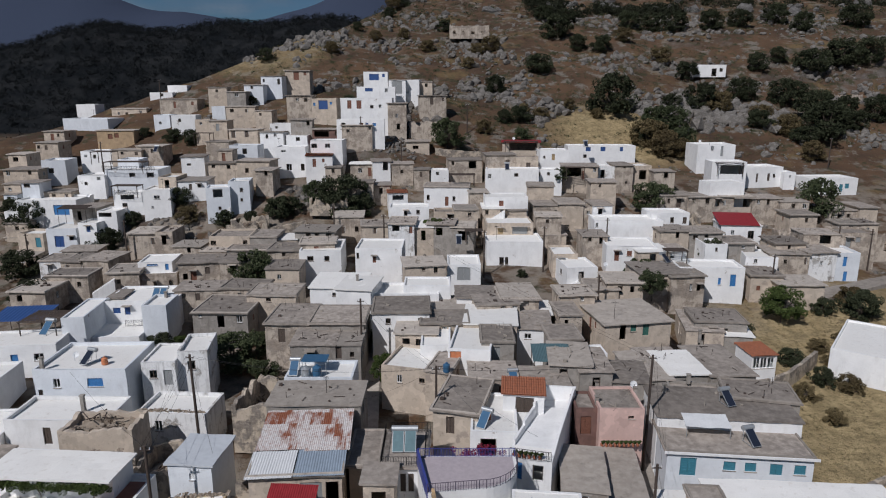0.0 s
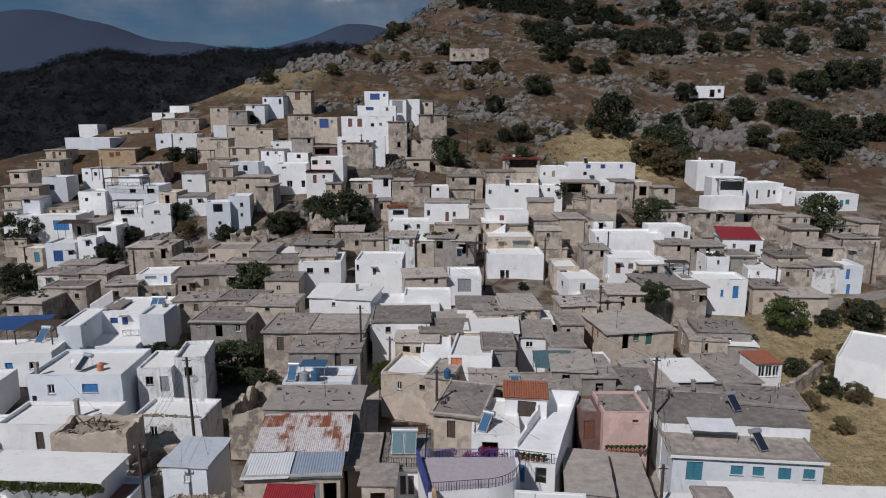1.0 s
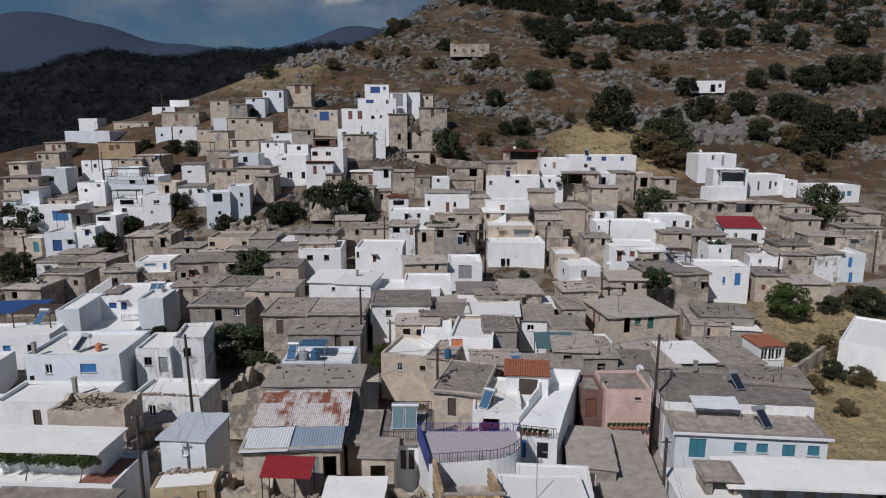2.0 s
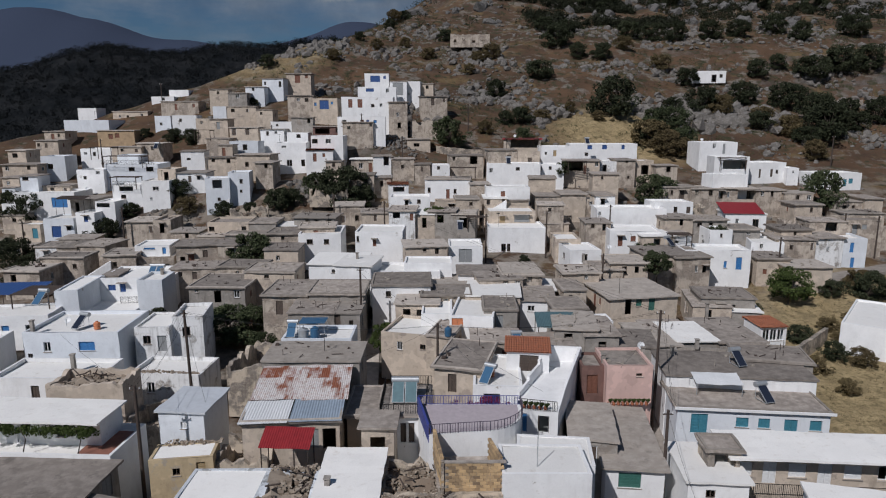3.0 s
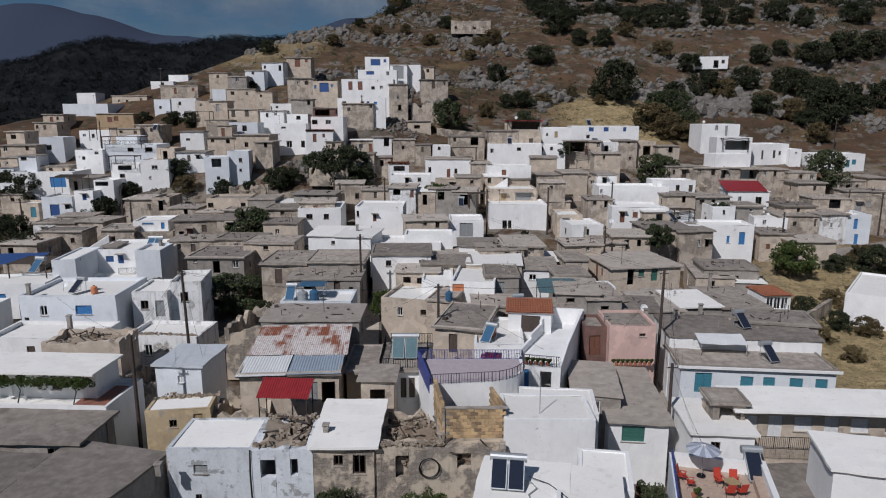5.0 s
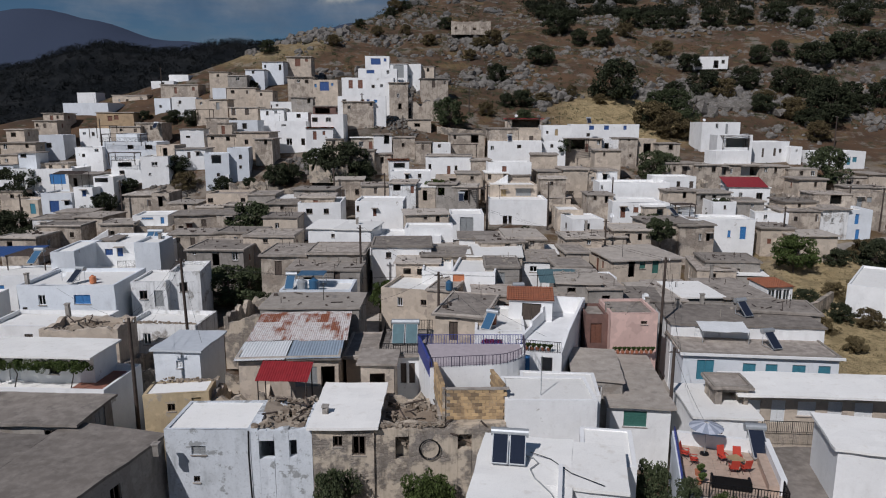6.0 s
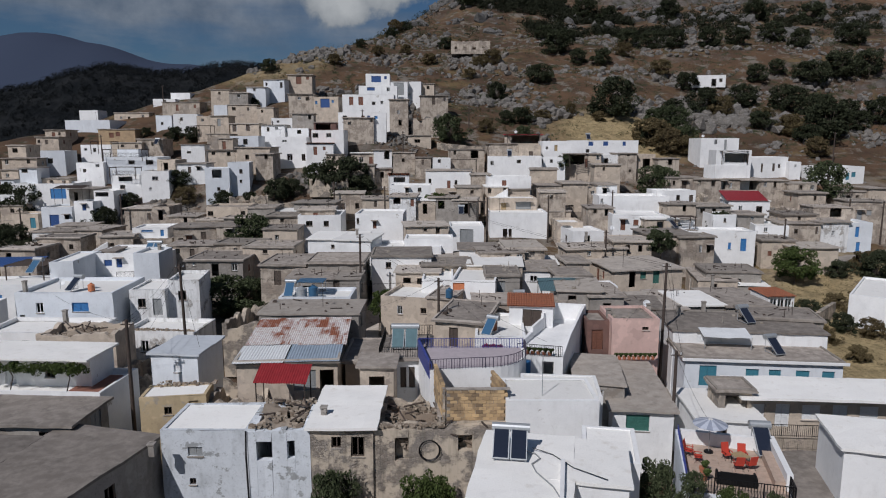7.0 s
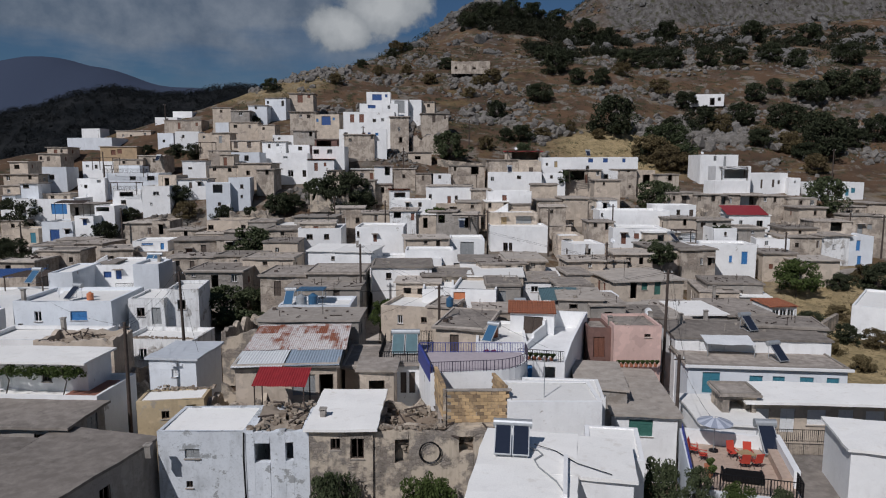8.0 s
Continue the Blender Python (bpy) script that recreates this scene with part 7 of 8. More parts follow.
for q in ((-112, 201, 29.2, 3), (-104, 201, 29.2, 2.6), (-99, 211, 31.9, 2.5), (-115, 218, 33, 2.4), (-86, 224, 38.9, 2.5), (-61, 199, 37, 2.2), (-51, 209, 41.6, 2.4), (-20, 201, 42.5, 2.2), (-84, 195, 30.4, 3),
          (69, 173, 23.8, 2.2), (20, 170, 24.7, 2.6), (28, 165, 23.1, 2.2), (-44, 140, 18.6, 2.2), (-40, 163, 24, 2.0), (10, 121, 10.2, 2.4), (-20, 113, 10.7, 2.6), (-60, 141, 16.9, 2.0), (24, 88, 6, 2.5), (-12, 63, 6.7, 1.8)):
    aerial(*q)


def dish(x, y, z):
    e = thing("satellite_dish", x, y, z, 0, "white satellite dish on a roof", "dish", "dishes")
    bm = bmesh.new()
    tube(bm, (0, 0, -0.3), (0, 0.1, 0.5), 0.03, n=5)
    part("stand", bm, PAINT["steel"], e)
    bm = bmesh.new()
    bmesh.ops.create_uvsphere(bm, u_segments=14, v_segments=8, radius=0.55)
    bmesh.ops.delete(bm, geom=[v for v in bm.verts if v.co.z > -0.28], context="VERTS")
    for v in bm.verts:
        v.co.z *= 0.8
    d = part("reflector", bm, PAINT["white"], e)
    d.matrix_basis = pose(0, 0.05, 0.5, 65)


for q in ((18, 170, 25), (67, 174, 24), (-42.6, 71.5, 6.9), (-70, 140, 16.2), (-78, 144, 14.3), (27, 106, 8.7), (20.5, 65.5, 6.0)):
    dish(*q)


def pot(x, y, z, k):
    e = thing("plant_pot", x, y, z, 0, "clay pot with a small green plant", "plant pot", "plant pots")
    bm = bmesh.new()
    tube(bm, (0, 0, 0), (0, 0, 0.3), 0.12, 0.18, 10)
    part("pot", bm, PAINT["clay"], e)
    return e


POTS = [pot(6.4 + 0.45 * i, 53.75 - 0.11 * i, 4.95, i) for i in range(6)] + [pot(15.9 + 0.45 * i, 59.9, 2.4, i) for i in range(9)] + [pot(13.3 + 0.25 * i, 32 + i * 0.9, 5.24, i) for i in range(2)]

# ---------- trees, bushes, rocks and scrub ----------
def leaf_material(name, a, b):
    m, nt, p = node_mat(name)
    info = nt.nodes.new("ShaderNodeNewGeometry")
    c = blend(nt, info.outputs["Random Per Island"], a, b)
    ob = nt.nodes.new("ShaderNodeObjectInfo")
    c = blend(nt, times(nt, ob.outputs["Random"], 0.5), c, tuple(v * 0.55 for v in a))
    nt.links.new(c, p.inputs["Base Color"])
    p.inputs["Roughness"].default_value = 0.85
    p.inputs["Specular IOR Level"].default_value = 0.15
    return m


LEAF = leaf_material("olive_leaves", (0.045, 0.058, 0.028), (0.10, 0.118, 0.060))
LEAF_GREEN = leaf_material("fig_leaves", (0.048, 0.068, 0.020), (0.10, 0.135, 0.042))
LEAF_DRY = leaf_material("dry_scrub", (0.10, 0.075, 0.04), (0.19, 0.15, 0.075))
LEAF_DARK = leaf_material("carob_leaves", (0.030, 0.037, 0.020), (0.066, 0.075, 0.041))
LEAF_FAR = leaf_material("maquis_leaves", (0.022, 0.026, 0.015), (0.045, 0.048, 0.028))
# leaves with the cloud shade of the far slopes put into their colour
LEAF_WOOD_SHADED = leaf_material("shaded_far_wood_leaves", (0.012, 0.015, 0.016), (0.026, 0.029, 0.031))
LEAF_PINK = leaf_material("bougainvillea", (0.16, 0.012, 0.03), (0.28, 0.03, 0.06))
BARK = plain("bark", (0.09, 0.07, 0.055), 0.95, 0, 0.4, 5)


def leaves(name, rnd, clumps, per, size, mat_):
    """Many small leaves gathered in clumps (x, y, z, r)."""
    vs, fs = [], []
    for cx, cy, cz, r in clumps:
        for _ in range(per):
            d = Vector((rnd.gauss(0, 1), rnd.gauss(0, 1), rnd.gauss(0, 1))).normalized() * r * rnd.uniform(0.45, 1.0) ** 0.6
            p = Vector((cx + d.x, cy + d.y, cz + d.z * 0.8))
            q = Euler((rnd.uniform(-1.2, 1.2), rnd.uniform(-1.2, 1.2), rnd.uniform(0, 6.28))).to_matrix()
            s = size * rnd.uniform(0.55, 1.3)
            k = len(vs)
            vs += [p + q @ Vector(o) for o in ((-s, 0, 0), (0, -s * 0.5, s * 0.12), (s, 0, 0), (0, s * 0.5, s * 0.12))]
            fs.append((k, k + 1, k + 2, k + 3))
    me = bpy.data.meshes.new(name)
    me.from_pydata(vs, [], fs)
    me.materials.append(mat_)
    return me


def crown_clumps(rnd, r, h, z0, n):
    out = []
    for i in range(n):
        a, t = rnd.uniform(0, 6.28), rnd.random()
        rr = r * math.sqrt(rnd.random()) * (0.55 + 0.45 * math.sin(math.pi * (0.15 + 0.8 * t))) * rnd.uniform(0.75, 1.12)
        out.append((rr * math.cos(a), rr * math.sin(a), z0 + h * t * (1 - 0.35 * (rr / r) ** 2), r * rnd.uniform(0.13, 0.27)))
    return out


def tree_mesh(seed, r, h, mat_, trunk=True, per=90, n=26, size=0.16):
    rnd = random.Random(seed)
    t = 0.16 * h if trunk else 0.02 * h
    cl = crown_clumps(rnd, r, h - t, t + 0.1 * h, n)
    crown = leaves("crown", rnd, cl, per, size, mat_)
    bm = bmesh.new()
    p = Vector((0, 0, -0.4))
    q = Vector((rnd.uniform(-0.1, 0.1) * h, rnd.uniform(-0.1, 0.1) * h, t + 0.12 * h))
    tube(bm, p, q, 0.05 * h * 0.6, 0.035 * h * 0.6, 8)
    for c in cl[::3]:
        mid = q.lerp(Vector(c[:3]), 0.5) + Vector((0, 0, 0.05 * h))
        tube(bm, q, mid, 0.018 * h, 0.011 * h, 5)
        tube(bm, mid, c[:3], 0.011 * h, 0.004 * h, 5)
    wood = bpy.data.meshes.new("trunk")
    bm.to_mesh(wood)
    bm.free()
    wood.materials.append(BARK)
    return crown, wood


KINDS = {}
for key, mt_, tr, lab in (("olive", LEAF, True, "grey-green olive tree with a loose crown"), ("fig", LEAF_GREEN, True, "bright green leafy tree between houses"),
                          ("carob", LEAF_DARK, False, "dark evergreen bush with a dense rounded crown"), ("scrub", LEAF_DRY, False, "dry brown hillside bush")):
    KINDS[key] = ([tree_mesh(sd, 1.0, 1.5 if tr else 1.25, mt_, tr, 120, 60, 0.05) for sd in (1, 2, 3)], lab)


def plant(kind, x, y, r, k, z=None, hs=1.0):
    ms, lab = KINDS[kind]
    crown, wood = ms[k % 3]
    bush = kind in ("carob", "scrub")
    e = thing("bush" if bush else "tree", x, y, ground(x, y) - 0.1 if z is None else z, k * 67.0, lab, "bush" if bush else "tree", "hillside bushes" if bush else "village trees")
    e.scale = (r, r, r * hs)
    hang("trunk", wood, BARK, e)
    hang("crown", crown, None, e)


plant("carob", 51.5, 205.8, 8.33, 1)
plant("carob", 32.8, 234.2, 5.04, 2)
plant("carob", 44.0, 267.2, 6.55, 3)
plant("carob", 49.9, 257.2, 4.14, 4)
plant("scrub", 17.3, 251.6, 3.98, 5)
plant("scrub", 12.0, 250.0, 3.02, 6)
plant("carob", 17.1, 219.9, 4.08, 7)
plant("carob", 22.8, 196.9, 3.66, 8)
plant("carob", 0.6, 277.9, 3.37, 9)
plant("scrub", 8.5, 237.8, 2.65, 10)
plant("carob", 57.4, 252.6, 4.33, 11)
plant("scrub", 67.6, 259.7, 3.74, 12)
plant("carob", 71.3, 210.7, 3.49, 13)
plant("carob", 85.7, 239.4, 4.71, 14)
plant("scrub", 78.3, 248.1, 4.10, 15)
plant("carob", 80.3, 210.9, 5.73, 16)
plant("scrub", 84.9, 209.1, 4.69, 17)
plant("carob", 96.4, 218.9, 5.30, 18)
plant("carob", 110.8, 242.0, 4.44, 19)
plant("carob", 109.9, 217.0, 6.18, 20)
plant("carob", 112.0, 203.8, 6.44, 21)
plant("carob", 107.6, 189.5, 7.54, 22)
plant("carob", 130.3, 242.6, 6.37, 23)
plant("carob", 142.2, 245.8, 7.23, 24)
plant("carob", 120.3, 247.3, 3.82, 25)
plant("scrub", 57.5, 187.7, 5.43, 26)
plant("scrub", 60.4, 181.8, 5.30, 27)
plant("scrub", 65.1, 181.8, 3.56, 28)
plant("carob", 92.2, 196.1, 4.00, 29)
plant("carob", 152.0, 245.1, 6.68, 30)
plant("carob", 129.1, 201.1, 5.52, 31)
plant("carob", 118.7, 194.9, 4.21, 32)
plant("scrub", 99.1, 191.8, 3.39, 33)
plant("carob", 34.7, 356.5, 6.72, 34)
plant("carob", 47.7, 365.1, 6.91, 35)
plant("carob", 60.2, 367.8, 6.99, 36)
plant("carob", 71.6, 356.0, 7.48, 37)
plant("carob", 81.6, 348.4, 6.03, 38)
plant("carob", 12.2, 345.2, 5.84, 39)
plant("carob", 22.6, 351.4, 5.95, 40)
plant("carob", 75.6, 281.8, 5.44, 41)
plant("carob", 83.7, 277.6, 5.40, 42)
plant("carob", 91.2, 272.5, 5.35, 43)
plant("carob", 41.5, 288.9, 4.63, 44)
plant("carob", 50.6, 286.4, 4.61, 45)
plant("carob", 105.1, 273.4, 5.45, 46)
plant("carob", 118.6, 278.5, 5.07, 47)
plant("carob", 134.3, 282.4, 5.82, 48)
plant("carob", 140.7, 272.0, 5.13, 49)
plant("carob", 165.7, 279.9, 6.66, 50)
plant("carob", 117.8, 362.7, 7.14, 51)
plant("carob", 156.8, 349.2, 7.16, 52)
plant("carob", 180.6, 339.5, 7.18, 53)
plant("scrub", -25.7, 263.0, 2.95, 54)
plant("scrub", -15.0, 266.5, 2.73, 55)
plant("carob", -17.9, 320.7, 3.30, 56)
plant("carob", -22.6, 294.3, 3.03, 57)
plant("scrub", -22.7, 314.0, 4.41, 58)
plant("scrub", -5.8, 251.7, 3.04, 59)
plant("carob", -33.5, 272.7, 2.56, 60)
plant("olive", 1.1, 176.4, 4.88, 61)
plant("olive", 22.1, 183.8, 2.90, 62)
plant("carob", -61.4, 238.7, 3.20, 63)
plant("carob", -56.7, 199.4, 2.30, 64)
plant("carob", -74.7, 184.7, 2.76, 65)
plant("carob", -67.8, 181.0, 3.03, 66)
plant("carob", -65.6, 183.4, 2.34, 67)
plant("carob", -84.3, 190.6, 1.92, 68)
plant("carob", -21.7, 140.1, 6.04, 69)
plant("carob", -17.5, 139.4, 3.26, 70)
plant("carob", -35.1, 138.1, 3.30, 71)
plant("carob", -56.7, 141.0, 2.81, 72)
plant("fig", -1.3, 125.4, 3.63, 73)
plant("olive", 45.9, 143.3, 4.60, 74)
plant("carob", 53.9, 126.7, 3.08, 75)
plant("olive", 81.4, 142.3, 5.32, 76)
plant("fig", 54.1, 100.4, 3.55, 77)
plant("carob", 62.1, 102.6, 2.03, 78)
plant("carob", 67.0, 100.9, 3.31, 79)
plant("scrub", 60.7, 93.9, 1.80, 80)
plant("carob", 51.0, 82.4, 1.86, 81)
plant("olive", -28.1, 81.8, 4.15, 82, None, 0.72)
plant("olive", -31.8, 81.8, 2.52, 83)
plant("olive", -25.3, 84.6, 2.53, 84)
plant("fig", -8.5, 89.6, 1.98, 85)
plant("olive", 34.5, 112.3, 3.09, 86)
plant("olive", -31.4, 107.1, 4.19, 87)
plant("olive", -27.9, 108.1, 2.62, 88)
plant("carob", -80.0, 121.4, 4.07, 89)
plant("carob", -66.7, 103.4, 3.46, 90)
plant("carob", -68.4, 131.6, 3.17, 91)
plant("carob", -90.9, 142.6, 4.70, 92)
plant("carob", 49.6, 88.2, 1.93, 93)
plant("carob", 46.0, 96.0, 1.82, 94)
plant("olive", -10.7, 88.5, 1.53, 95)
plant("carob", 6.0, 162.9, 2.56, 96)
plant("carob", 31.1, 158.6, 2.24, 97)
plant("carob", -39.5, 86.3, 2.26, 98)
plant("fig", -36.9, 87.5, 1.36, 99)
plant("olive", -7.1, 38.6, 1.78, 100, -2.3, 1.5)
plant("fig", -1.2, 38.6, 1.87, 101, -2.4, 1.5)
plant("olive", 11.8, 35.0, 1.53, 102, 0.9, 1.5)
plant("olive", 11.8, 29.6, 0.82, 103, 4.8, 1.5)
plant("fig", 13.5, 29.0, 0.94, 104, 4.0, 1.5)
plant("olive", 15.5, 29.0, 0.67, 105, 4.5, 1.5)
plant("scrub", -28.1, 81.8, 1.25, 106)
plant("carob", -27.7, 200.1, 1.86, 107)
plant("scrub", -39.5, 244.5, 2.98, 108)
plant("scrub", 11.6, 188.1, 2.61, 109)
plant("carob", 51.0, 118.0, 1.56, 110)
plant("carob", -95.8, 145.9, 3.23, 111)
plant("carob", -45.6, 135.7, 2.39, 112)
plant("carob", -40.6, 136.5, 1.98, 113)
plant("carob", -32.3, 139.3, 2.65, 114)
plant("olive", -27.3, 141.3, 3.33, 115)
plant("carob", 14.1, 113.3, 1.07, 116)
plant("scrub", -53.5, 136.8, 2.72, 117)
plant("carob", -65.7, 137.5, 2.12, 118)
plant("olive", 61.4, 196.7, 4.18, 119)
plant("olive", 64.8, 191.4, 5.59, 120)
plant("olive", 67.1, 186.3, 3.65, 121)
plant("carob", 56.1, 189.1, 3.09, 122)
plant("carob", 111.7, 195.5, 4.78, 123)
plant("carob", 122.1, 205.2, 4.85, 124)
plant("carob", 101.3, 187.6, 3.93, 125)
plant("scrub", 98.9, 192.5, 4.39, 126)
plant("scrub", 99.3, 179.0, 3.78, 127)
plant("scrub", 94.3, 200.5, 3.68, 128)
plant("scrub", 46.2, 202.4, 2.30, 129)
plant("scrub", 38.9, 209.2, 2.36, 130)
plant("scrub", 29.0, 200.0, 2.61, 131)
plant("scrub", 24.4, 204.2, 2.28, 132)
plant("carob", 17.7, 195.3, 2.71, 133)
plant("scrub", 55.5, 87.7, 1.78, 134)
plant("scrub", 53.4, 80.4, 1.85, 135)
plant("scrub", 46.9, 79.0, 1.59, 136)
plant("scrub", 47.5, 73.0, 1.44, 137)
plant("scrub", 55.4, 91.7, 1.53, 138)
plant("scrub", 58.0, 85.5, 1.48, 139)
plant("scrub", 67.8, 105.9, 2.36, 140)
plant("olive", 3.4, 90.8, 2.17, 141)
plant("olive", 33.3, 100.8, 2.6, 143, 5.2)
plant("carob", 50.2, 120.0, 2.5, 144, 6.6, 1.1)
plant("olive", 27.5, 152.8, 2.0, 145, 16.6)
plant("fig", -7.6, 76.5, 1.7, 146, 1.5, 1.4)
plant("olive", -34.5, 79.0, 2.4, 147)
plant("olive", -33.5, 80.5, 2.2, 149, None, 0.8)
plant("olive", -23.0, 79.5, 2.0, 148, None, 0.8)
plant("scrub", 40.4, 90.7, 1.90, 142)


def vine():
    """Vine trained along the front of a terrace roof."""
    rnd = random.Random(3)
    e = thing("vine", -37, 47.6, 4.4, -3, "green vine trained along a white terrace canopy", "vine")
    cl = [(rnd.uniform(0, 10.2), rnd.uniform(0.0, 0.6), 1.6 + rnd.uniform(-0.45, 0.2), rnd.uniform(0.18, 0.4)) for _ in range(120)]
    hang("foliage", leaves("foliage", rnd, cl, 70, 0.085, LEAF_GREEN), None, e)
    for px in (0.6, 4.2, 8.6):
        bm = bmesh.new()
        tube(bm, (px, 0, -0.4), (px + 0.3, 0.1, 0.8), 0.05, 0.04)
        tube(bm, (px + 0.3, 0.1, 0.8), (px, 0, 1.7), 0.04, 0.03)
        part("stem", bm, BARK, e)
    bm = bmesh.new()
    slab_top(bm, -0.8, 0.1, 10.3, 4.6, 2.05, 2.2, 2, 2)
    c = tagged(new("canopy_slab", None), "white flat canopy slab over the terrace", "canopy")
    c.matrix_world = pose(-37, 47.6, 4.4, 0, 0, -3)
    part("slab", bm, ROOF_WHITE, c)


vine()
POT_LEAVES = leaves('foliage', random.Random(9), [(random.Random(k).gauss(0, 0.1), random.Random(k + 50).gauss(0, 0.1), 0.42 + 0.05 * k, 0.13) for k in range(4)], 90, 0.075, LEAF_GREEN)
for e_ in POTS:
    hang('foliage', POT_LEAVES, None, e_)
rnd_ = random.Random(12)
for bx, by, bz, br in ((3.0, 54.5, 5.0, 0.9), (4.2, 54.8, 5.2, 0.8), (2.2, 55.2, 4.6, 0.7)):
    e_ = thing("bougainvillea", bx, by, bz - 2.0, 0, "crimson bougainvillea climbing beside a terrace", "shrub", "flowering shrubs")
    hang("foliage", leaves("foliage", rnd_, [(rnd_.gauss(0, 0.5), rnd_.gauss(0, 0.3), 1.6 + rnd_.gauss(0, 0.5), 0.35) for _ in range(12)], 60, 0.09, LEAF_PINK), None, e_)
    bm_ = bmesh.new()
    tube(bm_, (0, 0, -1.5), (0.1, 0, 1.6), 0.05, 0.03)
    part("stem", bm_, BARK, e_)


def rocks(name, count, region, sizes, seed, paint, label, bare=0.12):
    """Weathered limestone lying on the slope, joined as one."""
    rnd = random.Random(seed)
    base = bmesh.new()
    bmesh.ops.create_icosphere(base, subdivisions=1, radius=1)
    bv = [v.co.copy() for v in base.verts]
    bf = [tuple(v.index for v in f.verts) for f in base.faces]
    base.free()
    vs, fs = [], []
    tries = 0
    while count and tries < 60000:
        tries += 1
        x, y = rnd.uniform(region[0], region[1]), rnd.uniform(region[2], region[3])
        if noise.noise((x / 26, y / 14, 5.0)) + rnd.uniform(-0.2, 0.2) < bare or x < along(CREST, y) + 2 or math.hypot(x - 50, (y - 193) * 1.4) < 21:
            continue
        count -= 1
        s = sizes[0] + (sizes[1] - sizes[0]) * rnd.random() ** 3
        z = ground(x, y)
        sc = Vector((s * rnd.uniform(0.7, 1.5), s * rnd.uniform(0.6, 1.1), s * rnd.uniform(0.5, 1.2)))
        rot = Euler((rnd.uniform(-0.4, 0.4), rnd.uniform(-0.4, 0.4), rnd.uniform(0, 6.28))).to_matrix()
        k = len(vs)
        for v in bv:
            n = 1 + 0.55 * noise.noise(v * 1.7 + Vector((x, y, 0)))
            p = rot @ Vector((v.x * sc.x, v.y * sc.y, v.z * sc.z)) * n
            vs.append((x + p.x, y + p.y, z + p.z + 0.1 * s))
        fs += [tuple(i + k for i in f) for f in bf]
    me = bpy.data.meshes.new(name)
    me.from_pydata(vs, [], fs)
    me.materials.append(paint)
    tagged(new(name, me), label, "rocks", kind="stuff")


LIME = stonework("limestone", (0.215, 0.198, 0.178), (0.125, 0.114, 0.102), (0.085, 0.072, 0.058), 1.1)
rocks("hill_rocks", 4200, (-70, 190, 182, 300), (0.25, 1.7), 21, LIME, "scattered grey limestone boulders on the slope")
# the same limestone, darkened to carry cloud shade on the upper hill
CRAG_SHADED = stonework("shaded_limestone", (0.17, 0.162, 0.152), (0.085, 0.08, 0.075), (0.06, 0.054, 0.048), 0.8)
rocks("crag_rocks", 1500, (-30, 330, 300, 520), (0.8, 3.4), 22, CRAG_SHADED, "grey limestone crags on the upper hill")
rocks("ridge_outcrop", 120, (-60, -36, 246, 270), (0.5, 2.2), 27, LIME, "jagged grey limestone outcrop on the ridge", -0.4)
rocks("slope_outcrop", 230, (60, 104, 194, 216), (0.7, 3.0), 28, LIME, "bare grey limestone ledges below the bushes", -0.2)
rocks("field_outcrop", 210, (8, 42, 196, 226), (0.5, 2.2), 29, LIME, "bare grey limestone ledges above the field", -0.2)
rocks("knoll_outcrop", 260, (-8, 62, 362, 396), (1.0, 3.6), 30, CRAG_SHADED, "craggy limestone top of the knoll", -0.2)
rocks("rubble_slope", 420, (-44, -20, 133, 149), (0.2, 0.9), 24, LIME, "tumbled stones on a steep bank between houses")
rocks("west_rubble", 200, (-62, -46, 126, 138), (0.2, 0.8), 25, LIME, "tumbled stones below the white houses")
rocks("top_rubble", 160, (-22, -4, 165, 180), (0.2, 0.9), 26, LIME, "tumbled stones of a collapsed terrace")
rocks("village_stones", 900, (-60, 100, 118, 182), (0.12, 0.7), 23, LIME, "loose stones between the houses")


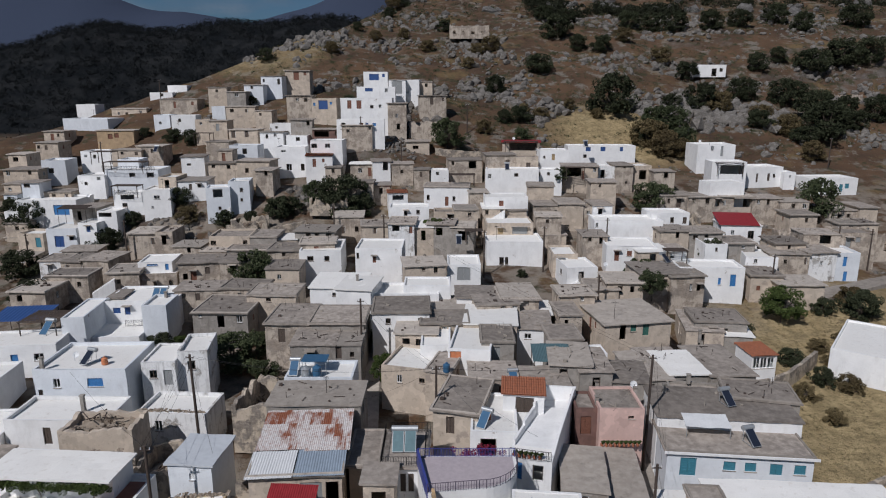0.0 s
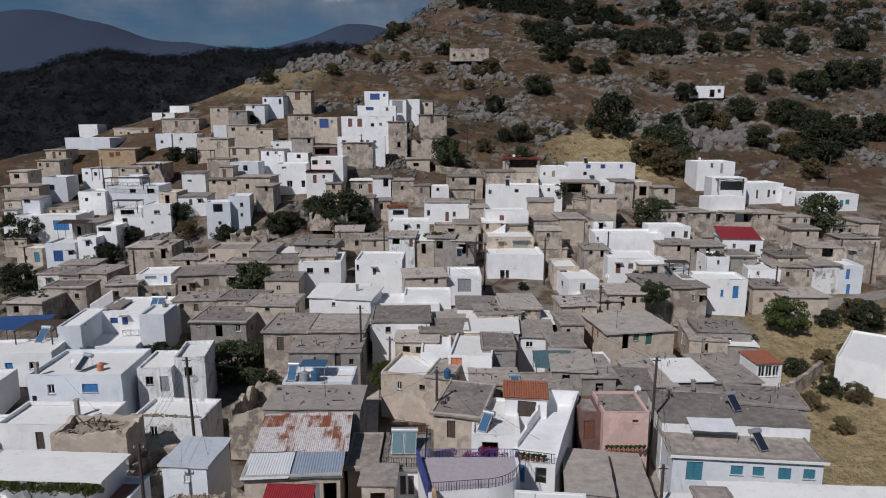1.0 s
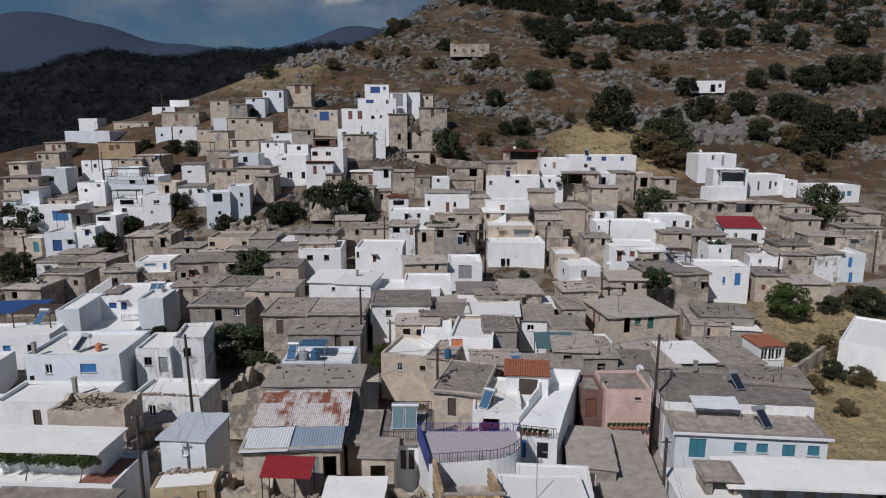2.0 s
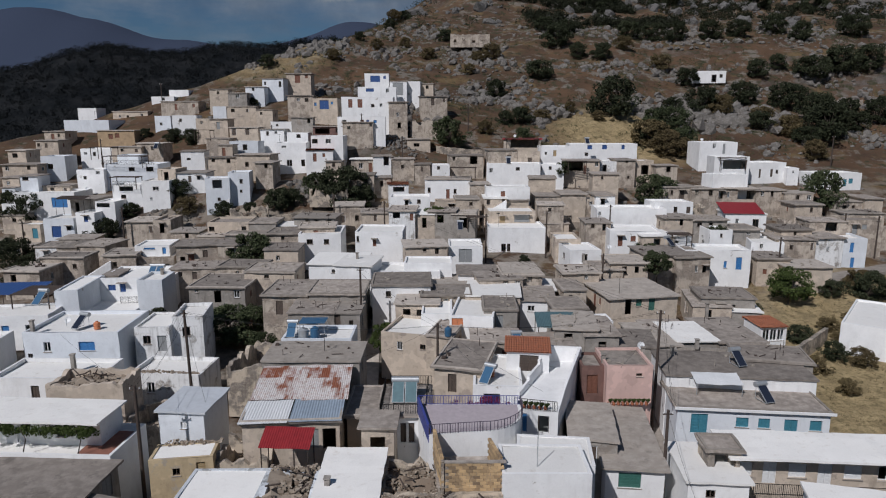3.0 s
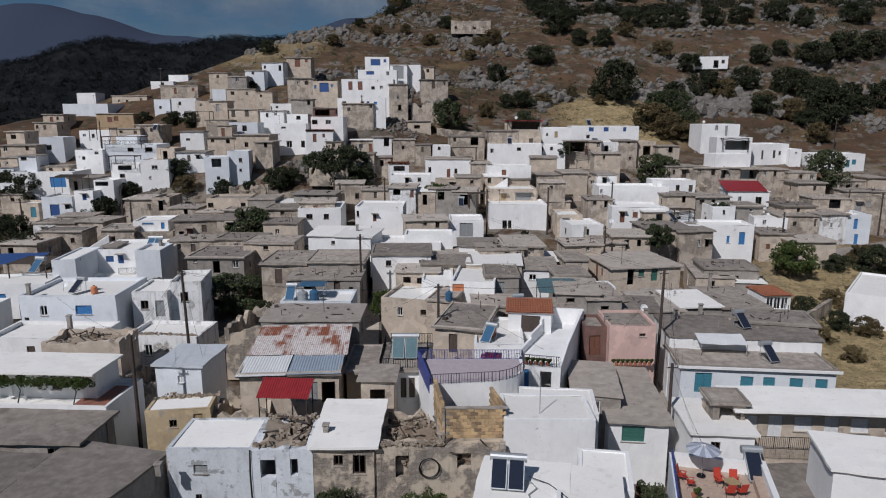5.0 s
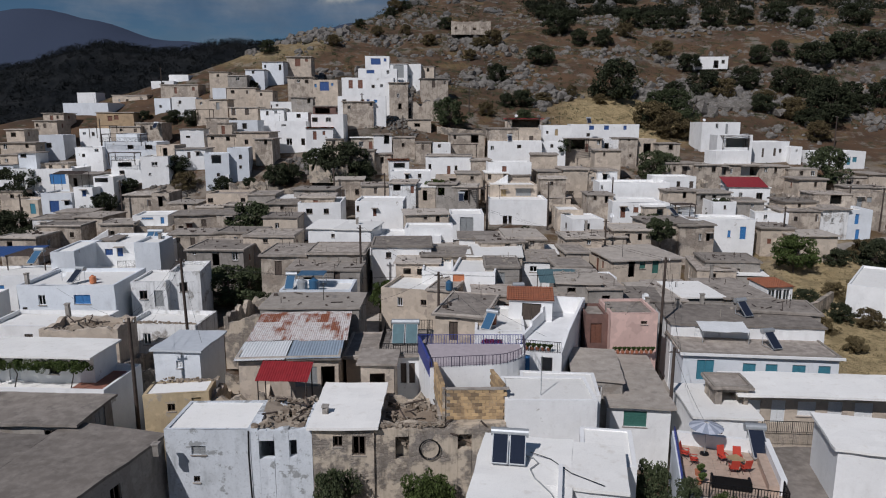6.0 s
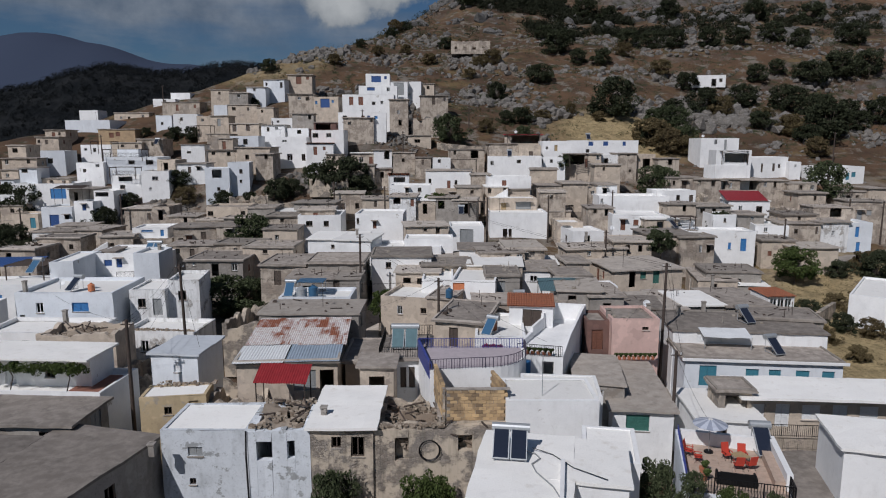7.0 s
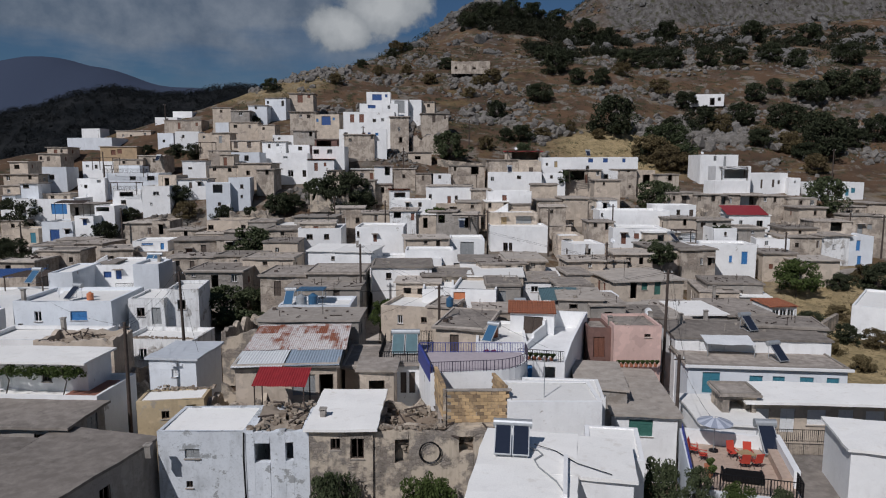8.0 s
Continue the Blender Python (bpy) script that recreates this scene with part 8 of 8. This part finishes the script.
def scrub(name, count, region, size, per, seed, mat_, label, low=-0.05, leaf=0.0):
    rnd = random.Random(seed)
    cl = []
    tries = 0
    while len(cl) < count and tries < 80000:
        tries += 1
        x, y = rnd.uniform(region[0], region[1]), rnd.uniform(region[2], region[3])
        if noise.noise((x / 18, y / 18, 11.0)) + rnd.uniform(-0.3, 0.3) < low or (low > -1 and x < along(CREST, y) - 12):
            continue
        s = size * rnd.uniform(0.4, 1.4)
        cl.append((x, y, ground(x, y) + s * 0.45, s))
    me = leaves(name, rnd, cl, per, leaf or (size * 0.2 if size < 2 else 0.3), mat_)
    tagged(new(name, me), label, "scrub", kind="stuff")


scrub("valley_trees", 900, (-300, -116, 196, 430), 2.6, 60, 36, LEAF_WOOD_SHADED, "dark trees on the slope behind the village", -2.0)
scrub("far_woods", 3000, (-660, -100, 640, 900), 5.0, 60, 37, LEAF_WOOD_SHADED, "dark wood on the far hill", -2.0, 0.75)
scrub("upper_maquis", 420, (8, 92, 338, 366), 2.6, 170, 38, LEAF_FAR, "dense dark evergreen scrub in a band under the crag", -0.2, 0.45)
scrub("middle_maquis", 260, (38, 105, 298, 326), 2.2, 150, 39, LEAF_FAR, "dense dark evergreen scrub in a band on the slope", -0.1, 0.4)
scrub("east_maquis", 420, (105, 240, 318, 385), 2.2, 120, 40, LEAF_FAR, "dark evergreen scrub over the eastern slope", 0.0, 0.4)
scrub("slope_bushes", 330, (-45, 190, 196, 300), 1.5, 70, 41, LEAF, "rounded grey-green bushes scattered over the slope", 0.0, 0.16)
scrub("dry_scrub", 3200, (-80, 190, 182, 310), 0.55, 22, 31, LEAF_DRY, "low dry brown scrub on the slope")
scrub("green_scrub", 2600, (-80, 200, 182, 320), 0.7, 34, 32, LEAF, "low grey-green thorny scrub on the slope", 0.05)
scrub("upper_scrub", 1500, (-30, 340, 300, 520), 1.8, 26, 33, LEAF_DARK, "dark thorny scrub on the upper hill", 0.0)
scrub("village_weeds", 1300, (-100, 100, 44, 182), 0.32, 16, 34, LEAF_DRY, "dry weeds in lanes and yards", 0.0)
scrub("field_weeds", 700, (42, 90, 60, 108), 0.35, 18, 35, LEAF_DRY, "dry weeds in the field beside the houses", -0.3)
